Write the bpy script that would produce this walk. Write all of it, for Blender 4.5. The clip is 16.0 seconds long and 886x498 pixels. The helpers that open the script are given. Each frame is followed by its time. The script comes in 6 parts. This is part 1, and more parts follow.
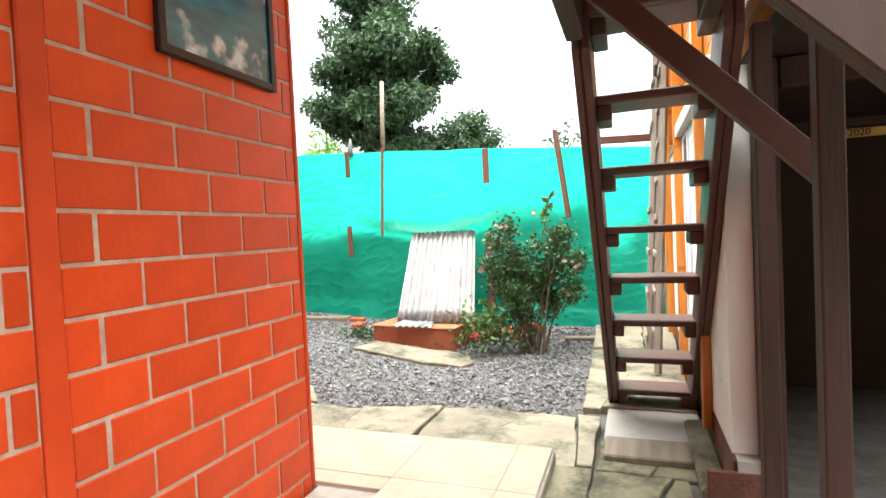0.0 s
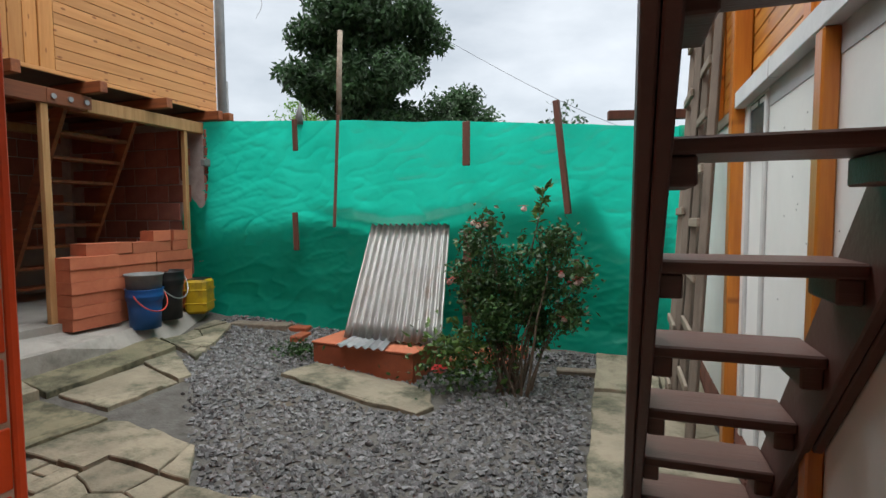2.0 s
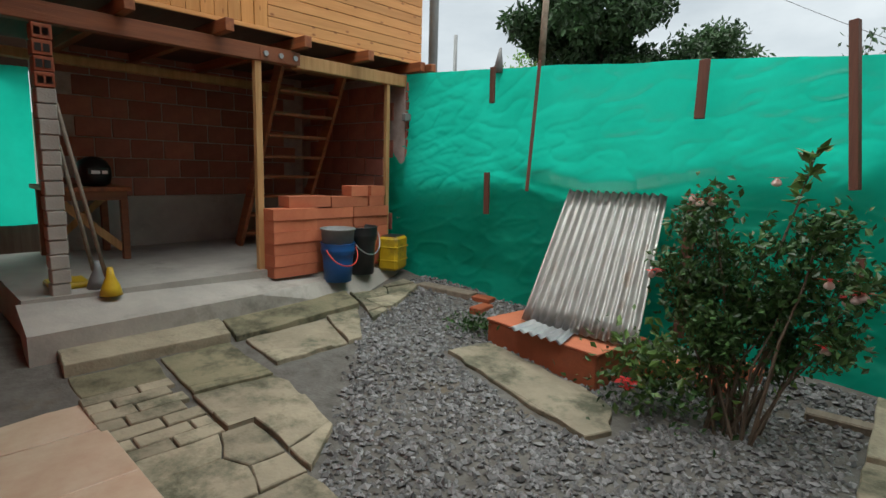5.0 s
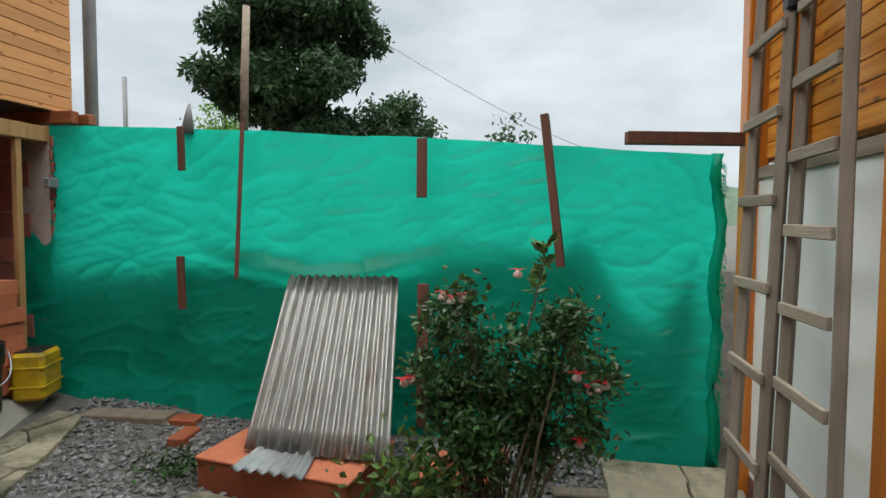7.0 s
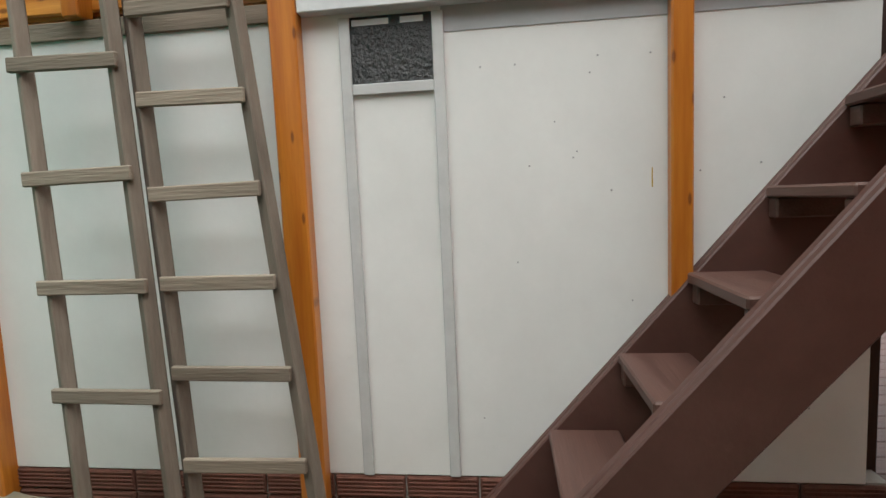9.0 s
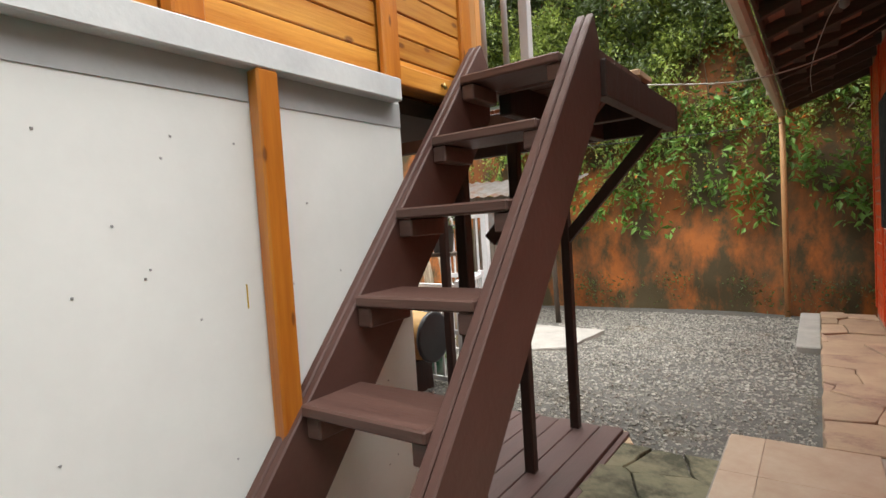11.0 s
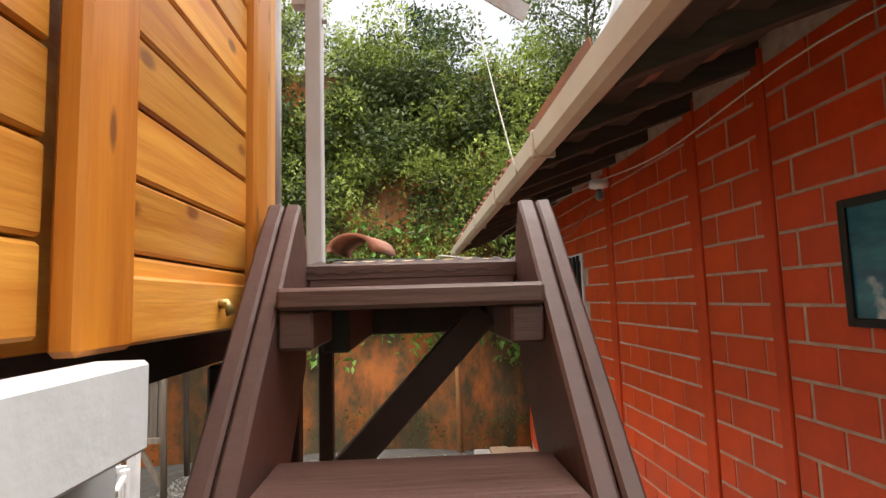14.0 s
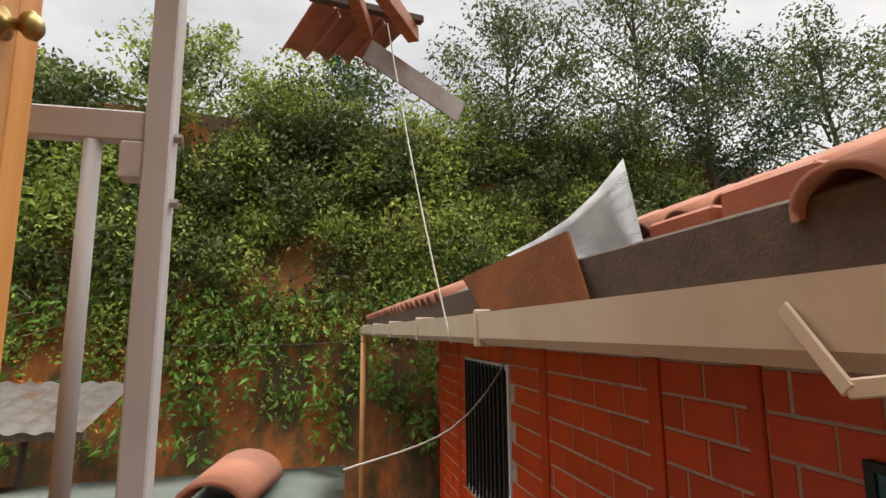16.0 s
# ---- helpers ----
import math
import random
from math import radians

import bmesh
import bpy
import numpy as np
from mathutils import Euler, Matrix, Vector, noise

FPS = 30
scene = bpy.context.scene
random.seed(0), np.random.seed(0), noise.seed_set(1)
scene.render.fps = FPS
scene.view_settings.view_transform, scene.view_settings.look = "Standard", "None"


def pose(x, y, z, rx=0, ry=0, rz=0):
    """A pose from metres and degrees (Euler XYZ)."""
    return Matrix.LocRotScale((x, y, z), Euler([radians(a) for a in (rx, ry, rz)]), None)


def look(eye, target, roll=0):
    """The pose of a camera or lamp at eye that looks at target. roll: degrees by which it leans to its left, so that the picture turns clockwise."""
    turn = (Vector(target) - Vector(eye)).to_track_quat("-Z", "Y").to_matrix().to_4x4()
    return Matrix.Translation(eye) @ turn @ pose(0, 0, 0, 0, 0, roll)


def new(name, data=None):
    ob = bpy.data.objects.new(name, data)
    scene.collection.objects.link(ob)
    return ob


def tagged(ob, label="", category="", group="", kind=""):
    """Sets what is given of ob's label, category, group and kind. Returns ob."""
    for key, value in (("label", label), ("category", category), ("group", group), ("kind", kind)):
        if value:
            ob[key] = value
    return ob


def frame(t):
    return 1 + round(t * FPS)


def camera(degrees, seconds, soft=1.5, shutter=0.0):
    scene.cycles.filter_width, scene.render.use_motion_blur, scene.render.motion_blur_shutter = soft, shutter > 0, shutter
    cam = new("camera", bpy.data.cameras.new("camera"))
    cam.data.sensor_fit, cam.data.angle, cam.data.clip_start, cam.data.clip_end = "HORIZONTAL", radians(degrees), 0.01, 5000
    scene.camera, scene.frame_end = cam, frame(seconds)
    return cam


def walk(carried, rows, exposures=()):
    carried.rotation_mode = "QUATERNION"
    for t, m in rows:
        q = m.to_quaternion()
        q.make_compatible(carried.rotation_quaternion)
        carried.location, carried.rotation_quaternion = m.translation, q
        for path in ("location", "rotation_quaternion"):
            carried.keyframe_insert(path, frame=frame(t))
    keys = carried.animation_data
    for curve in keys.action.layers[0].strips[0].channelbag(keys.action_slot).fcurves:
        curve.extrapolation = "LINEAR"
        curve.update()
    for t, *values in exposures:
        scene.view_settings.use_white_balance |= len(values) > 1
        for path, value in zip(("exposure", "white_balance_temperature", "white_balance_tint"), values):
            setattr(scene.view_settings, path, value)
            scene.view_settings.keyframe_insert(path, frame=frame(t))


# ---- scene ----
cam = camera(80.0, 16.0)
PATH = [
    (0, (1.452, -2.07, 1.159), (0.774, -0.189, 1.096), -2.7),
    (0.5, (1.38, -1.731, 1.186), (0.902, 0.21, 1.125), -2.3),
    (1, (1.235, -1.368, 1.241), (0.936, 0.607, 1.141), -1.2),
    (1.5, (1.256, -1.117, 1.26), (0.949, 0.856, 1.136), -1.3),
    (2, (1.243, -0.763, 1.26), (0.597, 1.126, 1.13), -0.3),
    (2.5, (1.184, -0.534, 1.284), (0.204, 1.2, 1.104), 1.3),
    (3, (1.112, -0.265, 1.315), (-0.019, 1.358, 1.018), 1.6),
    (3.2, (1.101, -0.202, 1.33), (-0.056, 1.386, 0.957), 1.7),
    (5.3, (1.173, -0.012, 1.323), (-0.206, 1.413, 1.06), 1.5),
    (5.5, (1.067, -0.055, 1.317), (-0.28, 1.412, 1.137), 0.5),
    (6, (0.888, -0.104, 1.361), (-0.266, 1.528, 1.288), -1.7),
    (6.5, (0.765, 0.102, 1.389), (-0.035, 1.934, 1.321), -1.8),
    (7, (0.718, 0.488, 1.54), (0.315, 2.445, 1.444), 0.3),
    (7.5, (0.442, 0.745, 1.516), (0.672, 2.731, 1.466), 0.8),
    (8, (0.16, 1.051, 1.499), (1.171, 2.776, 1.489), -0.1),
    (8.5, (0.125, 1.35, 1.24), (1.762, 2.495, 1.134), -0.6),
    (9, (-0.022, 1.681, 1.15), (1.954, 1.92, 0.96), -2.4),
    (9.5, (-0.127, 1.895, 1.14), (1.777, 1.419, 0.755), -3.6),
    (10, (0.037, 2.037, 1.148), (1.746, 1.077, 0.754), -3.5),
    (10.2, (0.12, 2.067, 1.205), (1.736, 0.937, 0.866), -3.8),
    (12.3, (1.277, 1.795, 1.398), (1.57, -0.182, 1.485), -4.0),
    (12.5, (1.318, 1.722, 1.404), (1.481, -0.269, 1.503), -4.4),
    (13, (1.4, 1.32, 1.571), (1.399, -0.674, 1.723), -3.6),
    (13.5, (1.433, 1.198, 1.744), (1.412, -0.794, 1.923), -2.4),
    (14, (1.539, 1.034, 1.926), (1.432, -0.954, 2.116), -1.7),
    (14.5, (1.512, 0.904, 2.065), (1.286, -1.074, 2.254), -1.5),
    (15, (1.473, 0.764, 2.268), (1.225, -1.213, 2.44), -1.2),
    (15.5, (1.523, 0.662, 2.324), (1.262, -1.311, 2.528), -1.6),
    (16, (1.517, 0.501, 2.598), (1.075, -1.426, 2.9), -0.5),
]
EXPOSURES = [(0.0, 2.6, 6500, 8), (0.5, 2.65, 6500, 8), (1.0, 2.05, 6500, 10), (1.5, 1.2, 6200, 10), (2.0, 0.85, 6300, 8), (3.0, 0.75, 6400, 5),
             (6.0, 0.75, 6400, 4), (7.0, 0.7, 6400, 5), (8.0, 0.5, 6400, 5), (8.5, 0.68, 6400, 5), (9.0, 0.9, 6500, 7), (10.2, 1.25, 6500, 8), (12.3, 1.3, 6900, 12),
             (13.5, 1.4, 6900, 13), (15.0, 1.4, 6900, 12), (16.0, 0.8, 7100, 12)]
walk(cam, [(t, look(eye, target, roll)) for t, eye, target, roll in PATH], EXPOSURES)

# ---- world and sun: overcast daylight ----
world = bpy.data.worlds.new("overcast_sky")
scene.world = world
world.use_nodes = True
wn, wl = world.node_tree.nodes, world.node_tree.links
wn.clear()
w_out, w_bg, w_mix = wn.new("ShaderNodeOutputWorld"), wn.new("ShaderNodeBackground"), wn.new("ShaderNodeMix")
w_sky, w_noise, w_ramp = wn.new("ShaderNodeTexSky"), wn.new("ShaderNodeTexNoise"), wn.new("ShaderNodeValToRGB")
w_co, w_map, w_scale = wn.new("ShaderNodeTexCoord"), wn.new("ShaderNodeMapping"), wn.new("ShaderNodeMix")
w_sky.sky_type, w_sky.sun_disc = "NISHITA", False
w_sky.sun_elevation, w_sky.sun_rotation = radians(58), radians(200)
w_map.inputs["Scale"].default_value = (1.0, 1.0, 2.6)
w_noise.inputs["Scale"].default_value, w_noise.inputs["Detail"].default_value = 2.3, 7
w_noise.inputs["Roughness"].default_value = 0.55
w_ramp.color_ramp.elements[0].position, w_ramp.color_ramp.elements[1].position = 0.32, 0.66
w_ramp.color_ramp.elements[0].color, w_ramp.color_ramp.elements[1].color = (0.33, 0.355, 0.385, 1), (0.55, 0.565, 0.585, 1)
w_scale.data_type = w_mix.data_type = "RGBA"
w_scale.blend_type = "MULTIPLY"
w_scale.inputs["Factor"].default_value = 1.0
w_scale.inputs["B"].default_value = (0.08, 0.08, 0.08, 1)
w_mix.inputs["Factor"].default_value = 0.9
wl.new(w_co.outputs["Generated"], w_map.inputs["Vector"])
wl.new(w_map.outputs["Vector"], w_noise.inputs["Vector"])
wl.new(w_noise.outputs["Fac"], w_ramp.inputs["Fac"])
wl.new(w_sky.outputs["Color"], w_scale.inputs["A"])
wl.new(w_scale.outputs["Result"], w_mix.inputs["A"])
wl.new(w_ramp.outputs["Color"], w_mix.inputs["B"])
wl.new(w_mix.outputs["Result"], w_bg.inputs["Color"])
w_bg.inputs["Strength"].default_value = 1.0
wl.new(w_bg.outputs["Background"], w_out.inputs["Surface"])

sun = new("sun", bpy.data.lights.new("sun", "SUN"))
sun.data.energy, sun.data.angle, sun.data.color = 4.5, radians(95), (1.0, 0.975, 0.94)
sun.matrix_world = look((0, 0, 0), (0.06, 0.12, -1.0))


# ---- materials ----
def material(name, colour, dark=None, scale=6.0, rough=0.7, bump=0.15, fine=90.0, metal=0.0, vary=0.0, stretch=(1, 1, 1), grain=0.0,
             stain=None, stain_at=0.6, coat=0.0, island=False, translucent=0.0, spec=0.4, stain_scale=1.6):
    """A procedural surface: two colours mixed by a coarse noise, stains by a wider one, fine relief, random shade by object or island."""
    m = bpy.data.materials.new(name)
    m.use_nodes = True
    n, l = m.node_tree.nodes, m.node_tree.links
    b, out = n["Principled BSDF"], n["Material Output"]
    co, mp = n.new("ShaderNodeTexCoord"), n.new("ShaderNodeMapping")
    mp.inputs["Scale"].default_value = stretch
    l.new(co.outputs["Object"], mp.inputs["Vector"])
    dark = dark or tuple(c * 0.7 for c in colour)
    coarse = n.new("ShaderNodeTexNoise")
    coarse.inputs["Scale"].default_value, coarse.inputs["Detail"].default_value, coarse.inputs["Roughness"].default_value = scale, 6, 0.65
    l.new(mp.outputs["Vector"], coarse.inputs["Vector"])
    mix = n.new("ShaderNodeMix")
    mix.data_type = "RGBA"
    mix.inputs["A"].default_value, mix.inputs["B"].default_value = (*dark, 1), (*colour, 1)
    ramp = n.new("ShaderNodeMapRange")
    ramp.inputs["From Min"].default_value, ramp.inputs["From Max"].default_value = 0.3, 0.65
    l.new(coarse.outputs["Fac"], ramp.inputs["Value"])
    l.new(ramp.outputs["Result"], mix.inputs["Factor"])
    colour_out = mix.outputs["Result"]
    if stain:
        wide = n.new("ShaderNodeTexNoise")
        wide.inputs["Scale"].default_value, wide.inputs["Detail"].default_value = stain_scale, 8
        wide.inputs["Roughness"].default_value = 0.7
        l.new(mp.outputs["Vector"], wide.inputs["Vector"])
        edge = n.new("ShaderNodeMapRange")
        edge.inputs["From Min"].default_value, edge.inputs["From Max"].default_value = stain_at - 0.06, stain_at + 0.08
        l.new(wide.outputs["Fac"], edge.inputs["Value"])
        over = n.new("ShaderNodeMix")
        over.data_type = "RGBA"
        over.inputs["B"].default_value = (*stain, 1)
        l.new(edge.outputs["Result"], over.inputs["Factor"])
        l.new(colour_out, over.inputs["A"])
        colour_out = over.outputs["Result"]
    if vary:
        hsv, rnd, span = n.new("ShaderNodeHueSaturation"), None, n.new("ShaderNodeMapRange")
        if island:
            rnd = n.new("ShaderNodeNewGeometry").outputs["Random Per Island"]
        else:
            rnd = n.new("ShaderNodeObjectInfo").outputs["Random"]
        span.inputs["To Min"].default_value, span.inputs["To Max"].default_value = 1 - vary, 1 + vary
        l.new(rnd, span.inputs["Value"])
        l.new(span.outputs["Result"], hsv.inputs["Value"])
        l.new(colour_out, hsv.inputs["Color"])
        colour_out = hsv.outputs["Color"]
    l.new(colour_out, b.inputs["Base Color"])
    b.inputs["Metallic"].default_value, b.inputs["Specular IOR Level"].default_value = metal, spec
    b.inputs["Coat Weight"].default_value, b.inputs["Coat Roughness"].default_value = coat, 0.2
    small = n.new("ShaderNodeTexNoise")
    small.inputs["Scale"].default_value, small.inputs["Detail"].default_value = fine, 5
    l.new(mp.outputs["Vector"], small.inputs["Vector"])
    rr = n.new("ShaderNodeMapRange")
    rr.inputs["To Min"].default_value, rr.inputs["To Max"].default_value = max(0.05, rough - 0.13), min(1.0, rough + 0.13)
    l.new(coarse.outputs["Fac"], rr.inputs["Value"])
    l.new(rr.outputs["Result"], b.inputs["Roughness"])
    bp = n.new("ShaderNodeBump")
    bp.inputs["Strength"].default_value, bp.inputs["Distance"].default_value = bump, 0.01
    add = n.new("ShaderNodeMath")
    add.operation = "ADD"
    l.new(small.outputs["Fac"], add.inputs[0])
    l.new(coarse.outputs["Fac"], add.inputs[1])
    l.new(add.outputs["Value"], bp.inputs["Height"])
    l.new(bp.outputs["Normal"], b.inputs["Normal"])
    if translucent:
        tr, ms = n.new("ShaderNodeBsdfTranslucent"), n.new("ShaderNodeMixShader")
        ms.inputs["Fac"].default_value = translucent
        l.new(colour_out, tr.inputs["Color"])
        l.new(b.outputs["BSDF"], ms.inputs[1])
        l.new(tr.outputs["BSDF"], ms.inputs[2])
        l.new(ms.outputs["Shader"], out.inputs["Surface"])
    return m


def wood(name, colour, dark, along="y", rough=0.6, vary=0.12, coat=0.0, bump=0.25, knots=None, spec=0.4):
    """Timber with grain drawn out along one axis and, on pine, round knots."""
    s = {"x": (0.6, 9, 9), "y": (9, 0.6, 9), "z": (9, 9, 0.6)}[along]
    m = material(name, colour, dark, scale=2.4, rough=rough, bump=bump, fine=14, vary=vary, stretch=s, coat=coat, spec=spec)
    if knots:
        n, l = m.node_tree.nodes, m.node_tree.links
        b = n["Principled BSDF"]
        src = b.inputs["Base Color"].links[0].from_socket
        co, mp, vo = n.new("ShaderNodeTexCoord"), n.new("ShaderNodeMapping"), n.new("ShaderNodeTexVoronoi")
        sep, com = n.new("ShaderNodeSeparateXYZ"), n.new("ShaderNodeCombineXYZ")
        vo.voronoi_dimensions = "2D"
        mp.inputs["Scale"].default_value = {"x": (2.0, 4, 1), "y": (2.0, 4, 1), "z": (7, 2.0, 1)}[along]
        vo.inputs["Scale"].default_value = 1.6
        cut = n.new("ShaderNodeMapRange")
        cut.inputs["From Min"].default_value, cut.inputs["From Max"].default_value = 0.04, 0.085
        cut.inputs["To Min"].default_value, cut.inputs["To Max"].default_value = 0.85, 0.0
        mix = n.new("ShaderNodeMix")
        mix.data_type = "RGBA"
        mix.inputs["B"].default_value = (*knots, 1)
        l.new(co.outputs["Object"], sep.inputs["Vector"])
        l.new(sep.outputs["Y"], com.inputs["X"])
        l.new(sep.outputs["Z"], com.inputs["Y"])
        l.new(com.outputs["Vector"], mp.inputs["Vector"])
        l.new(mp.outputs["Vector"], vo.inputs["Vector"])
        l.new(vo.outputs["Distance"], cut.inputs["Value"])
        l.new(cut.outputs["Result"], mix.inputs["Factor"])
        l.new(src, mix.inputs["A"])
        l.new(mix.outputs["Result"], b.inputs["Base Color"])
    return m


M_BRICK = material("red_painted_brick", (0.62, 0.062, 0.007), (0.47, 0.041, 0.005), 5, 0.42, 0.12, 60, vary=0.12, spec=0.45)
M_MORTAR = material("grey_mortar", (0.50, 0.41, 0.33), (0.38, 0.24, 0.17), 14, 0.9, 0.4, 80)
M_REDPAINT = material("red_paint_plaster", (0.59, 0.058, 0.007), (0.46, 0.041, 0.005), 4, 0.5, 0.1, 50)
M_WHITE = material("white_board", (0.74, 0.75, 0.74), (0.64, 0.65, 0.64), 1.4, 0.6, 0.04, 30, stain=(0.52, 0.52, 0.48), stain_at=0.70)
M_GREYBAND = material("grey_primer", (0.42, 0.43, 0.44), (0.34, 0.35, 0.36), 3, 0.7, 0.08, 40)
M_STRIP = material("grey_white_strip", (0.52, 0.53, 0.53), (0.42, 0.43, 0.43), 5, 0.7, 0.12, 40, vary=0.05)
M_FASCIA = material("white_painted_timber", (0.62, 0.64, 0.65), (0.5, 0.52, 0.54), 4, 0.6, 0.12, 40, vary=0.04)
M_PINE = wood("varnished_pine", (0.72, 0.34, 0.062), (0.42, 0.125, 0.014), "y", 0.35, 0.22, 0.35, 0.1, (0.16, 0.045, 0.01))
M_PINEPOST = wood("varnished_pine_post", (0.56, 0.20, 0.024), (0.38, 0.105, 0.011), "z", 0.35, 0.12, 0.35, 0.1, (0.14, 0.04, 0.01))
M_PALEPINE = wood("pale_pine_cladding", (0.60, 0.30, 0.11), (0.47, 0.21, 0.065), "y", 0.5, 0.14, 0.1, 0.1, (0.22, 0.07, 0.02))
M_PALEPINEV = wood("pale_pine_upright", (0.60, 0.29, 0.09), (0.46, 0.19, 0.05), "z", 0.5, 0.14, 0.1, 0.1, (0.24, 0.08, 0.02))
M_RAWPOST = wood("raw_timber_post", (0.45, 0.27, 0.12), (0.30, 0.16, 0.06), "z", 0.7, 0.1)
M_BEAM = wood("brown_stained_beam", (0.22, 0.075, 0.03), (0.13, 0.04, 0.018), "y", 0.55, 0.1)
M_BEAMX = wood("brown_stained_joist", (0.30, 0.10, 0.035), (0.14, 0.04, 0.018), "x", 0.55, 0.1)
M_STAIR = wood("dark_brown_stair_timber", (0.115, 0.06, 0.048), (0.07, 0.034, 0.027), "x", 0.5, 0.12, bump=0.2)
M_STRING = material("dark_brown_stringer", (0.09, 0.042, 0.034), (0.058, 0.026, 0.02), 3, 0.5, 0.15, 40, stain=(0.13, 0.075, 0.06), stain_at=0.67)
M_DARKPOST = wood("dark_brown_post", (0.05, 0.024, 0.018), (0.028, 0.014, 0.011), "z", 0.6, 0.1)
M_DECK = wood("brown_deck_plank", (0.105, 0.055, 0.05), (0.07, 0.036, 0.032), "y", 0.55, 0.12)
M_GREYWOOD = wood("weathered_grey_timber", (0.21, 0.175, 0.14), (0.12, 0.095, 0.075), "z", 0.8, 0.15, bump=0.4)
M_GREYRUNG = wood("weathered_grey_rung", (0.25, 0.21, 0.165), (0.15, 0.12, 0.09), "y", 0.8, 0.2, bump=0.4)
M_FENCEPOST = wood("reddish_fence_batten", (0.13, 0.05, 0.032), (0.07, 0.028, 0.02), "z", 0.75, 0.15, bump=0.35)
M_TARP = material("green_tarpaulin", (0.028, 0.60, 0.43), (0.02, 0.50, 0.35), 2.2, 0.38, 0.06, 25, translucent=0.74, spec=0.5)
M_ZINC = material("corrugated_zinc", (0.62, 0.62, 0.60), (0.47, 0.45, 0.43), 6, 0.38, 0.1, 60, metal=0.6, stretch=(3, 1, 1), stain=(0.32, 0.20, 0.12), stain_at=0.66)
M_ZINCEDGE = material("bare_zinc", (0.66, 0.68, 0.70), (0.48, 0.5, 0.52), 5, 0.4, 0.1, 50, metal=0.6)
M_RUST = material("rusty_sheet", (0.17, 0.058, 0.02), (0.085, 0.034, 0.016), 5, 0.9, 0.3, 60, stain=(0.06, 0.04, 0.03), stain_at=0.62, spec=0.1)
M_CLAY = material("orange_clay_brick", (0.46, 0.15, 0.075), (0.36, 0.10, 0.05), 7, 0.8, 0.25, 70, vary=0.14)
M_CLAYBOX = material("clay_slab", (0.31, 0.085, 0.036), (0.20, 0.05, 0.022), 3, 0.6, 0.2, 50, vary=0.06, stain=(0.17, 0.06, 0.035), stain_at=0.6)
M_DARKBRICK = material("rough_clay_block", (0.33, 0.13, 0.095), (0.22, 0.085, 0.062), 5, 0.85, 0.3, 60, vary=0.22)
M_DARKMORTAR = material("block_mortar", (0.42, 0.36, 0.33), (0.28, 0.23, 0.21), 9, 0.9, 0.3, 60)
M_CEMENT = material("grey_cement", (0.36, 0.34, 0.31), (0.26, 0.25, 0.23), 3, 0.85, 0.25, 50, stain=(0.20, 0.19, 0.17), stain_at=0.62)
M_FLAG = material("worn_flagstone", (0.29, 0.255, 0.185), (0.19, 0.165, 0.118), 4.5, 0.8, 0.5, 45, vary=0.2, stain=(0.075, 0.076, 0.048), stain_at=0.54, stain_scale=2.4)
M_FLAGMOSS = material("mossy_flagstone", (0.21, 0.185, 0.12), (0.12, 0.115, 0.068), 3.0, 0.85, 0.5, 45, vary=0.15, stain=(0.05, 0.05, 0.03), stain_at=0.52, stain_scale=2.8)
M_TILE = material("beige_floor_tile", (0.46, 0.365, 0.28), (0.37, 0.25, 0.175), 5, 0.35, 0.05, 30, vary=0.05, spec=0.5)
M_WALK = material("tan_walk_stone", (0.40, 0.29, 0.19), (0.30, 0.20, 0.14), 4, 0.75, 0.35, 45, vary=0.18, stain=(0.22, 0.13, 0.10), stain_at=0.58)
M_GROUT = material("tile_grout", (0.36, 0.32, 0.28), None, 8, 0.9, 0.2, 60)
M_GROUND = material("dark_gravel_soil", (0.12, 0.115, 0.105), (0.06, 0.055, 0.048), 9, 0.95, 0.6, 60, stain=(0.10, 0.075, 0.045), stain_at=0.62)
M_GRAVEL = material("grey_gravel", (0.175, 0.177, 0.18), (0.10, 0.10, 0.102), 20, 0.8, 0.2, 90, vary=0.5, island=True)
M_PALEGRAVEL = material("pale_gravel", (0.35, 0.335, 0.295), (0.25, 0.235, 0.205), 20, 0.95, 0.2, 90, vary=0.3, island=True)
M_OLDZINC = material("old_zinc", (0.30, 0.29, 0.28), (0.18, 0.15, 0.13), 5, 0.6, 0.15, 40, metal=0.2, stain=(0.22, 0.10, 0.05), stain_at=0.58)
M_EARTH = material("orange_earth_bank", (0.42, 0.13, 0.028), (0.17, 0.07, 0.026), 2.0, 0.95, 1.0, 12, stain=(0.075, 0.056, 0.026), stain_at=0.49, stain_scale=1.5, stretch=(1, 1, 0.45))
M_LEAF = material("green_leaf", (0.29, 0.36, 0.07), (0.13, 0.19, 0.038), 3, 0.5, 0.05, 30, vary=0.55, island=True, translucent=0.3)
M_LEAFDARK = material("dark_green_leaf", (0.045, 0.10, 0.028), (0.024, 0.06, 0.016), 3, 0.4, 0.05, 30, vary=0.5, island=True, translucent=0.2)
M_LEAFBANK = material("bank_leaf", (0.095, 0.135, 0.035), (0.045, 0.07, 0.018), 3, 0.45, 0.05, 30, vary=0.55, island=True, translucent=0.25)
M_FOOTBRICK = material("dark_footing_brick", (0.13, 0.052, 0.036), (0.07, 0.03, 0.022), 7, 0.85, 0.5, 50, vary=0.25, stain=(0.05, 0.035, 0.028), stain_at=0.55)
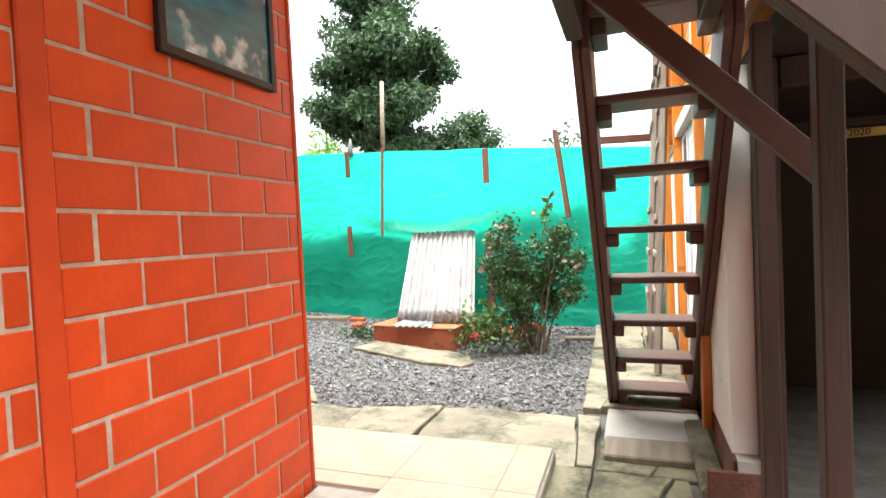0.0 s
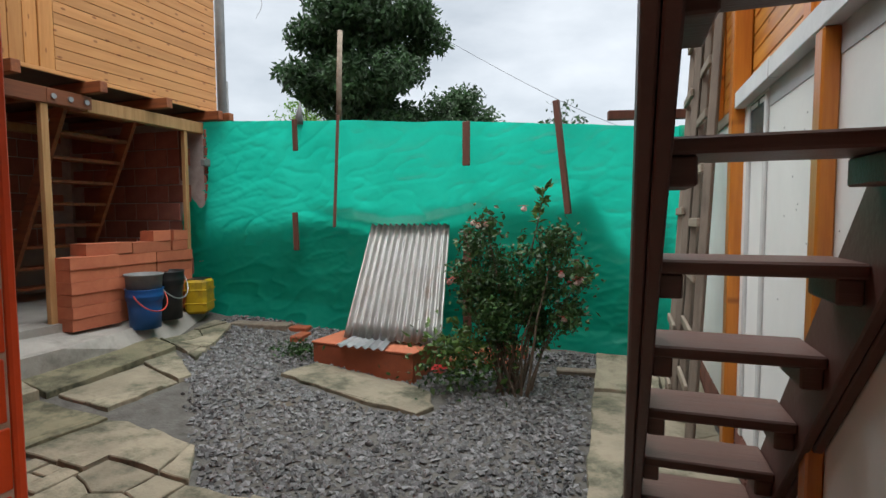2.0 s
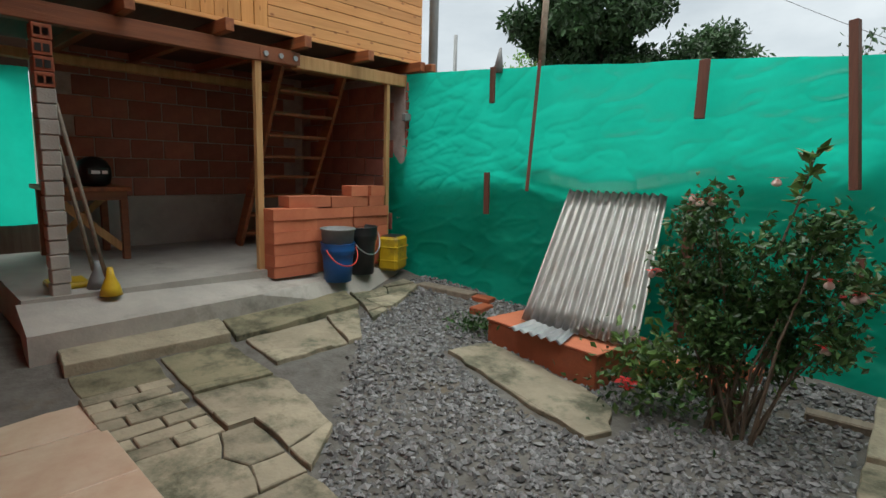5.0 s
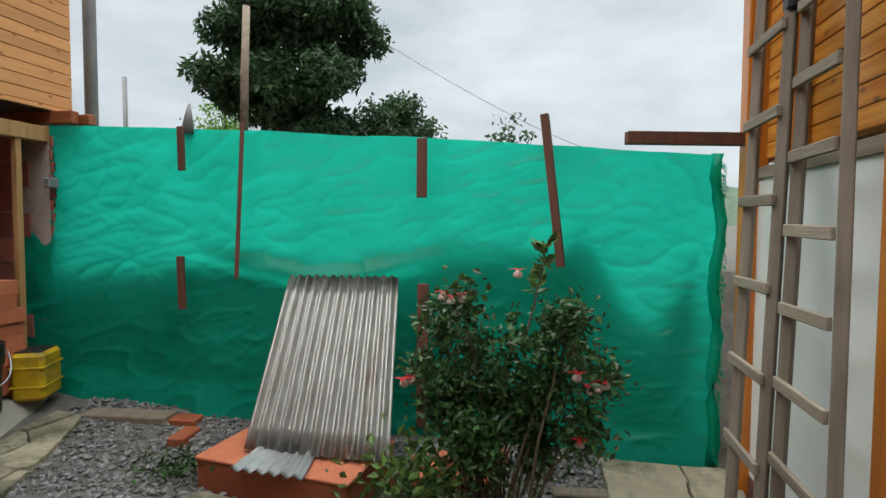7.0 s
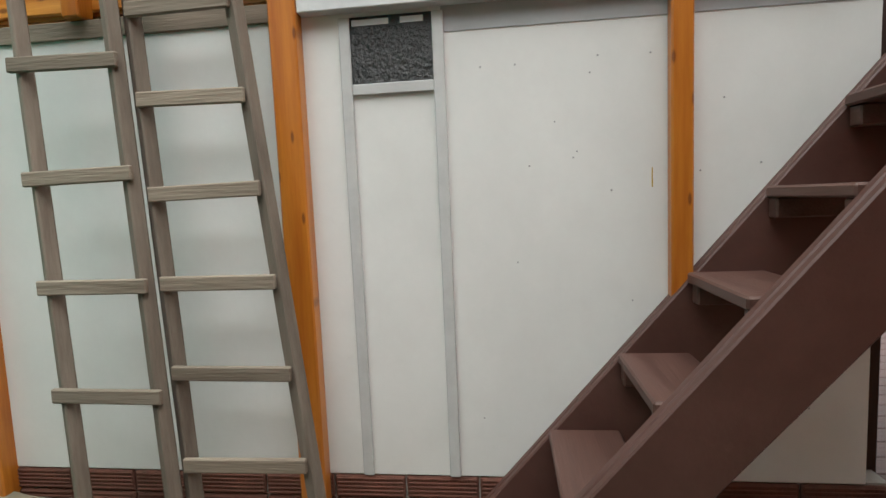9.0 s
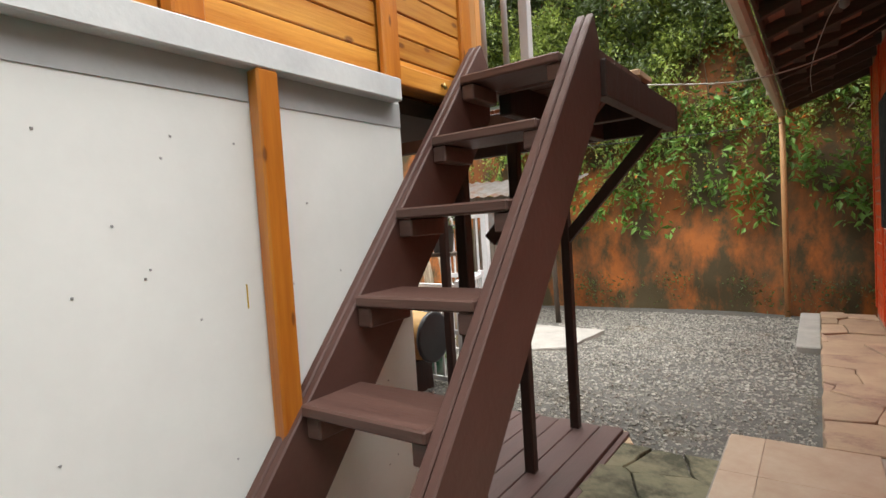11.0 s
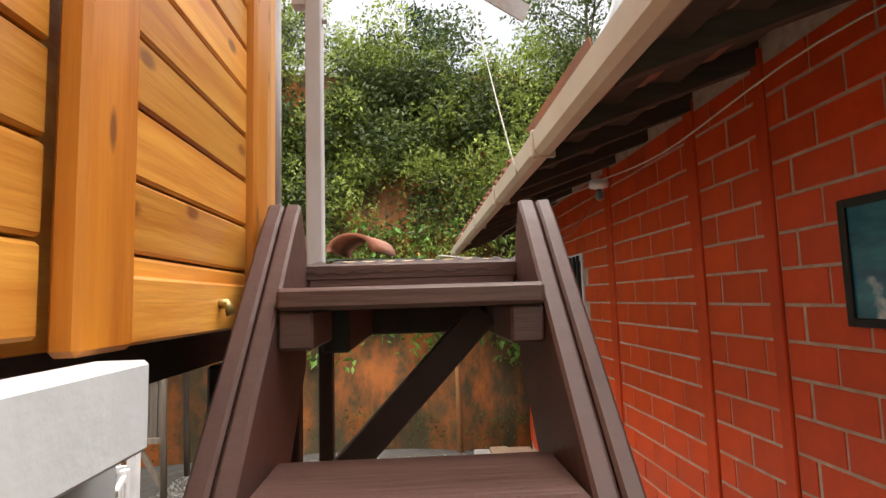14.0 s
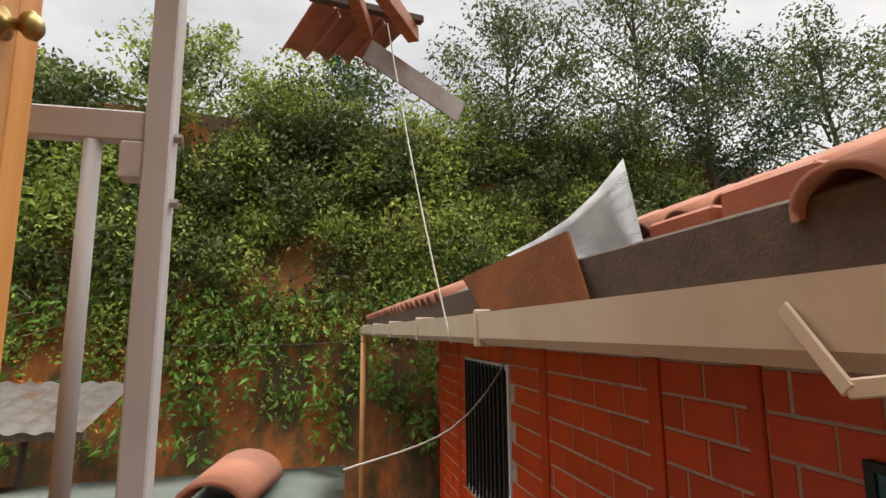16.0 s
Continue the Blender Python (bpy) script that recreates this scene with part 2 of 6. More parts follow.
M_MOSSROCK = material("mossy_concrete", (0.20, 0.18, 0.125), (0.10, 0.095, 0.06), 6, 0.95, 0.8, 40, stain=(0.04, 0.042, 0.022), stain_at=0.52, stain_scale=3)
M_LEAFTREE = material("tree_leaf", (0.04, 0.085, 0.03), (0.022, 0.05, 0.018), 1, 0.55, 0.05, 30, vary=0.5, island=True, translucent=0.25)
M_LEAFPALE = material("yellow_green_leaf", (0.16, 0.30, 0.05), (0.09, 0.20, 0.03), 3, 0.5, 0.05, 30, vary=0.4, island=True, translucent=0.35)
M_BARK = material("brown_bark", (0.14, 0.105, 0.075), (0.075, 0.055, 0.04), 12, 0.9, 0.6, 50, stretch=(1, 1, 0.3))
M_PETALRED = material("red_petal", (0.50, 0.016, 0.02), (0.35, 0.01, 0.012), 8, 0.5, 0.05, 40, translucent=0.2)
M_PETALWHITE = material("white_petal", (0.75, 0.62, 0.58), (0.62, 0.45, 0.42), 8, 0.5, 0.05, 40, translucent=0.2)
M_ORANGEFLOWER = material("orange_petal", (0.70, 0.24, 0.02), (0.6, 0.16, 0.01), 8, 0.5, 0.05, 40)
M_BLACK = material("black_paint", (0.012, 0.012, 0.013), None, 8, 0.4, 0.05, 40)
M_BLACKFRAME = material("black_picture_frame", (0.010, 0.010, 0.011), None, 8, 0.35, 0.05, 40)
M_WHITEPAINT = material("white_enamel", (0.72, 0.73, 0.74), (0.6, 0.6, 0.62), 6, 0.45, 0.06, 40)
M_GREYPAINT = material("pale_grey_painted_post", (0.50, 0.49, 0.50), (0.40, 0.38, 0.39), 5, 0.55, 0.1, 40, stretch=(1, 1, 0.3))
M_GUTTER = material("cream_plastic_gutter", (0.53, 0.46, 0.365), (0.44, 0.36, 0.27), 3, 0.4, 0.05, 30, stain=(0.40, 0.30, 0.20), stain_at=0.66)
M_PIPE = material("orange_plastic_pipe", (0.60, 0.32, 0.14), (0.5, 0.25, 0.1), 4, 0.45, 0.05, 30)
M_ROOFTILE = material("clay_roof_tile", (0.36, 0.15, 0.095), (0.20, 0.085, 0.055), 5, 0.85, 0.3, 60, vary=0.2, stain=(0.12, 0.10, 0.085), stain_at=0.63)
M_RAFTER = wood("old_rafter", (0.085, 0.055, 0.04), (0.045, 0.03, 0.022), "x", 0.8, 0.2)
M_BOARDUNDER = material("old_roof_boarding", (0.11, 0.06, 0.042), (0.06, 0.034, 0.025), 5, 0.85, 0.2, 40, stretch=(0.4, 3, 3))
M_BLUE = material("blue_plastic_bucket", (0.012, 0.09, 0.30), (0.01, 0.065, 0.22), 4, 0.4, 0.05, 40, stain=(0.16, 0.2, 0.26), stain_at=0.7)
M_BLACKPL = material("black_plastic", (0.02, 0.021, 0.023), (0.012, 0.012, 0.013), 5, 0.4, 0.05, 40, stain=(0.12, 0.12, 0.12), stain_at=0.7)
M_GREYPL = material("grey_plastic", (0.19, 0.2, 0.2), (0.12, 0.125, 0.13), 5, 0.5, 0.08, 40, stain=(0.32, 0.32, 0.3), stain_at=0.66)
M_YELLOW = material("yellow_plastic", (0.50, 0.34, 0.012), (0.36, 0.22, 0.01), 5, 0.45, 0.08, 40, stain=(0.14, 0.10, 0.03), stain_at=0.63)
M_RED = material("red_plastic", (0.55, 0.05, 0.03), None, 5, 0.4, 0.05, 40)
M_METAL = material("grey_steel", (0.42, 0.43, 0.44), (0.3, 0.3, 0.31), 5, 0.4, 0.1, 50, metal=0.8)
M_BRASS = material("aged_brass", (0.42, 0.30, 0.12), (0.25, 0.17, 0.06), 8, 0.35, 0.1, 60, metal=0.9)
M_CABLE = material("pale_cable", (0.55, 0.53, 0.48), None, 5, 0.5, 0.05, 40)
M_DARKCABLE = material("dark_cable", (0.03, 0.03, 0.03), None, 5, 0.5, 0.05, 40)
# near-black on purpose: lack of light is put into the board colour
M_INTERIOR = material("shade_coloured_boards", (0.055, 0.035, 0.028), (0.03, 0.02, 0.016), 4, 0.8, 0.2, 40)
M_SIGN = material("yellow_sign", (0.62, 0.47, 0.12), None, 6, 0.6, 0.05, 40)
M_MAT = material("ribbed_brown_mat", (0.15, 0.115, 0.11), (0.11, 0.08, 0.075), 6, 0.75, 0.2, 60)
M_PALEPLANK = wood("pale_bare_plank", (0.52, 0.38, 0.25), (0.42, 0.29, 0.18), "x", 0.7, 0.08)
M_OCHRE = wood("ochre_wood", (0.42, 0.25, 0.08), (0.30, 0.16, 0.05), "x", 0.6, 0.05)
M_PALEPOLE = wood("pale_cut_pole", (0.46, 0.38, 0.28), (0.30, 0.23, 0.16), "z", 0.8, 0.25, bump=0.4)
M_GREENPOT = material("green_white_pot", (0.02, 0.22, 0.10), (0.5, 0.55, 0.5), 9, 0.45, 0.05, 40)
M_LEAFMID = material("mid_green_leaf", (0.10, 0.17, 0.04), (0.055, 0.10, 0.022), 3, 0.45, 0.05, 30, vary=0.5, island=True, translucent=0.25)
M_FIBRE = material("grey_green_roofing", (0.22, 0.27, 0.24), (0.13, 0.16, 0.145), 4, 0.6, 0.1, 40)
M_HILL = material("far_hill", (0.10, 0.14, 0.10), (0.06, 0.09, 0.06), 0.2, 0.95, 0.2, 2)


def sea_material():
    """A blurred photograph of a blue-green sea with white surf along its foot."""
    m = material("sea_print", (0.03, 0.20, 0.24), (0.012, 0.075, 0.13), 5, 0.18, 0.0, 30, stretch=(1, 1, 2.5), spec=0.6)
    n, l = m.node_tree.nodes, m.node_tree.links
    b = n["Principled BSDF"]
    src = b.inputs["Base Color"].links[0].from_socket
    co, sep, nz = n.new("ShaderNodeTexCoord"), n.new("ShaderNodeSeparateXYZ"), n.new("ShaderNodeTexNoise")
    nz.inputs["Scale"].default_value, nz.inputs["Detail"].default_value = 9, 9
    up = n.new("ShaderNodeMapRange")
    up.inputs["From Min"].default_value, up.inputs["From Max"].default_value = 1.83, 2.05
    up.inputs["To Min"].default_value, up.inputs["To Max"].default_value = 0.12, -0.12
    add, cut, mix = n.new("ShaderNodeMath"), n.new("ShaderNodeMapRange"), n.new("ShaderNodeMix")
    cut.inputs["From Min"].default_value, cut.inputs["From Max"].default_value = 0.56, 0.68
    mix.data_type = "RGBA"
    mix.inputs["B"].default_value = (0.55, 0.63, 0.66, 1)
    l.new(co.outputs["Object"], sep.inputs["Vector"])
    l.new(co.outputs["Object"], nz.inputs["Vector"])
    l.new(sep.outputs["Z"], up.inputs["Value"])
    l.new(up.outputs["Result"], add.inputs[0])
    l.new(nz.outputs["Fac"], add.inputs[1])
    l.new(add.outputs["Value"], cut.inputs["Value"])
    l.new(cut.outputs["Result"], mix.inputs["Factor"])
    l.new(src, mix.inputs["A"])
    l.new(mix.outputs["Result"], b.inputs["Base Color"])
    return m


M_SEA = sea_material()
M_GLASS = material("dark_pebbled_glass", (0.014, 0.016, 0.018), (0.006, 0.007, 0.008), 40, 0.2, 0.9, 70, spec=0.6)


# ---- builders ----
def mesh_of(name, bm, mat, smooth=False):
    me = bpy.data.meshes.new(name)
    bm.to_mesh(me)
    bm.free()
    me.materials.append(mat)
    if smooth:
        me.shade_smooth()
    return me


def part(name, bm, mat, parent, label="", smooth=False):
    """Links a bmesh drawn in world metres as one mesh object under a thing or a part."""
    ob = new(name, mesh_of(name, bm, mat, smooth) if isinstance(bm, bmesh.types.BMesh) else bm)
    if parent:
        ob.parent = parent
        ob.matrix_parent_inverse = Matrix.Translation(parent_at(parent)).inverted()
    return tagged(ob, label)


def parent_at(ob):
    """Where a thing's origin stands; parts lie with theirs at the world's."""
    return Vector((0, 0, 0)) if ob.type == "MESH" else ob.location


def thing(name, x, y, z, label, category, group="", kind=""):
    ob = new(name)
    ob.empty_display_size = 0.1
    ob.location = (x, y, z)
    return tagged(ob, label, category, group, kind)


def solo(name, bm, mat, label, category, group="", kind="", smooth=False):
    return tagged(part(name, bm, mat, None, "", smooth), label, category, group, kind)


def box(bm, lo, hi, bevel=0.0, m=None):
    """A box between two corners, its edges rounded off, turned by m if given."""
    c, s = [(a + b) / 2 for a, b in zip(lo, hi)], [abs(b - a) for a, b in zip(lo, hi)]
    made = bmesh.ops.create_cube(bm, size=1.0, matrix=Matrix.Translation(c) @ Matrix.Diagonal((*s, 1)))["verts"]
    if bevel:
        edges = list({e for v in made for e in v.link_edges})
        made = bmesh.ops.bevel(bm, geom=edges, offset=min(bevel, min(s) * 0.4), segments=1, affect="EDGES", profile=0.5)["verts"]
    if m:
        bmesh.ops.transform(bm, matrix=m, verts=list(made))
    return made


def boxed(lo, hi, bevel=0.004, m=None):
    bm = bmesh.new()
    box(bm, lo, hi, bevel, m)
    return bm


def stick(bm, a, b, w, h, bevel=0.003, roll=0.0):
    """A squared timber from a to b, w wide and h high."""
    a, b = Vector(a), Vector(b)
    d = b - a
    m = Matrix.Translation((a + b) / 2) @ d.to_track_quat("X", "Z").to_matrix().to_4x4() @ Matrix.Rotation(roll, 4, "X")
    return box(bm, (-d.length / 2, -w / 2, -h / 2), (d.length / 2, w / 2, h / 2), bevel, m)


def sticked(a, b, w, h, bevel=0.003, roll=0.0):
    bm = bmesh.new()
    stick(bm, a, b, w, h, bevel, roll)
    return bm


def tube(bm, points, radius, sides=8, end=None):
    """A round rod along points, tapering to end."""
    pts = [Vector(p) for p in points]
    rings = []
    for i, p in enumerate(pts):
        d = (pts[min(i + 1, len(pts) - 1)] - pts[max(i - 1, 0)]).normalized()
        q = d.to_track_quat("Z", "Y")
        r = radius if end is None else radius + (end - radius) * i / max(1, len(pts) - 1)
        rings.append([bm.verts.new(p + q @ Vector((r * math.cos(6.2832 * k / sides), r * math.sin(6.2832 * k / sides), 0))) for k in range(sides)])
    for a, b in zip(rings, rings[1:]):
        for k in range(sides):
            bm.faces.new((a[k], a[(k + 1) % sides], b[(k + 1) % sides], b[k]))
    bm.faces.new(rings[0][::-1])
    bm.faces.new(rings[-1])
    return rings


def tubed(points, radius, sides=8, end=None):
    bm = bmesh.new()
    tube(bm, points, radius, sides, end)
    return bm


def lathe(bm, profile, at, sides=24):
    """A turned shape: (radius, height) pairs about a standing axis at a place."""
    rings = []
    for r, h in profile:
        rings.append([bm.verts.new((at[0] + r * math.cos(6.2832 * k / sides), at[1] + r * math.sin(6.2832 * k / sides), at[2] + h)) for k in range(sides)])
    for a, b in zip(rings, rings[1:]):
        for k in range(sides):
            bm.faces.new((a[k], a[(k + 1) % sides], b[(k + 1) % sides], b[k]))
    bm.faces.new(rings[0][::-1])
    bm.faces.new(rings[-1])


def prism(bm, outline, z0, z1, top_of=None, chamfer=0.0):
    """An upright slab on a plan outline; top_of(x, y) may lift its faces to a slope; the top edge is chamfered."""
    lift = top_of or (lambda x, y: 0.0)
    low = [bm.verts.new((x, y, z0 + lift(x, y))) for x, y in outline]
    cx, cy = sum(p[0] for p in outline) / len(outline), sum(p[1] for p in outline) / len(outline)
    mid = [bm.verts.new((x, y, z1 - chamfer + lift(x, y))) for x, y in outline]
    rings = [low, mid]
    if chamfer:
        top = []
        for x, y in outline:
            d = math.hypot(x - cx, y - cy) or 1
            top.append(bm.verts.new((x - (x - cx) / d * chamfer, y - (y - cy) / d * chamfer, z1 + lift(x, y))))
        rings.append(top)
    for a, b in zip(rings, rings[1:]):
        for k in range(len(a)):
            bm.faces.new((a[k], a[(k + 1) % len(a)], b[(k + 1) % len(a)], b[k]))
    bm.faces.new(rings[-1])
    bm.faces.new(low[::-1])


def from_arrays(name, verts, faces, mat, smooth=False):
    me = bpy.data.meshes.new(name)
    me.from_pydata(verts, [], faces)
    me.materials.append(mat)
    if smooth:
        me.shade_smooth()
    return me


def leaves_mesh(name, places, size, mat, rng, droop=0.3, slim=0.45, outward=None):
    """One mesh of many small folded leaves at the places given."""
    places = np.asarray(places)
    k = len(places)
    d = rng.normal(size=(k, 3))
    if outward is not None:
        d = d * 0.8 + outward
    d[:, 2] -= droop
    d /= np.linalg.norm(d, axis=1, keepdims=True)
    side = np.cross(d, rng.normal(size=(k, 3)))
    side /= np.linalg.norm(side, axis=1, keepdims=True) + 1e-9
    up = np.cross(side, d)
    s = size * rng.uniform(0.6, 1.3, size=(k, 1))
    base, tip = places, places + d * s
    mid = places + d * s * 0.45
    left, right = mid + side * s * slim * 0.5 + up * s * 0.1, mid - side * s * slim * 0.5 + up * s * 0.1
    v = np.stack([base, left, tip, right], 1).reshape(-1, 3)
    f = (np.arange(k)[:, None] * 4 + np.array([[0, 1, 2, 3]]))
    tri = np.concatenate([f[:, [0, 1, 2]], f[:, [0, 2, 3]]])
    return from_arrays(name, v.tolist(), tri.tolist(), mat)


# ---- ground ----
def clamp(v, a, b):
    return max(a, min(b, v))


def ground_z(x, y):
    """The yard rises a little towards the open shed and the fence, falls towards the bank, and stands higher behind the fence."""
    if y < -0.5:
        z = -0.09 + (y + 0.5) * 0.027
    else:
        z = -0.09 + 0.075 * clamp(-x - 0.5, 0, 2.6) + 0.1 * clamp((y - 3.2) / 0.75, 0, 1)
    if y > 4.3:
        z += 1.2 * clamp((y - 4.24) / 0.2, 0, 1)
    return max(z, -0.28)


bm = bmesh.new()
xs = [-900, -200, -60, -20] + [-9 + 0.25 * i for i in range(73)] + [14, 20, 60, 200, 900]
ys = [-900, -200, -60, -20, -12] + [-9.5 + 0.25 * i for i in range(65)] + [8, 12, 20, 60, 200, 900]
grid = [[bm.verts.new((x, y, ground_z(x, y) + 0.012 * noise.noise(Vector((x * 1.7, y * 1.7, 0))))) for y in ys] for x in xs]
for i in range(len(xs) - 1):
    for j in range(len(ys) - 1):
        bm.faces.new((grid[i][j], grid[i + 1][j], grid[i + 1][j + 1], grid[i][j + 1]))
ground = solo("ground", bm, M_GROUND, "dark grey soil and fine gravel ground", "ground", kind="structure", smooth=True)


def gravel(name, count, inside, size, seed, label, mat):
    """Loose angular stones, one mesh."""
    rng = np.random.default_rng(seed)
    v, f, made = [], [], 0
    octa = np.array([(1, 0, 0), (0, 1, 0), (-1, 0, 0), (0, -1, 0), (0, 0, 1), (0, 0, -1)], float)
    tri = [(0, 1, 4), (1, 2, 4), (2, 3, 4), (3, 0, 4), (1, 0, 5), (2, 1, 5), (3, 2, 5), (0, 3, 5)]
    while made < count:
        x, y = inside(rng)
        if x is None or (-1.35 < x < 0.05 and 2.44 < y < 3.1 and y > 2.70 - 0.24 * (x + 1.33) and y < 3.14 - 0.2 * (x + 1.25)):
            continue
        s = size * rng.uniform(0.45, 1.25)
        a = rng.uniform(0, 6.28)
        p = octa * (rng.uniform(0.7, 1.3, (6, 1))) * np.array([s, s * rng.uniform(0.55, 1), s * rng.uniform(0.4, 0.8)])
        p += rng.normal(size=(6, 3)) * s * 0.18
        r = np.array([[math.cos(a), -math.sin(a), 0], [math.sin(a), math.cos(a), 0], [0, 0, 1]])
        p = p @ r.T + (x, y, ground_z(x, y) + rng.uniform(0.0, 0.6) * s)
        f += [tuple(len(v) + i for i in t) for t in tri]
        v += p.tolist()
        made += 1
    return tagged(new(name, from_arrays(name, v, f, mat)), label, "gravel", kind="stuff")


def in_yard(rng):
    x, y = rng.uniform(-3.0, 1.15), rng.uniform(1.1, 4.0)
    edge = 1.22 + 0.13 * math.sin(x * 2.3) if x > -0.7 else 1.22 + (-0.7 - x) * 0.95
    if y < edge + rng.normal() * 0.03 or (x > 1.02 and rng.random() > 0.25) or x < -2.75:
        return None, None
    return x, y


def in_back(rng):
    x, y = rng.uniform(0.62, 4.6), -6.6 + 6.0 * rng.random()
    if x < 1.0 and y > -1.3:
        return None, None
    return x, y


gravel("yard_gravel", 13000, in_yard, 0.021, 3, "loose grey crushed stone in the yard", M_GRAVEL)
gravel("back_gravel", 26000, in_back, 0.015, 4, "pale grey gravel before the earth bank", M_PALEGRAVEL)


# ---- paving ----
def cells(region, seeds, gap):
    """Irregular stones: the region cut into the cells of its seeds, each drawn in by the gap."""
    out = []
    for i, (px, py) in enumerate(seeds):
        poly = list(region)
        for j, (qx, qy) in enumerate(seeds):
            if i == j or math.hypot(px - qx, py - qy) > 2.2:
                continue
            nx, ny = qx - px, qy - py
            d = math.hypot(nx, ny)
            nx, ny = nx / d, ny / d
            c = nx * (px + qx) / 2 + ny * (py + qy) / 2 - gap
            cut = []
            for (ax, ay), (bx, by) in zip(poly, poly[1:] + poly[:1]):
                da, db = nx * ax + ny * ay - c, nx * bx + ny * by - c
                if da <= 0:
                    cut.append((ax, ay))
                if da * db < 0:
                    t = da / (da - db)
                    cut.append((ax + t * (bx - ax), ay + t * (by - ay)))
            poly = cut
            if len(poly) < 3:
                break
        if len(poly) >= 3:
            area = abs(sum(a[0] * b[1] - b[0] * a[1] for a, b in zip(poly, poly[1:] + poly[:1]))) / 2
            if area > 0.004:
                out.append(poly)
    return out


def rough_outline(poly, rng, amount=0.012):
    """Break straight edges into slightly uneven ones."""
    out = []
    for (ax, ay), (bx, by) in zip(poly, poly[1:] + poly[:1]):
        out.append((ax, ay))
        d = math.hypot(bx - ax, by - ay)
        for k in range(1, int(d / 0.14) + 1):
            t = k / (int(d / 0.14) + 1)
            out.append((ax + t * (bx - ax) + rng.uniform(-amount, amount), ay + t * (by - ay) + rng.uniform(-amount, amount)))
    return out


pavement = thing("pavement", 0, 1, -0.1, "worn broken flagstone paving round the yard", "paving", kind="structure")


def lay(region, spacing, seed, height=0.03, jitter=0.38, ratio=1.0, mat=None, gap=0.005):
    rng = random.Random(seed)
    x0, x1 = min(p[0] for p in region), max(p[0] for p in region)
    y0, y1 = min(p[1] for p in region), max(p[1] for p in region)
    seeds, row, y = [], 0, y0 + spacing * ratio / 2
    while y < y1:
        x = x0 + spacing * (0.5 if row % 2 else 0.1)
        while x < x1 + spacing / 2:
            seeds.append((x + rng.uniform(-jitter, jitter) * spacing, y + rng.uniform(-jitter, jitter) * spacing * ratio))
            x += spacing
        y += spacing * ratio
        row += 1
    for poly in cells(region, seeds, gap):
        bm = bmesh.new()
        tilt, tilt2, lift = rng.uniform(-0.02, 0.02), rng.uniform(-0.02, 0.02), rng.uniform(-0.006, 0.014)
        cx, cy = poly[0]
        prism(bm, rough_outline(poly, rng), -0.06, height, lambda x, y: ground_z(x, y) + lift + (x - cx) * tilt + (y - cy) * tilt2, 0.006)
        part("flagstone", bm, mat or M_FLAG, pavement)


lay([(-0.75, 0.62), (1.22, 0.62), (1.22, 1.3), (0.5, 1.36), (-0.2, 1.22), (-0.75, 1.18)], 0.52, 5, 0.035)
lay([(-2.68, 0.64), (-2.40, 0.62), (-2.38, 1.60), (-2.70, 1.66)], 0.72, 21, 0.075, 0.1, 1.0)
lay([(-2.78, 1.70), (-2.36, 1.63), (-2.46, 2.80), (-2.80, 2.9)], 1.1, 22, 0.055, 0.1, 1.0, M_FLAGMOSS)
lay([(-2.32, 1.68), (-1.85, 1.66), (-1.88, 2.38), (-2.43, 2.76)], 0.62, 23, 0.03, 0.25)
lay([(-2.37, 0.63), (-2.08, 0.63), (-2.05, 1.06), (-2.35, 1.09)], 0.6, 24, 0.012, 0.1, 1.0, M_FLAGMOSS)
lay([(-2.34, 1.12), (-1.77, 1.10), (-1.74, 1.57), (-2.35, 1.57)], 0.9, 25, 0.022, 0.1, 1.0, M_FLAGMOSS)
lay([(-1.28, 0.62), (-0.77, 0.62), (-0.77, 1.2), (-1.28, 1.2)], 0.36, 16, 0.03, 0.3)
lay([(-1.74, 1.08), (-1.30, 1.08), (-1.30, 1.22), (-0.77, 1.22), (-1.0, 1.5), (-1.6, 1.6), (-1.72, 1.56)], 0.42, 17, 0.03, 0.3)
lay([(-2.80, 2.95), (-2.46, 2.85), (-2.15, 2.7), (-2.55, 3.6), (-2.75, 3.6)], 0.3, 7, 0.04, 0.3)
# rows of small setts beside the porch
rp = random.Random(26)
for i in range(7):
    y = 0.60 - 0.14 * (i % 2) - 0.03 * (i % 3)
    while y < 1.04:
        long_ = rp.uniform(0.22, 0.30)
        y0, y1 = max(y, 0.6), min(y + long_, 1.065)
        x0 = -2.04 + i * 0.108
        if y1 - y0 > 0.06:
            bm = bmesh.new()
            lift = rp.uniform(-0.004, 0.006)
            prism(bm, rough_outline([(x0 + 0.005, y0 + 0.006), (x0 + 0.10, y0 + 0.006), (x0 + 0.10, y1 - 0.006), (x0 + 0.005, y1 - 0.006)], rp, 0.004), -0.06, 0.026, lambda x, y: ground_z(x, y) + lift, 0.006)
            part("sett", bm, M_FLAG, pavement)
        y += long_
lay([(1.1, 1.5), (1.8, 1.5), (1.8, 3.9), (1.04, 3.9)], 0.75, 8, 0.05, 0.3, 1.2)
lay([(1.02, -1.2), (1.62, -1.2), (1.66, 0.6), (1.02, 0.6)], 0.34, 9, 0.03, 0.3, mat=M_FLAGMOSS)
lay([(1.24, 0.62), (1.72, 0.62), (1.72, 1.0), (1.24, 1.0)], 0.5, 12, 0.03, mat=M_FLAGMOSS)
lay([(0.02, -6.4), (0.58, -6.4), (0.58, -1.42), (0.02, -1.42)], 0.5, 13, 0.13, 0.3, 1.0, M_WALK)
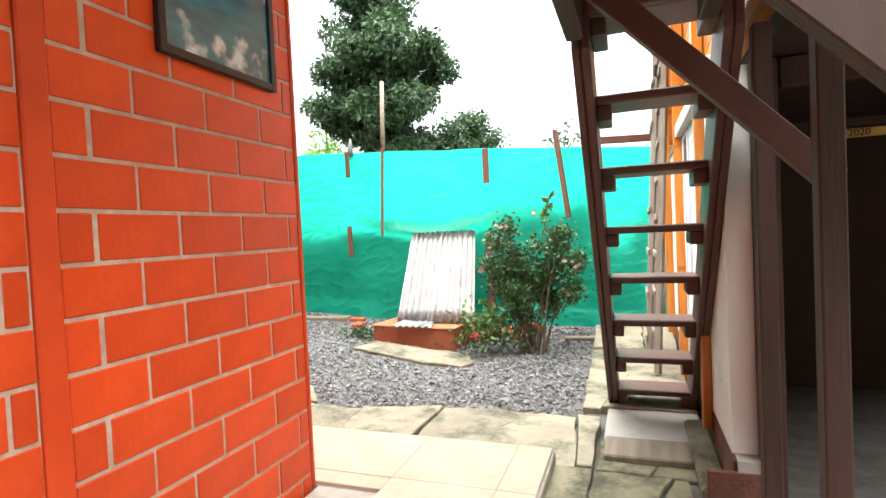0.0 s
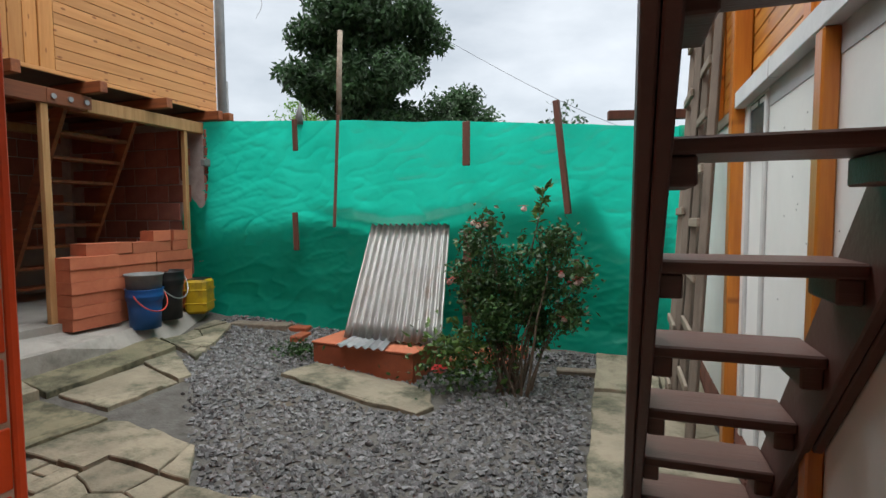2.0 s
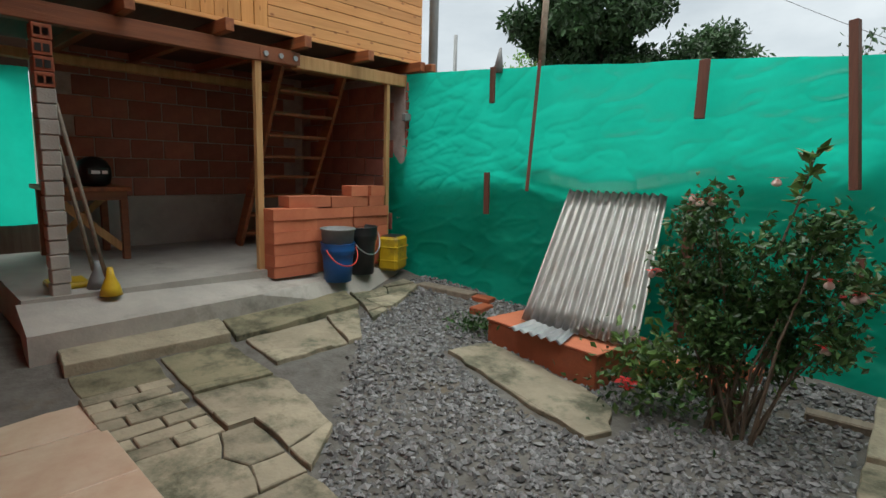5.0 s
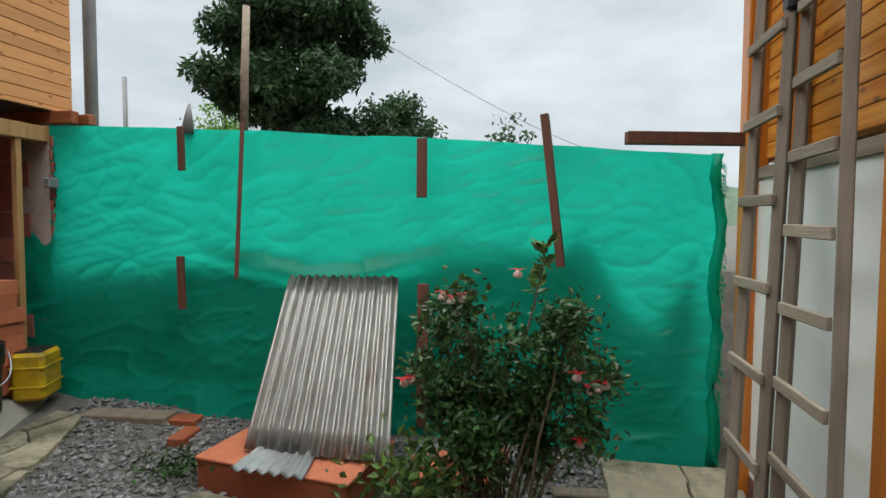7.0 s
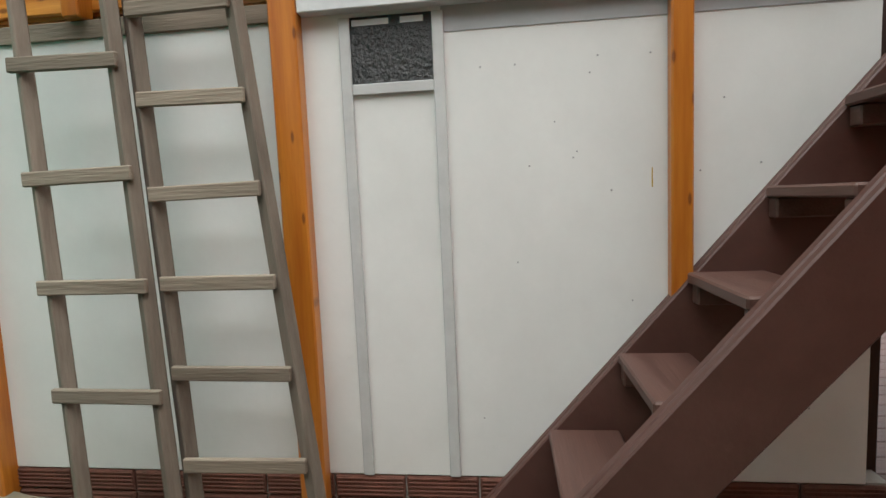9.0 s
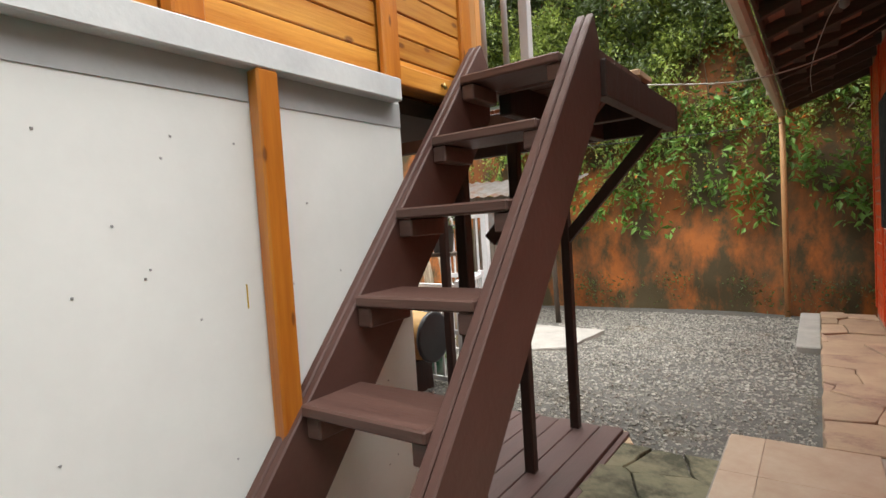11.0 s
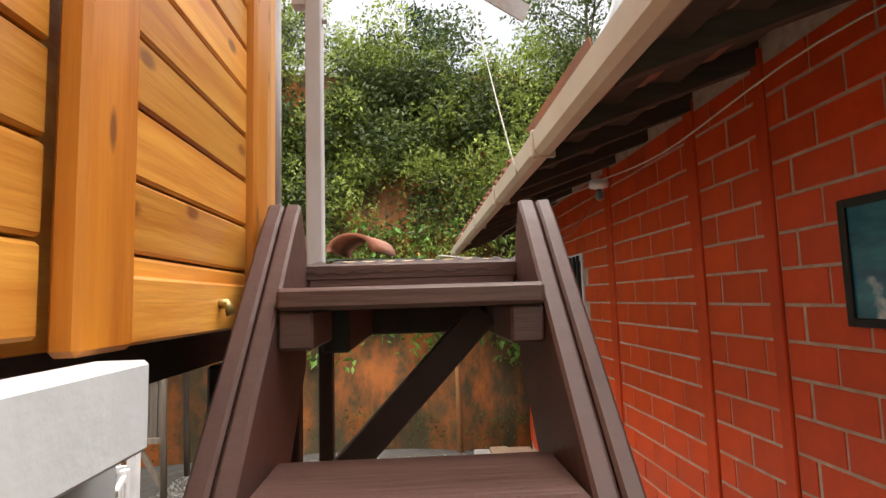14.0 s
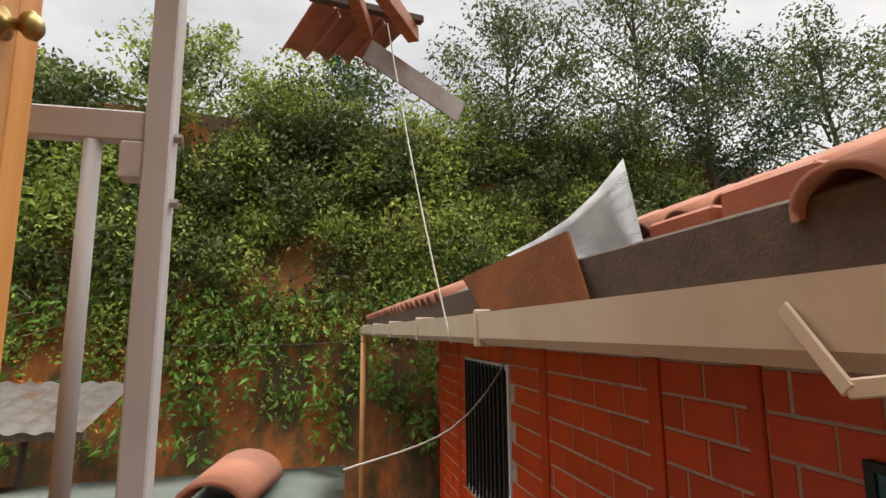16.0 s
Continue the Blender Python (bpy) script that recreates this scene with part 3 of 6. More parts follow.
lay([(2.94, -3.62), (3.66, -3.1), (4.7, -3.1), (4.7, -4.9), (2.88, -4.7)], 2.5, 14, 0.03, 0.02, mat=M_CEMENT)

rp = random.Random(2)
bm = bmesh.new()
prism(bm, rough_outline([(-1.33, 2.74), (-0.6, 2.58), (-0.05, 2.43), (0.02, 2.60), (-0.1, 2.86), (-0.4, 3.03), (-1.25, 3.12)], rp, 0.015), -0.05, 0.03, ground_z, 0.006)
part("flagstone", bm, M_FLAG, pavement)

bm = bmesh.new()
box(bm, (0.03, -1.4, -0.2), (1.04, 0.005, 0.01), 0.01)
box(bm, (-3.3, 0.005, -0.2), (1.04, 0.64, 0.0101), 0.01)
porch = solo("porch_slab", bm, M_GROUT, "raised porch slab with a worn cement edge", "floor", kind="structure")
TILE = 0.505
tile_cache = {}
for i in range(-8, 3):
    for j in range(5):
        x0, y1 = 0.345 + (i - 1) * TILE, 0.635 - j * TILE
        x1, y0 = min(x0 + TILE, 1.035), max(y1 - TILE, -1.395)
        if x0 < 0.04:
            y0 = max(y0, 0.01)
            x0 = max(x0, -3.3)
        if x0 < 0.04 and y0 < 0.01 or x1 - x0 < 0.06 or y1 - y0 < 0.06:
            continue
        key = (round(x1 - x0, 2), round(y1 - y0, 2))
        if key not in tile_cache:
            tile_cache[key] = mesh_of("tile", boxed((0.003, 0.003, 0), (key[0] - 0.003, key[1] - 0.003, 0.014), 0.003), M_TILE)
        ob = part("tile", tile_cache[key], M_TILE, porch)
        ob.matrix_basis = Matrix.Translation((x0, y0, 0.008))

# ---- earth bank ----
bm = bmesh.new()
cols, rows_ = 110, 34


def bank_point(u, v):
    """u along, v up: an almost sheer face that turns into a slope, curving round behind the house."""
    x = -9 + u * 20
    base = -6.75 - 0.25 * math.sin(x * 0.6) - (0.6 if x < 0 else 0) * clamp(-x, 0, 1)
    h = v * 7.0
    y = base - (h * 0.26 if h < 3.2 else 0.83 + (h - 3.2) * 0.5)
    p = Vector((x * 0.9, y, h))
    y += 0.22 * noise.noise(p * 0.9) + 0.08 * noise.noise(p * 3.1)
    return Vector((x, y, h - 0.4))


grid = [[bm.verts.new(bank_point(i / cols, j / rows_)) for j in range(rows_ + 1)] for i in range(cols + 1)]
for i in range(cols):
    for j in range(rows_):
        bm.faces.new((grid[i][j], grid[i + 1][j], grid[i + 1][j + 1], grid[i][j + 1]))
solo("earth_bank", bm, M_EARTH, "steep cut bank of orange earth with dark moss", "earth bank", kind="structure", smooth=True)



def bank_leaves(name, count, umin, umax, vmin, vmax, size, mat, seed, label, droop, power=1.0, clump=0.9, out=0.25):
    rng = np.random.default_rng(seed)
    got = []
    while len(got) < count:
        u, v = rng.uniform(umin, umax), vmin + (vmax - vmin) * rng.random() ** power
        p = bank_point(u, v)
        if noise.noise(Vector((p.x * clump, p.z * clump * 0.8, seed))) * 0.9 + rng.normal() * 0.16 + (v - vmin) * 0.7 < 0.06:
            continue
        got.append((p.x + rng.normal() * 0.05, p.y + abs(rng.normal()) * out + 0.02, p.z + rng.normal() * 0.05))
    return tagged(new(name, leaves_mesh(name, got, size, mat, rng, droop, 0.42, np.array([0, 0.8, 0.2]))), label, "plants", kind="stuff")


bank_leaves("hanging_creeper", 36000, 0.28, 0.82, 0.41, 0.80, 0.095, M_LEAF, 1, "mixed green creepers hanging down the bank", 0.5, 0.7)
bank_leaves("dark_undergrowth", 30000, 0.15, 0.9, 0.46, 0.97, 0.12, M_LEAFBANK, 2, "dark leafy undergrowth on the bank", 0.3, 0.8)
bank_leaves("pale_fern", 3400, 0.34, 0.72, 0.2, 0.52, 0.15, M_LEAFPALE, 3, "yellow-green fern fronds on the bank", 0.7, 1.0, 1.7)
bank_leaves("low_weed", 1300, 0.35, 0.8, 0.03, 0.1, 0.06, M_LEAFBANK, 5, "low weeds along the foot of the bank", -0.3, 1.0, 1.2, 0.08)
bank_leaves("orange_blossom", 260, 0.36, 0.72, 0.26, 0.5, 0.06, M_ORANGEFLOWER, 4, "small orange blossoms among the creepers", 0.2, 1.0, 1.1, 0.4)


def bushes(name, spots, count, size, mat, seed, label):
    """Loose thicket of leaves round many small centres."""
    rng = np.random.default_rng(seed)
    pts = []
    for x, y, z, r in spots:
        k = rng.normal(size=(int(count * r), 3))
        k /= np.linalg.norm(k, axis=1, keepdims=True)
        pts.append(k * (rng.random((len(k), 1)) ** 0.45) * r * np.array([1.0, 0.9, 0.85]) + (x, y, z))
    return tagged(new(name, leaves_mesh(name, np.concatenate(pts), size, mat, rng, 0.1)), label, "shrubs", kind="stuff")


rb = random.Random(8)
spots = []
for k in range(150):
    x, v = rb.uniform(-7, 9), rb.uniform(0.5, 1.0)
    p = bank_point((x + 9) / 20, v)
    spots.append((x, p.y + 0.3, p.z + rb.uniform(0.0, 1.0), rb.uniform(0.3, 0.8)))
bushes("thicket", spots[:75], 800, 0.10, M_LEAF, 31, "green thicket along the top of the bank")
bushes("thicket", spots[75:], 800, 0.11, M_LEAFBANK, 32, "darker green thicket along the top of the bank")


# ---- trees ----
def tree(x, y, base, height, spread, leaf, count, mat, seed, label, trunk=0.16, low=0.35, gaps=1.0):
    rt = random.Random(seed)
    rng = np.random.default_rng(seed)
    t = thing("tree", x, y, base, label, "tree")
    bm = bmesh.new()
    top = Vector((x + rt.uniform(-0.2, 0.2), y, base + height * 0.86))
    root = Vector((x, y, base - 0.2))
    trunk_pts = [root.lerp(top, k / 6) + Vector((rt.uniform(-0.08, 0.08), rt.uniform(-0.08, 0.08), 0)) * (k > 0) for k in range(7)]
    tube(bm, trunk_pts, trunk, 8, trunk * 0.2)
    clumps = []
    for k in range(int(24 * gaps)):
        f = low + (1 - low) * (k + 0.5) / (24 * gaps)
        start = root.lerp(top, f * 0.85)
        a = k * 2.4 + rt.uniform(-0.3, 0.3)
        wide = spread * math.sin(math.pi * clamp((f - low) / (1 - low) * 0.8 + 0.18, 0, 1)) * rt.uniform(0.72, 1.0)
        end = start + Vector((math.cos(a) * wide, math.sin(a) * wide, height * rt.uniform(0.06, 0.2)))
        mid = start.lerp(end, 0.5) + Vector((0, 0, rt.uniform(-0.1, 0.15)))
        tube(bm, [start, mid, end], trunk * 0.35, 6, trunk * 0.06)
        clumps += [(end, 0.33 * spread), (mid, 0.27 * spread), (end.lerp(mid, 0.5) + Vector((rt.uniform(-.3, .3), rt.uniform(-.3, .3), rt.uniform(-.2, .3))), 0.25 * spread)]
    part("trunk", bm, M_BARK, t)
    per = count // len(clumps)
    pts = []
    for c, r in clumps:
        k = rng.normal(size=(per, 3))
        k /= np.linalg.norm(k, axis=1, keepdims=True)
        pts.append(k * (rng.random((per, 1)) ** 0.4) * r * rt.uniform(0.7, 1.15) * np.array([1, 1, 0.75]) + np.array(c))
    part("crown", leaves_mesh("crown", np.concatenate(pts), leaf, mat, rng, 0.35), mat, t)
    return t


tree(-5.35, 12.0, 1.0, 8.4, 1.98, 0.19, 42000, M_LEAFTREE, 41, "tall dense dark green broadleaf tree behind the fence", 0.2, 0.3)
tree(-3.75, 15.0, 1.0, 4.5, 1.6, 0.17, 11000, M_LEAFTREE, 42, "round green tree beyond the fence", 0.14, 0.45)
tree(-9.2, 15.5, 0.4, 5.3, 1.5, 0.15, 3500, M_LEAFPALE, 43, "thin pale tree beyond the fence", 0.1, 0.5)
tree(-0.35, 14.0, 0.4, 4.2, 0.75, 0.15, 420, M_LEAFTREE, 44, "sparse young tree above the fence", 0.05, 0.7, 0.5)
rk = random.Random(19)
for k, (x, y, h, r, mat, lb) in enumerate((
        (-2.4, -10.0, 6.4, 2.0, M_LEAFBANK, "open-crowned tree on the bank"), (-5.4, -9.4, 7.4, 2.7, M_LEAFBANK, "dense dark tree on the bank"),
        (1.2, -10.4, 4.6, 1.5, M_LEAFTREE, "slender tree on the bank"), (4.2, -10.0, 5.0, 1.7, M_LEAF, "leafy tree on the bank"),
        (2.7, -10.0, 3.8, 1.4, M_LEAF, "leafy young tree on the bank"), (-0.4, -10.1, 3.2, 1.3, M_LEAF, "leafy young tree on the bank"),
        (-4.0, -10.4, 3.2, 1.4, M_LEAF, "leafy young tree on the bank"), (-9.6, -8.6, 6.0, 2.3, M_LEAFBANK, "broad open-crowned tree on the bank"), (-7.2, -9.6, 6.0, 2.2, M_LEAFTREE, "dense tree on the bank"),
        (6.2, -10.0, 3.8, 1.6, M_LEAFBANK, "dense dark tree on the bank"))):
    tree(x, y, 4.3, h, r, 0.11, int(4200 * r), mat, 45 + k, lb, 0.09, 0.22, 0.8)

# creepers that hang in strands, and bare twigs
strands, twigs = [], bmesh.new()
for k in range(210):
    p = bank_point(rk.uniform(0.3, 0.8), rk.uniform(0.40, 0.66))
    drop = rk.uniform(0.4, 1.4)
    for q in range(int(drop * 46)):
        t = q / (drop * 46)
        strands.append((p.x + 0.06 * math.sin(q * 0.21 + k) + rk.gauss(0, 0.03), p.y + 0.42 + 0.1 * t + rk.gauss(0, 0.03), p.z - drop * t + rk.gauss(0, 0.02)))
    if k % 5 == 0:
        d = Vector((rk.uniform(-0.6, 0.6), 0.3, rk.uniform(-0.5, 0.7)))
        tube(twigs, [p, p + d * 0.5 + Vector((0, 0.12, 0.1)), p + d * 1.2 + Vector((0, 0.25, 0))], 0.014, 5, 0.003)
rng = np.random.default_rng(5)
tagged(new("hanging_vine", leaves_mesh("hanging_vine", strands, 0.06, M_LEAF, rng, 0.8, 0.6, np.array([0, 0.7, 0]))), "strands of creeper hanging over the bank", "plants", kind="stuff")
tagged(new("bare_twig", mesh_of("bare_twig", twigs, M_GREYRUNG)), "pale bare twigs among the creepers", "twigs", kind="stuff")

bm = bmesh.new()
ring = [(math.cos(a / 48 * 6.2832), math.sin(a / 48 * 6.2832)) for a in range(49)]
low_r = [bm.verts.new((c * 420, s * 420, -5)) for c, s in ring]
top_r = [bm.verts.new((c * 460, s * 460, 26 + 16 * noise.noise(Vector((c * 3, s * 3, 5))))) for c, s in ring]
for k in range(48):
    bm.faces.new((low_r[k], low_r[k + 1], top_r[k + 1], top_r[k]))
solo("backdrop", bm, M_HILL, "far green hills on the horizon", "hills", kind="structure")

# ---- the brick house ----
COURSE, BRICK_L = 0.149, 0.298
WALL_X = 0.014


def wall_with_hole(name, lo, hi, hole, mat, label, category="wall"):
    """A wall in the plane x, with one opening (y0, y1, z0, z1)."""
    bm = bmesh.new()
    (x0, y0, z0), (x1, y1, z1) = lo, hi
    a, b, c, d = hole
    for p, q in (((x0, y0, z0), (x1, a, z1)), ((x0, b, z0), (x1, y1, z1)), ((x0, a, z0), (x1, b, c)), ((x0, a, d), (x1, b, z1))):
        box(bm, p, q)
    return solo(name, bm, mat, label, category, kind="structure")


WIN = (-4.97, -3.665, 1.02, 2.31)
wall_east = wall_with_hole("wall_east", (-0.15, -6.28, -0.3), (-0.005, -0.02, 3.02), WIN, M_MORTAR, "mortared wall of red-painted clay bricks", "wall")
solo("wall_north", boxed((-5.2, -0.20, -0.3), (-0.152, -0.065, 2.95), 0), M_REDPAINT, "red-painted house wall facing the yard", "wall", kind="structure")
solo("wall_south", boxed((-5.2, -6.4, -0.3), (-0.152, -6.25, 2.95), 0), M_REDPAINT, "red-painted house wall facing the bank", "wall", kind="structure")
solo("wall_west", boxed((-5.35, -6.4, -0.3), (-5.2, -0.065, 2.7), 0), M_REDPAINT, "red-painted rear wall of the house", "wall", kind="structure")
solo("room_floor", boxed((-5.2, -6.25, -0.2), (-0.15, -0.16, 0.02), 0), M_CEMENT, "cement floor inside the brick house", "floor", kind="structure")
PIERS = [(-1.168, -1.097), (-1.77, -1.675), (-3.045, -2.94), (-5.35, -5.27), (-6.28, -6.20)]
wall_east.location.x = WALL_X
for a, b in PIERS:
    part("pier", boxed((-0.012, a, 0.0), (0.012, b, 2.98), 0.005), M_REDPAINT, wall_east, "smooth red-painted concrete pier")
part("corner_pier", boxed((-0.03, -0.019, 0.0), (0.006, 0.003, 2.98), 0.005), M_REDPAINT, wall_east, "smooth red-painted corner edge")
brick_cache = {}


def brick_mesh(length):
    key = round(length, 2)
    if key not in brick_cache:
        brick_cache[key] = mesh_of("brick", boxed((-0.012, 0.007, 0.0065), (0.0, key - 0.007, COURSE - 0.0065), 0.003), M_BRICK)
    return brick_cache[key]


bays = [(-1.097, -0.0195), (-1.675, -1.168), (-2.94, -1.77), (-5.27, -3.045), (-6.20, -5.35)]
rw = random.Random(17)
for c in range(20):
    z = -0.077 + 0.002 + c * COURSE
    for bi, (a, b) in enumerate(bays):
        y = b
        first = True
        while y > a + 0.03:
            length = BRICK_L if not first else (0.225 if (c + bi) % 2 else 0.07)
            length = min(length, y - a)
            first = False
            y0 = y - length
            if not (WIN[0] - 0.05 < y0 + length / 2 < WIN[1] + 0.05 and WIN[2] - 0.08 < z + 0.07 < WIN[3] + 0.06):
                ob = part("brick", brick_mesh(length), M_BRICK, wall_east)
                ob.matrix_basis = Matrix.Translation((rw.uniform(-0.0015, 0.0015), y0, z))
            y = y0

win = thing("window_1", 0.0, -4.32, 1.03, "white-framed house window behind black vertical steel bars", "window", kind="structure")
bm = bmesh.new()
for p, q in (((-0.1, WIN[0], WIN[2]), (0.02, WIN[0] + 0.035, WIN[3])), ((-0.1, WIN[1] - 0.035, WIN[2]), (0.02, WIN[1], WIN[3])),
             ((-0.1, WIN[0] + 0.05, WIN[3] - 0.05), (0.02, WIN[1] - 0.05, WIN[3])), ((-0.1, WIN[0] + 0.05, WIN[2]), (0.025, WIN[1] - 0.05, WIN[2] + 0.06))):
    box(bm, p, q, 0.004)
part("window_frame", bm, M_WHITEPAINT, win)
part("pane", boxed((-0.09, WIN[0] + 0.05, WIN[2] + 0.06), (-0.08, WIN[1] - 0.05, WIN[3] - 0.05), 0), M_GLASS, win)
for k in range(11):
    y = WIN[0] + 0.08 + k * (WIN[1] - WIN[0] - 0.16) / 10
    part("bar", boxed((0.02, y - 0.013, WIN[2] + 0.02), (0.045, y + 0.013, WIN[3] - 0.02), 0.003), M_BLACK, win)
win.location.x += WALL_X

pic = thing("picture", 0.01, -0.475, 1.79, "black-framed sea picture hung on the brick wall", "picture")
PY0, PY1, PZ0, PZ1 = -0.746, -0.152, 1.79, 2.232
bm = bmesh.new()
for p, q in (((0.0, PY0, PZ0), (0.028, PY0 + 0.03, PZ1)), ((0.0, PY1 - 0.03, PZ0), (0.028, PY1, PZ1)),
             ((0.0, PY0 + 0.03, PZ0), (0.028, PY1 - 0.03, PZ0 + 0.03)), ((0.0, PY0 + 0.03, PZ1 - 0.03), (0.028, PY1 - 0.03, PZ1))):
    box(bm, p, q, 0.003)
part("frame", bm, M_BLACKFRAME, pic)
part("print", boxed((0.001, PY0 + 0.028, PZ0 + 0.028), (0.016, PY1 - 0.028, PZ1 - 0.028), 0), M_SEA, pic, "blue-green sea print with white surf")
pic.location.x += WALL_X


# roof of the brick house: eave at x = 0.9, rising to the ridge at x = -2.6
def roof_z(x):
    return 2.70 + (0.9 - x) * 0.36


roof = thing("house_roof", -1, -3, 2.7, "old clay-tiled house roof with dark rafters under the eave", "roof", kind="structure")
bm = bmesh.new()
prism(bm, [(-2.7, -6.9), (0.88, -6.9), (0.88, 0.75), (-2.7, 0.75)], 0.0, 0.02, lambda x, y: roof_z(x))
part("boarding", bm, M_BOARDUNDER, roof)
bm = bmesh.new()
prism(bm, [(-6.2, -6.9), (-2.7, -6.9), (-2.7, 0.75), (-6.2, 0.75)], 0.0, 0.02, lambda x, y: roof_z(-2.7) - (-2.7 - x) * 0.36)
part("boarding", bm, M_BOARDUNDER, roof)
for k in range(14):
    y = -6.75 + k * 0.56
    part("rafter", sticked((-0.02, y, roof_z(-0.02) - 0.055), (0.88, y, roof_z(0.88) - 0.055), 0.07, 0.1), M_RAFTER, roof)
part("purlin", sticked((0.45, -6.9, roof_z(0.45) - 0.018), (0.45, 0.75, roof_z(0.45) - 0.018), 0.14, 0.03), M_RAFTER, roof)
part("purlin", sticked((0.7, -6.9, roof_z(0.7) - 0.018), (0.7, 0.75, roof_z(0.7) - 0.018), 0.12, 0.03), M_RAFTER, roof)
for k in range(13):
    y0 = -6.75 + k * 0.56 + 0.045
    for q in range(5):
        x = 0.08 + q * 0.155
        part("clay_pan", sticked((x, y0 + 0.235, roof_z(x) - 0.014 - 0.004 * (q % 2)), (x + 0.145, y0 + 0.235, roof_z(x + 0.145) - 0.006), 0.44, 0.012), M_ROOFTILE if (q * 3 + k) % 5 else M_RAFTER, roof)
part("fascia", boxed((0.87, -6.9, 2.66), (0.905, 0.75, 2.77), 0.006), M_RAFTER, roof)


def barrel(length=0.42, r=0.09):
    """A half-round clay tile lying along x, its hollow down."""
    bm = bmesh.new()
    rings = []
    for x, rr in ((0.0, r), (length, r * 0.86)):
        outer = [bm.verts.new((x, rr * math.cos(a), rr * 0.8 * math.sin(a))) for a in [math.pi * k / 10 for k in range(11)]]
        inner = [bm.verts.new((x, (rr - 0.014) * math.cos(a), (rr - 0.014) * 0.8 * math.sin(a))) for a in [math.pi * k / 10 for k in range(11)]]
        rings.append((outer, inner))
    (o0, i0), (o1, i1) = rings
    for k in range(10):
        bm.faces.new((o0[k], o0[k + 1], o1[k + 1], o1[k]))
        bm.faces.new((i0[k + 1], i0[k], i1[k], i1[k + 1]))
        bm.faces.new((o0[k + 1], o0[k], i0[k], i0[k + 1]))
        bm.faces.new((o1[k], o1[k + 1], i1[k + 1], i1[k]))
    for k in (0, 10):
        bm.faces.new((o0[k], o1[k], i1[k], i0[k]))
    return mesh_of("roof_tile", bm, M_ROOFTILE, True)


barrel_mesh = barrel()
rt = random.Random(3)
slope = Matrix.Rotation(math.atan(0.36), 4, "Y")
for i in range(4):
    for j in range(37):
        y = -6.75 + j * 0.205
        if i == 0 and -2.2 < y < -0.1:
            continue
        ob = part("roof_tile", barrel_mesh, M_ROOFTILE, roof)
        x = 0.9 - i * 0.36 - 0.42 + (0.04 if i == 0 else 0)
        ob.matrix_basis = Matrix.Translation((x, y + rt.uniform(-0.01, 0.01), roof_z(x) + 0.035 + rt.uniform(0, 0.008))) @ slope @ Matrix.Rotation(rt.uniform(-0.03, 0.03), 4, "Z")

gut = thing("roof_gutter", 0.95, -3, 2.56, "stained cream plastic rain gutter under the tiled eave", "gutter")
bm = bmesh.new()
prof = [(0.91, 2.655), (0.912, 2.57), (0.935, 2.55), (0.975, 2.55), (1.0, 2.572), (1.005, 2.655), (0.995, 2.655), (0.99, 2.58), (0.97, 2.562), (0.94, 2.562), (0.922, 2.58), (0.92, 2.655)]
ends = [[bm.verts.new((x, y, z + 0.012 * y / 7)) for x, z in prof] for y in (-6.85, 0.78)]
for k in range(len(prof)):
    bm.faces.new((ends[0][k], ends[0][(k + 1) % len(prof)], ends[1][(k + 1) % len(prof)], ends[1][k]))
bm.faces.new(ends[0])
bm.faces.new(ends[1][::-1])
part("trough", bm, M_GUTTER, gut)
for y in (-6.2, -4.9, -3.6, -2.4, -1.25):
    part("bracket", boxed((0.904, y, 2.54), (1.012, y + 0.025, 2.665), 0.004), M_GUTTER, gut)
bm = bmesh.new()
stick(bm, (1.008, 0.0, 2.62), (1.016, 0.075, 2.535), 0.005, 0.02, 0.002)
stick(bm, (1.016, 0.072, 2.537), (1.004, 0.15, 2.552), 0.005, 0.02, 0.002)
part("broken_end", bm, M_GUTTER, gut, "torn bent end of the cream gutter")
part("downpipe", tubed([(0.955, -6.8, 2.55), (0.955, -6.8, 1.2), (0.955, -6.75, -0.26)], 0.038, 10), M_PIPE, gut, "orange plastic downpipe", True)

# loose things lying on the eave
bm = bmesh.new()
sheet = ((0.965, -1.24, 2.635), (0.95, -0.556, 2.655), (0.90, -0.747, 2.85), (0.925, -1.72, 2.82))
v = [bm.verts.new(p) for p in sheet] + [bm.verts.new((x - 0.008, y, z - 0.004)) for x, y, z in sheet]
bm.faces.new(v[:4])
bm.faces.new(v[:3:-1])
for k in range(4):
    bm.faces.new((v[k], v[4 + k], v[4 + (k + 1) % 4], v[(k + 1) % 4]))
solo("rusty_sheet", bm, M_RUST, "rusty brown metal sheet lying along the eave", "metal sheet")


def bent_sheet(name, corners, bow, label, mat):
    """A thin sheet between four corners, bowed out of its plane."""
    bm = bmesh.new()
    a, b, c, d = [Vector(p) for p in corners]
    nrm = (b - a).cross(d - a).normalized()
    g = [[None] * 9 for _ in range(5)]
    for i in range(5):
        for j in range(9):
            u, w = i / 4, j / 8
            p = a.lerp(b, w).lerp(d.lerp(c, w), u) + nrm * bow * math.sin(math.pi * u)
            g[i][j] = bm.verts.new(p)
    for i in range(4):
        for j in range(8):
            bm.faces.new((g[i][j], g[i + 1][j], g[i + 1][j + 1], g[i][j + 1]))
    bmesh.ops.solidify(bm, geom=bm.faces[:], thickness=0.003)
    return solo(name, bm, mat, label, "metal sheet", smooth=True)


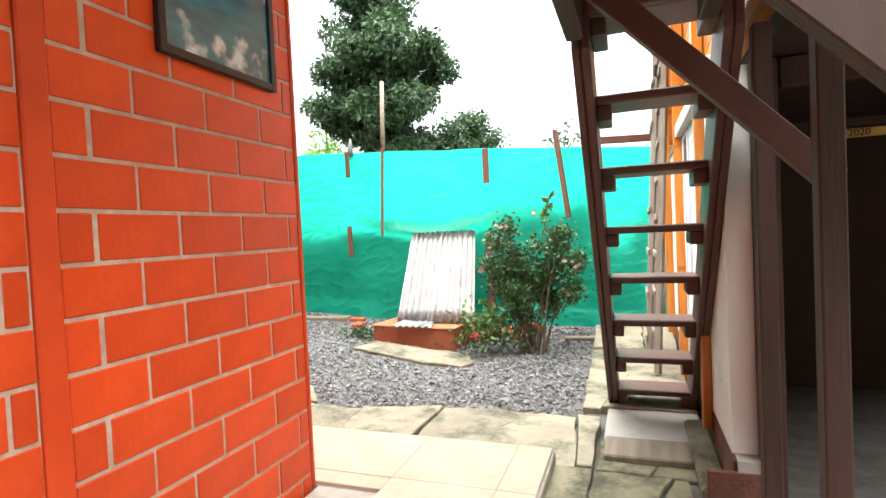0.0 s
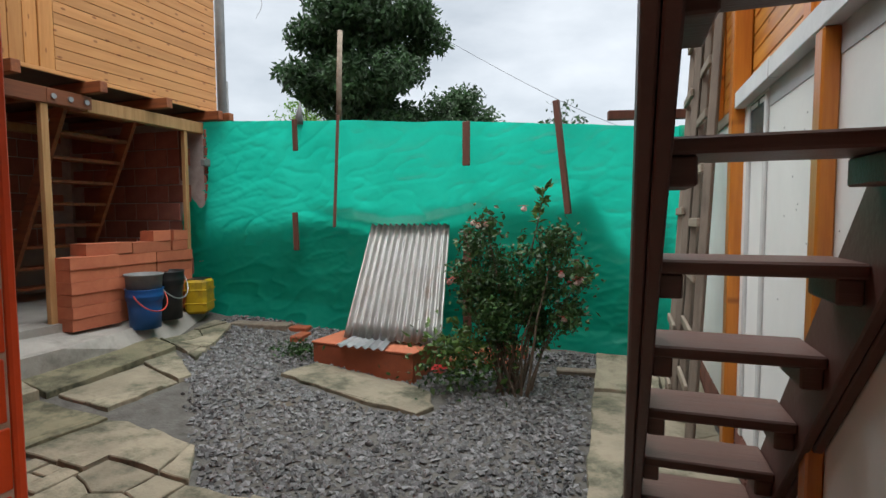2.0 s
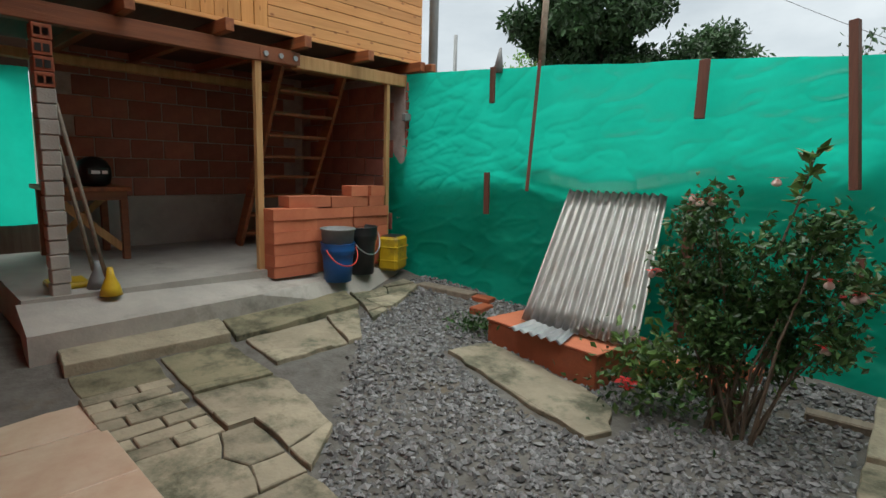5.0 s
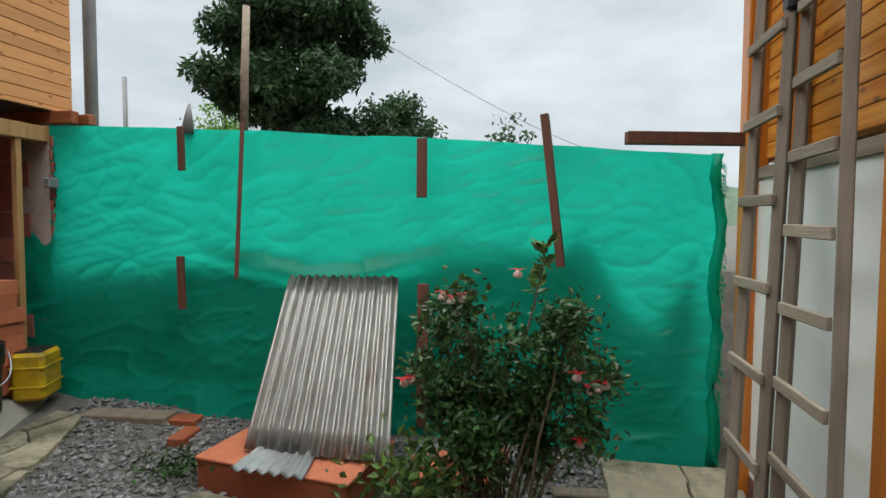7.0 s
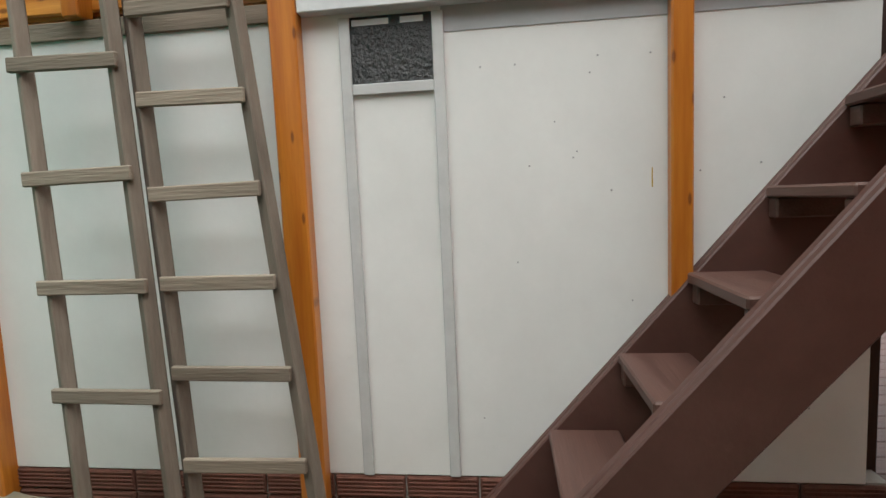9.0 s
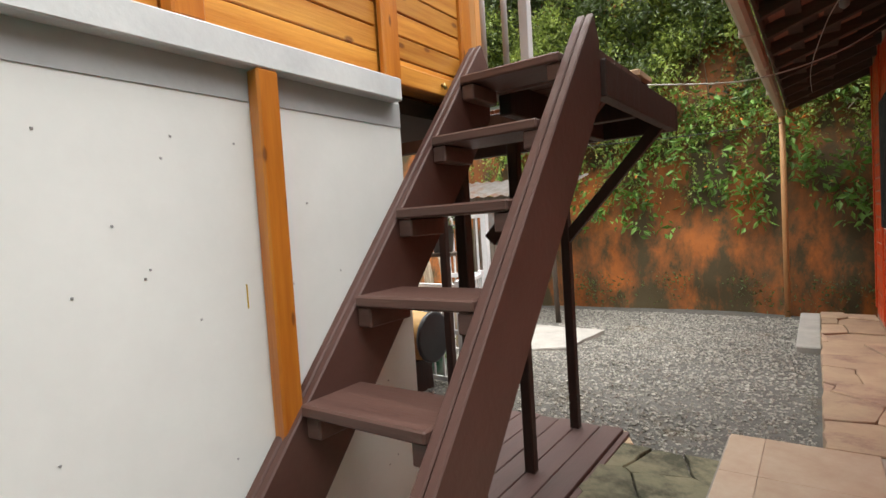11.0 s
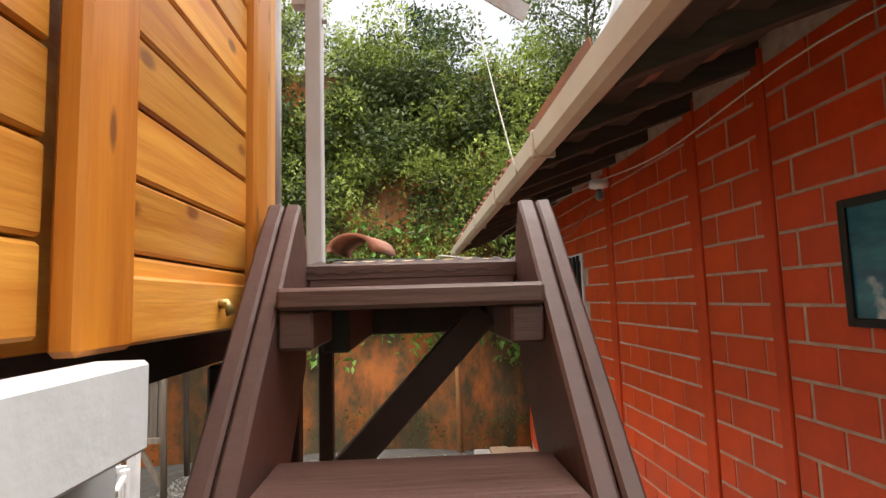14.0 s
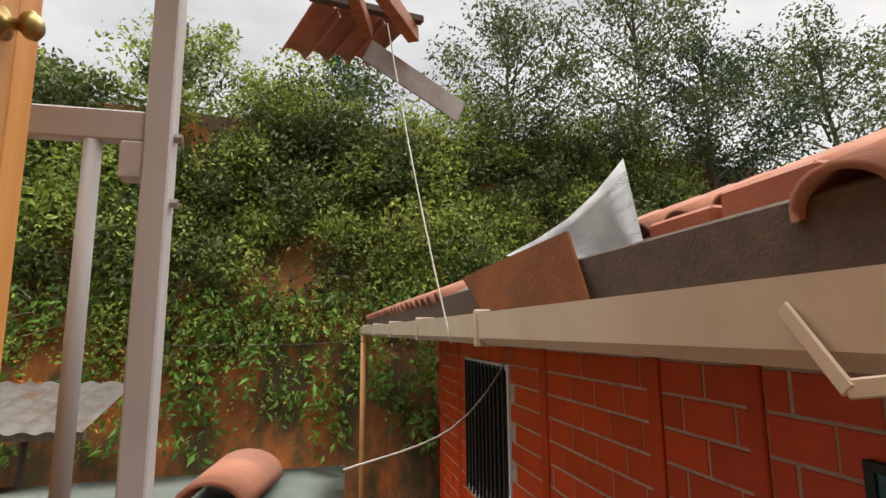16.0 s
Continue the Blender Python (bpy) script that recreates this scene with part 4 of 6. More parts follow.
bent_sheet("bent_zinc_sheet", [(0.87, -1.30, 2.862), (0.86, -0.757, 2.74), (0.84, -0.494, 2.745), (0.84, -0.561, 2.99)], -0.05, "bent grey zinc sheet thrown on the roof", M_ZINCEDGE)
bent_sheet("zinc_flashing", [(0.90, -2.5, 2.68), (0.88, -1.75, 2.70), (0.72, -1.85, 2.84), (0.74, -2.4, 2.84)], 0.03, "short grey zinc flashing on the eave", M_OLDZINC)
for k, (y, z) in enumerate(((-0.52, 2.80), (-0.28, 2.82))):
    solo("loose_brick", boxed((0.62, y - 0.11, z - 0.04), (0.74, y + 0.11, z + 0.05), 0.008), M_CLAYBOX, "mossy loose clay brick lying on the roof edge", "brick", "bricks on the roof")

# ---- the timber house ----
WX = 1.83
solo("wall_white", boxed((WX, 0.50, 0.13), (WX + 0.1, 3.78, 1.81), 0), M_WHITE, "smooth white-painted board wall", "wall", kind="structure")
solo("wall_white_end", boxed((WX + 0.1, 0.505, 0.13), (1.95, 0.58, 1.81), 0), M_WHITE, "white-painted end of the board wall", "wall", kind="structure")
foot = tagged(part("wall_foot", boxed((WX + 0.01, 0.42, -0.2), (WX + 0.1, 3.78, 0.129), 0), M_CEMENT, None), "dark clay-brick footing under the white wall", "wall", kind="structure")
foot_bm = boxed((0, 0.004, 0.003), (0.016, 0.272, 0.088), 0.004)
for q in range(5):
    box(foot_bm, (-0.004, 0.012, 0.010 + q * 0.016), (0.002, 0.264, 0.018 + q * 0.016), 0.002)
foot_mesh = mesh_of("brick", foot_bm, M_FOOTBRICK)
for c in range(3):
    for k in range(12):
        ob = part("brick", foot_mesh, M_FOOTBRICK, foot)
        ob.matrix_basis = Matrix.Translation((WX - 0.005 + 0.002 * (k % 3), 0.43 + k * 0.275, -0.145 + c * 0.09))
band = solo("grey_band", boxed((WX - 0.003, 0.50, 1.715), (WX, 1.88, 1.80), 0), M_GREYBAND, "grey primer band along the top of the white wall", "trim", kind="structure")
solo("white_fascia", boxed((WX - 0.05, 0.535, 1.80), (WX, 1.695, 1.88), 0.004), M_FASCIA, "white-painted timber ledge over the white wall", "trim", kind="structure")
solo("white_fascia", boxed((WX - 0.05, 1.70, 1.80), (WX, 2.37, 1.885), 0.004), M_FASCIA, "white-painted timber ledge over the white wall", "trim", kind="structure")
solo("low_rail", boxed((WX - 0.012, 2.48, 1.79), (WX + 0.025, 3.70, 1.855), 0.003), M_GREYRUNG, "bare timber rail above the white wall", "trim", kind="structure")

panel = thing("wall_panel", WX, 2.07, 0.1, "narrow white panel door with grey strips and a dark glass light", "door", kind="structure")
part("strip", boxed((WX - 0.014, 1.872, 0.13), (WX, 1.911, 1.785), 0.003), M_STRIP, panel)
part("strip", boxed((WX - 0.014, 2.198, 0.13), (WX, 2.237, 1.785), 0.003), M_STRIP, panel)
part("crosspiece", boxed((WX - 0.013, 1.911, 1.52), (WX, 2.198, 1.558), 0.003), M_STRIP, panel)
part("pane", boxed((WX - 0.006, 1.911, 1.558), (WX + 0.001, 2.198, 1.785), 0), M_GLASS, panel, "dark pebbled glass")
for a, b in ((1.94, 2.02), (2.06, 2.19)):
    part("tape", boxed((WX - 0.008, a, 1.755), (WX - 0.006, b, 1.775), 0), M_FASCIA, panel)


def post(name, x0, x1, y0, y1, z0, z1, mat, label):
    return solo(name, boxed((x0, y0, z0), (x1, y1, z1), 0.006), mat, label, "post", kind="structure")


post("pine_post", WX - 0.05, WX - 0.001, 1.072, 1.142, 0.02, 1.799, M_PINEPOST, "knotty varnished pine post on the white wall")
post("pine_post", WX - 0.06, WX + 0.028, 2.372, 2.47, -0.1, 3.9, M_PINEPOST, "knotty varnished pine post on the white wall")
post("pine_post", WX - 0.07, WX + 0.05, 3.70, 3.81, -0.1, 3.9, M_PINEPOST, "varnished pine corner post beside the fence")
post("pine_post", WX - 0.03, WX + 0.028, 1.26, 1.345, 1.886, 3.9, M_PINEPOST, "short varnished pine post on the plank wall")
post("pine_post", WX - 0.002, WX + 0.028, 0.470, 0.562, 1.885, 3.9, M_PINEPOST, "short varnished pine post on the plank wall")
post("pine_post", WX - 0.05, WX + 0.028, 3.18, 3.25, 1.856, 3.9, M_PINEPOST, "varnished pine post on the plank wall")
post("pine_post", WX + 0.012, WX + 0.08, -0.07, 0.012, 1.90, 3.9, M_PINEPOST, "varnished pine corner post above the landing")
post("pine_trim", WX + 0.02, WX + 0.08, -0.128, -0.072, 1.90, 3.9, M_PALEPINEV, "pale raw pine trim at the corner of the plank wall")
post("pine_trim", WX + 0.026, WX + 0.08, -0.185, -0.131, 1.90, 3.9, M_PALEPINEV, "pale raw pine trim at the corner of the plank wall")

upper = solo("wall_planks", boxed((WX + 0.055, -0.07, 1.888), (WX + 0.12, 3.78, 3.9), 0), M_PINE, "varnished pine plank wall of the upper floor", "wall", kind="structure")
plank_h = 0.088
for k in range(23):
    z = 1.90 + k * plank_h
    for a, b in ((0.013, 0.469), (0.563, 1.259), (1.346, 2.371), (2.471, 3.69)):
        cut = boxed((WX + 0.03, a, z + 0.0015), (WX + 0.055, b, z + plank_h - 0.0025), 0.004)
        part("plank", cut, M_PINE, upper)
part("sill_board", boxed((WX + 0.016, -0.15, 1.886), (WX + 0.054, 0.469, 1.962), 0.004), M_PINE, upper)
solo("wall_upper_end", boxed((WX + 0.122, -0.18, 1.90), (4.4, -0.09, 3.9), 0), M_PINE, "varnished pine end wall of the upper floor", "wall", kind="structure")
solo("wall_upper_back", boxed((4.4, -0.25, -0.3), (4.5, 3.78, 3.9), 0), M_PALEPINE, "timber rear wall of the house", "wall", kind="structure")
solo("wall_upper_side", boxed((WX + 0.122, 3.70, -0.3), (4.4, 3.78, 3.9), 0), M_PALEPINE, "timber side wall of the house", "wall", kind="structure")
# ceiling boards coloured dark in place of the room's shade
solo("ceiling_lower", boxed((WX + 0.122, -0.25, 1.81), (4.4, 3.69, 1.88), 0), M_INTERIOR, "boarded ceiling of the lower room, coloured dark for its shade", "ceiling", kind="structure")

# roof of the timber house with its loose corner over the landing
bm = bmesh.new()
prism(bm, [(1.62, -0.45), (4.9, -0.75), (4.9, 4.4), (1.5, 4.4)], 3.92, 3.97, lambda x, y: 0.12 * (x - 1.5))
solo("roof_b", bm, M_BOARDUNDER, "boarded roof over the timber house", "roof", kind="structure")
overhang = thing("roof_corner", 1.5, -1.0, 3.9, "broken eave corner of clay tiles and zinc over the landing", "roof")
part("rafter", sticked((2.0, -0.4, 4.0), (1.02, -2.42, 4.36), 0.07, 0.09), M_BEAMX, overhang)
part("rafter", sticked((1.75, -0.4, 4.0), (1.30, -2.35, 4.30), 0.06, 0.08), M_BEAMX, overhang)
part("batten", sticked((1.62, -2.16, 4.36), (0.98, -2.34, 4.41), 0.05, 0.04), M_RAFTER, overhang)
part("flashing", sticked((1.30, -2.38, 4.21), (0.695, -2.54, 3.945), 0.012, 0.15), M_OLDZINC, overhang, "bent zinc flashing")
for k in range(4):
    ob = part("roof_tile", barrel_mesh, M_ROOFTILE, overhang)
    ob.matrix_basis = Matrix.Translation((1.14 + 0.13 * k, -2.38 + 0.05 * k, 4.40 - 0.025 * k)) @ Matrix.Rotation(radians(-62), 4, "Z") @ Matrix.Rotation(radians(12), 4, "Y")

# room under the upper floor, its shade painted into the near-black boards
solo("room_back", boxed((1.95, 2.4, -0.2), (4.4, 2.46, 1.8), 0), M_INTERIOR, "back wall of the open room, its shade put into the board colour", "wall", kind="structure")
post("door_post", 1.93, 2.02, 0.40, 0.49, -0.1, 1.8, M_DARKPOST, "dark brown door post at the open room")
post("room_lintel", 2.03, 4.3, 0.42, 0.48, 1.68, 1.8, M_DARKPOST, "dark brown lintel over the open room")
sign = solo("sign", boxed((2.5, 1.28, 1.555), (2.72, 1.29, 1.60), 0.001), M_SIGN, "small yellow number sign in the dark room", "sign")
txt = bpy.data.curves.new("digits", "FONT")
txt.body, txt.size, txt.extrude = "2020", 0.05, 0.001
txt.materials.append(M_BLACK)
t_ob = new("digits_source", txt)
dg = bpy.context.evaluated_depsgraph_get()
t_me = bpy.data.meshes.new_from_object(t_ob.evaluated_get(dg))
bpy.data.objects.remove(t_ob)
digits = part("digits", t_me, M_BLACK, sign, "black digits 2020")
digits.matrix_basis = pose(2.53, 1.276, 1.562, 90, 0, 0)
solo("sign_rod", boxed((2.03, 1.3, 1.62), (3.6, 1.33, 1.66), 0.003), M_DARKPOST, "dark rail across the open room", "rail")

# ---- the deck and its posts ----
deck = thing("deck", 2.7, -0.4, -0.06, "dark brown plank deck under the landing", "deck", kind="structure")
for k in range(19):
    x = 1.64 + k * 0.145
    part("plank", boxed((x, -1.34 + 0.02 * (k % 2), -0.075), (x + 0.141, 0.41, -0.04), 0.004), M_DECK, deck)
part("edge_board", boxed((1.60, -1.34, -0.19), (1.638, 0.41, -0.06), 0.004), M_DECK, deck)
part("end_board", boxed((1.72, 0.412, -0.12), (1.95, 0.44, 0.08), 0.004), M_FOOTBRICK, deck, "reddish-brown end board")


def deck_post(x, y, top, w=0.058):
    p = thing("deck_post", x, y, -0.15, "dark brown square post carrying the landing", "post", "posts of the landing", "structure")
    part("shaft", boxed((x - w / 2, y - w / 2, -0.15), (x + w / 2, y + w / 2, top), 0.005), M_DARKPOST, p)
    part("foot_block", boxed((x - w * 0.6, y - w * 0.6, -0.2), (x + w * 0.6, y + w * 0.6, -0.035), 0.008), M_DARKPOST, p)
    return p


for x, y in ((1.885, 0.03), (1.905, -0.54), (1.92, -1.235), (2.90, -1.245), (2.78, 0.0)):
    deck_post(x, y, 1.82)

# ---- the landing ----
landing = thing("landing", 1.58, -0.4, 1.9, "brown timber landing at the head of the steep stair", "landing", kind="structure")
for k in range(6):
    part("board", boxed((1.27, -0.70 + k * 0.107, 1.97), (1.93, -0.70 + k * 0.107 + 0.103, 2.005), 0.004), M_STAIR, landing)
for k in range(-3, 9):
    part("outer_board", boxed((1.70 + k * 0.135, -1.36, 1.965), (1.70 + k * 0.135 + 0.13, -0.705, 1.997), 0.004), M_BEAM, landing)
part("front_beam", boxed((1.33, -0.10, 1.91), (1.76, -0.064, 1.999), 0.005), M_STAIR, landing)
part("back_beam", boxed((1.312, -0.74, 1.82), (2.9, -0.68, 1.968), 0.005), M_DARKPOST, landing)
part("side_beam", boxed((1.25, -1.36, 1.82), (1.31, -0.1, 1.969), 0.005), M_DARKPOST, landing)
part("side_beam", boxed((1.68, -1.36, 1.82), (1.74, -0.1, 1.964), 0.005), M_DARKPOST, landing)
part("end_beam", boxed((1.25, -1.41, 1.82), (2.9, -1.362, 1.964), 0.005), M_DARKPOST, landing)
part("brace", sticked((1.97, -0.36, 1.25), (1.36, -0.36, 1.89), 0.045, 0.075), M_STRING, landing)
part("brace", sticked((1.92, -1.235, 1.20), (1.31, -1.235, 1.85), 0.045, 0.065), M_DARKPOST, landing)
# ribbed mat
bm = bmesh.new()
nu, nv = 84, 10
g = []
for i in range(nu + 1):
    x = 1.30 + 0.53 * i / nu
    g.append([bm.verts.new((x, -0.98 + 0.92 * j / nv, 2.016 - (0.03 if j == nv else 0) + 0.003 * math.sin(i * 0.9) + 0.003 * noise.noise(Vector((x * 5, j * 0.6, 0))))) for j in range(nv + 1)])
for i in range(nu):
    for j in range(nv):
        bm.faces.new((g[i][j], g[i + 1][j], g[i + 1][j + 1], g[i][j + 1]))
bmesh.ops.solidify(bm, geom=bm.faces[:], thickness=0.008)
solo("floor_mat", bm, M_MAT, "ribbed grey-brown mat on the landing", "mat", smooth=True)
solo("loose_plank", boxed((1.285, -0.98, 2.03), (1.81, -0.735, 2.062), 0.004), M_PALEPLANK, "pale bare plank lying across the landing edge", "plank")

rail = thing("landing_railing", 1.86, -0.64, 1.95, "pale grey painted post and railing on the landing", "railing", kind="structure")
part("post", boxed((1.828, -0.69, 2.0), (1.880, -0.635, 3.9), 0.004), M_GREYPAINT, rail)
part("top_rail", boxed((1.881, -0.68, 2.985), (2.75, -0.645, 3.05), 0.004), M_GREYPAINT, rail)
part("bottom_rail", boxed((1.881, -0.68, 2.09), (2.75, -0.645, 2.14), 0.004), M_GREYPAINT, rail)
part("block", boxed((1.881, -0.685, 2.905), (1.925, -0.64, 2.984), 0.004), M_GREYPAINT, rail)
part("block", boxed((1.881, -0.685, 2.0), (1.925, -0.64, 2.089), 0.004), M_GREYPAINT, rail)
for k in range(6):
    x = 1.98 + k * 0.14
    part("baluster", tubed([(x, -0.662, 2.14), (x, -0.662, 2.985)], 0.018, 8), M_GREYPAINT, rail, smooth=True)
for z in (2.86, 3.0):
    part("bolt", tubed([(1.812, -0.66, z), (1.828, -0.66, z)], 0.01, 6), M_METAL, rail)
knob = thing("door_knob", 1.84, -0.10, 2.89, "aged brass round door knob on the pine corner", "door knob")
bm = bmesh.new()
lathe(bm, [(0.03, 0), (0.032, 0.006), (0.012, 0.012), (0.011, 0.03), (0.026, 0.042), (0.028, 0.055), (0.018, 0.066)], (0, 0, 0), 16)
bm.transform(Matrix.Translation((1.852, -0.10, 2.92)) @ Matrix.Rotation(radians(-90), 4, "Y") @ Matrix.Scale(0.55, 4))
part("knob", bm, M_BRASS, knob, smooth=True)

bm = bmesh.new()
prism(bm, [(1.5, -1.35), (1.72, -1.38), (1.80, -1.2), (1.78, -1.06), (1.62, -1.02), (1.48, -1.1)], 2.03, 2.045, lambda x, y: 0.025 * abs(math.sin(x * 9 + y * 5)))
solo("black_sheeting", bm, M_BLACKPL, "crumpled black plastic sheeting beside the landing", "plastic sheet")
bent_sheet("fibre_sheet", [(1.45, -1.08, 2.09), (2.5, -1.05, 2.10), (2.5, -1.45, 2.135), (1.42, -1.5, 2.125)], 0.006, "dull grey-green roofing sheet behind the landing", M_FIBRE)
ob = new("loose_roof_tile", barrel_mesh)
ob.matrix_world = Matrix.Translation((1.74, -1.42, 2.13)) @ Matrix.Rotation(radians(80), 4, "Z") @ Matrix.Diagonal((0.8, 1.3, 1.2, 1))
tagged(ob, "single clay roof tile lying behind the landing", "roof tile")
solo("tile_support", boxed((1.80, -1.34, 2.0), (2.15, -1.1, 2.088), 0.01), M_RUST, "rusty box under a loose roof tile", "box")

# ---- the stair ----
stair = thing("stair", 1.55, 1.0, -0.06, "steep dark brown open-tread timber stair beside the white wall", "stairs", kind="structure")


def stringer(x0, x1, name):
    """A wide board up the slope, its head cut to a blunt point."""
    bm = bmesh.new()
    side = [(1.90, -0.08), (1.62, -0.08), (-0.06, 1.80), (-0.07, 2.03), (-0.015, 2.125), (0.035, 2.075)]
    ends = [[bm.verts.new((x, y, z)) for y, z in side] for x in (x0, x1)]
    for k in range(len(side)):
        bm.faces.new((ends[0][k], ends[0][(k + 1) % len(side)], ends[1][(k + 1) % len(side)], ends[1][k]))
    bm.faces.new(ends[0][::-1])
    bm.faces.new(ends[1])
    bmesh.ops.recalc_face_normals(bm, faces=bm.faces[:])
    bmesh.ops.bevel(bm, geom=bm.edges[:], offset=0.005, segments=1, affect="EDGES")
    return part(name, bm, M_STRING, stair)


stringer(1.262, 1.292, "stringer")
stringer(1.295, 1.328, "stringer")
stringer(1.762, 1.792, "stringer")
stringer(1.795, 1.826, "stringer")
for k in range(8):
    z = 0.075 + 0.268 * k
    y = 1.107 - 0.852 * (z - 0.867)
    wob = 0.004 * math.sin(k * 2.7)
    part("tread", boxed((1.3285, y - 0.235, z - 0.036), (1.7615, y + wob, z), 0.006), M_STAIR, stair)
    for x0, x1 in ((1.329, 1.385), (1.705, 1.761)):
        part("cleat", boxed((x0, y - 0.21, z - 0.10), (x1, y - 0.012, z - 0.037), 0.005), M_STAIR, stair)
solo("foot_slab", boxed((1.26, 1.0, -0.13), (1.80, 1.78, -0.045), 0.012), M_CEMENT, "worn cement slab under the stair foot", "slab")
solo("foot_board", boxed((1.27, 0.74, -0.12), (1.70, 1.0, -0.03), 0.008), M_GREYRUNG, "weathered board at the stair foot", "board")
solo("wall_plinth", boxed((1.70, 0.445, -0.16), (1.828, 1.35, -0.02), 0.02), M_MOSSROCK, "rough mossy concrete plinth beside the stair", "plinth", kind="structure")

# ---- the tarpaulin fence ----
FENCE = [(-3.45, 3.93, 2.31), (-1.95, 3.98, 2.24), (-1.48, 3.98, 2.21), (-0.17, 4.16, 2.15), (0.77, 4.14, 2.07), (1.70, 3.98, 1.965)]


def fence_at(x):
    for (ax, ay, az), (bx, by, bz) in zip(FENCE, FENCE[1:]):
        if x <= bx:
            t = (x - ax) / (bx - ax)
            return ay + t * (by - ay), az + t * (bz - az)
    return FENCE[-1][1:]


fence = thing("fence", -0.9, 4.0, 0, "green plastic tarpaulin fence on rough wooden battens", "fence", kind="structure")
bm = bmesh.new()
nu, nv = 380, 140
g = []
for i in range(nu + 1):
    x = -3.45 + 5.17 * i / nu
    y, top = fence_at(x)
    bottom = ground_z(x, y) - 0.02
    col = []
    for j in range(nv + 1):
        v = j / nv
        z = bottom + (top - bottom) * v
        p = Vector((x, z, 0))
        ridge = 1 - abs(noise.noise(Vector((x * 1.4 + z * 0.9, z * 8.0 - x * 2.4, 21))))
        tuck = 1 - abs(noise.noise(Vector((x * 3.4 - z * 1.2, z * 13.0 + x * 4.0, 31))))
        calm = clamp(noise.noise(Vector((x * 0.9, z * 1.1, 12))) * 1.6 + 0.55 - 0.5 * clamp(z - 1.35, 0, 0.6), 0, 1)
        sag = 0.05 * noise.noise(Vector((x * 0.8, z * 0.9, 3))) + 0.022 * noise.noise(Vector((x * 2.6 + z * 0.7, z * 1.3, 8)))
        crease = 0.006 * (1 - abs(noise.noise(Vector((x * 2.3 + z * 1.9, z * 5.6 - x * 1.9, 7))))) ** 8 + 0.002 * abs(noise.noise(Vector((x * 11 + z * 4, z * 16 - x * 6, 4)))) + 0.003 * abs(noise.noise(Vector((x * 5 - z * 3, z * 6 + x * 2, 9))))
        fold = 0.075 * math.exp(-((z - 1.27 + 0.12 * math.cos((x + 0.9) * 2.1)) / 0.07) ** 2) * clamp(1.2 - abs(x + 0.95), 0, 1)
        foot = 0.10 * clamp(1 - v * 9, 0, 1) * (0.6 + 0.4 * noise.noise(Vector((x * 3, 1, 1))))
        col.append(bm.verts.new((x, y + sag - crease * 2 - calm * (0.010 * ridge ** 9 + 0.005 * tuck ** 8) - fold - foot + 0.03, z + 0.012 * noise.noise(Vector((x * 2, 0, 5))) * v)))
    g.append(col)
for i in range(nu):
    for j in range(nv):
        bm.faces.new((g[i][j], g[i + 1][j], g[i + 1][j + 1], g[i][j + 1]))
part("tarpaulin", bm, M_TARP, fence, "", True)
# low wall close behind the sheet, whose shade shows through it
bm = bmesh.new()
low = []
for x, z in ((-3.45, 1.22), (-2.6, 1.24), (-1.95, 1.25), (-1.4, 1.36), (-0.85, 1.22), (-0.17, 1.42), (0.77, 1.40), (0.95, 1.56), (1.2, 1.05), (1.38, 0.9), (1.54, 1.2), (1.62, 1.45)):
    y = fence_at(x)[0] + 0.085
    low.append([bm.verts.new(p) for p in ((x, y, -0.1), (x, y + 0.1, -0.1), (x, y + 0.1, z), (x, y, z))])
for a, b in zip(low, low[1:]):
    for k in range(4):
        bm.faces.new((a[k], a[(k + 1) % 4], b[(k + 1) % 4], b[k]))
bm.faces.new(low[0][::-1])
bm.faces.new(low[-1])
solo("low_wall", bm, M_GREYWOOD, "low dark wall close behind the green tarpaulin", "wall", kind="structure")
# gathered edge beside the timber house
bm = bmesh.new()
rf = random.Random(5)
for k in range(150):
    z = 0.1 + 1.84 * rf.random()
    y = 3.95 + rf.uniform(-0.02, 0.05)
    tube(bm, [(1.70, y, z), (1.715 + rf.uniform(0, 0.03), y - 0.02, z - 0.02), (1.72 + rf.uniform(0, 0.03), y - 0.03, z - rf.uniform(0.03, 0.09))], 0.004, 4, 0.001)
part("frayed_edge", bm, M_TARP, fence)
bm = bmesh.new()
tube(bm, [(1.70 + 0.02 * math.sin(k * 1.3), 3.95 + 0.02 * math.cos(k), 0.05 + 1.92 * k / 14) for k in range(15)], 0.035, 8)
part("rolled_edge", bm, M_TARP, fence, "", True)
for (x, z0, z1, w, y) in ((-1.95, 0.90, 1.29, 0.055, 3.90), (-1.95, 1.92, 2.24, 0.05, 3.92), (-0.17, 1.72, 2.13, 0.07, 4.06), (-0.16, 0.1, 1.12, 0.08, 4.05),
                          (-3.36, 1.65, 2.28, 0.06, 3.86), (0.86, 0.62, 0.86, 0.05, 4.02)):
    part("batten", boxed((x - w / 2, y - 0.015, z0), (x + w / 2, y + 0.015, z1), 0.004, Matrix.Translation((x, y, z0)) @ Matrix.Rotation(radians(rf.uniform(-1.5, 1.5)), 4, "Y") @ Matrix.Translation((-x, -y, -z0))), M_FENCEPOST, fence)
part("batten", sticked((-1.485, 3.87, 1.14), (-1.44, 3.90, 2.24), 0.04, 0.03), M_FENCEPOST, fence)
part("pole", tubed([(-1.44, 3.92, 2.2), (-1.43, 3.92, 2.6), (-1.41, 3.92, 3.06)], 0.03, 8, 0.025), M_GREYRUNG, fence, "pale bare pole standing above the fence", True)
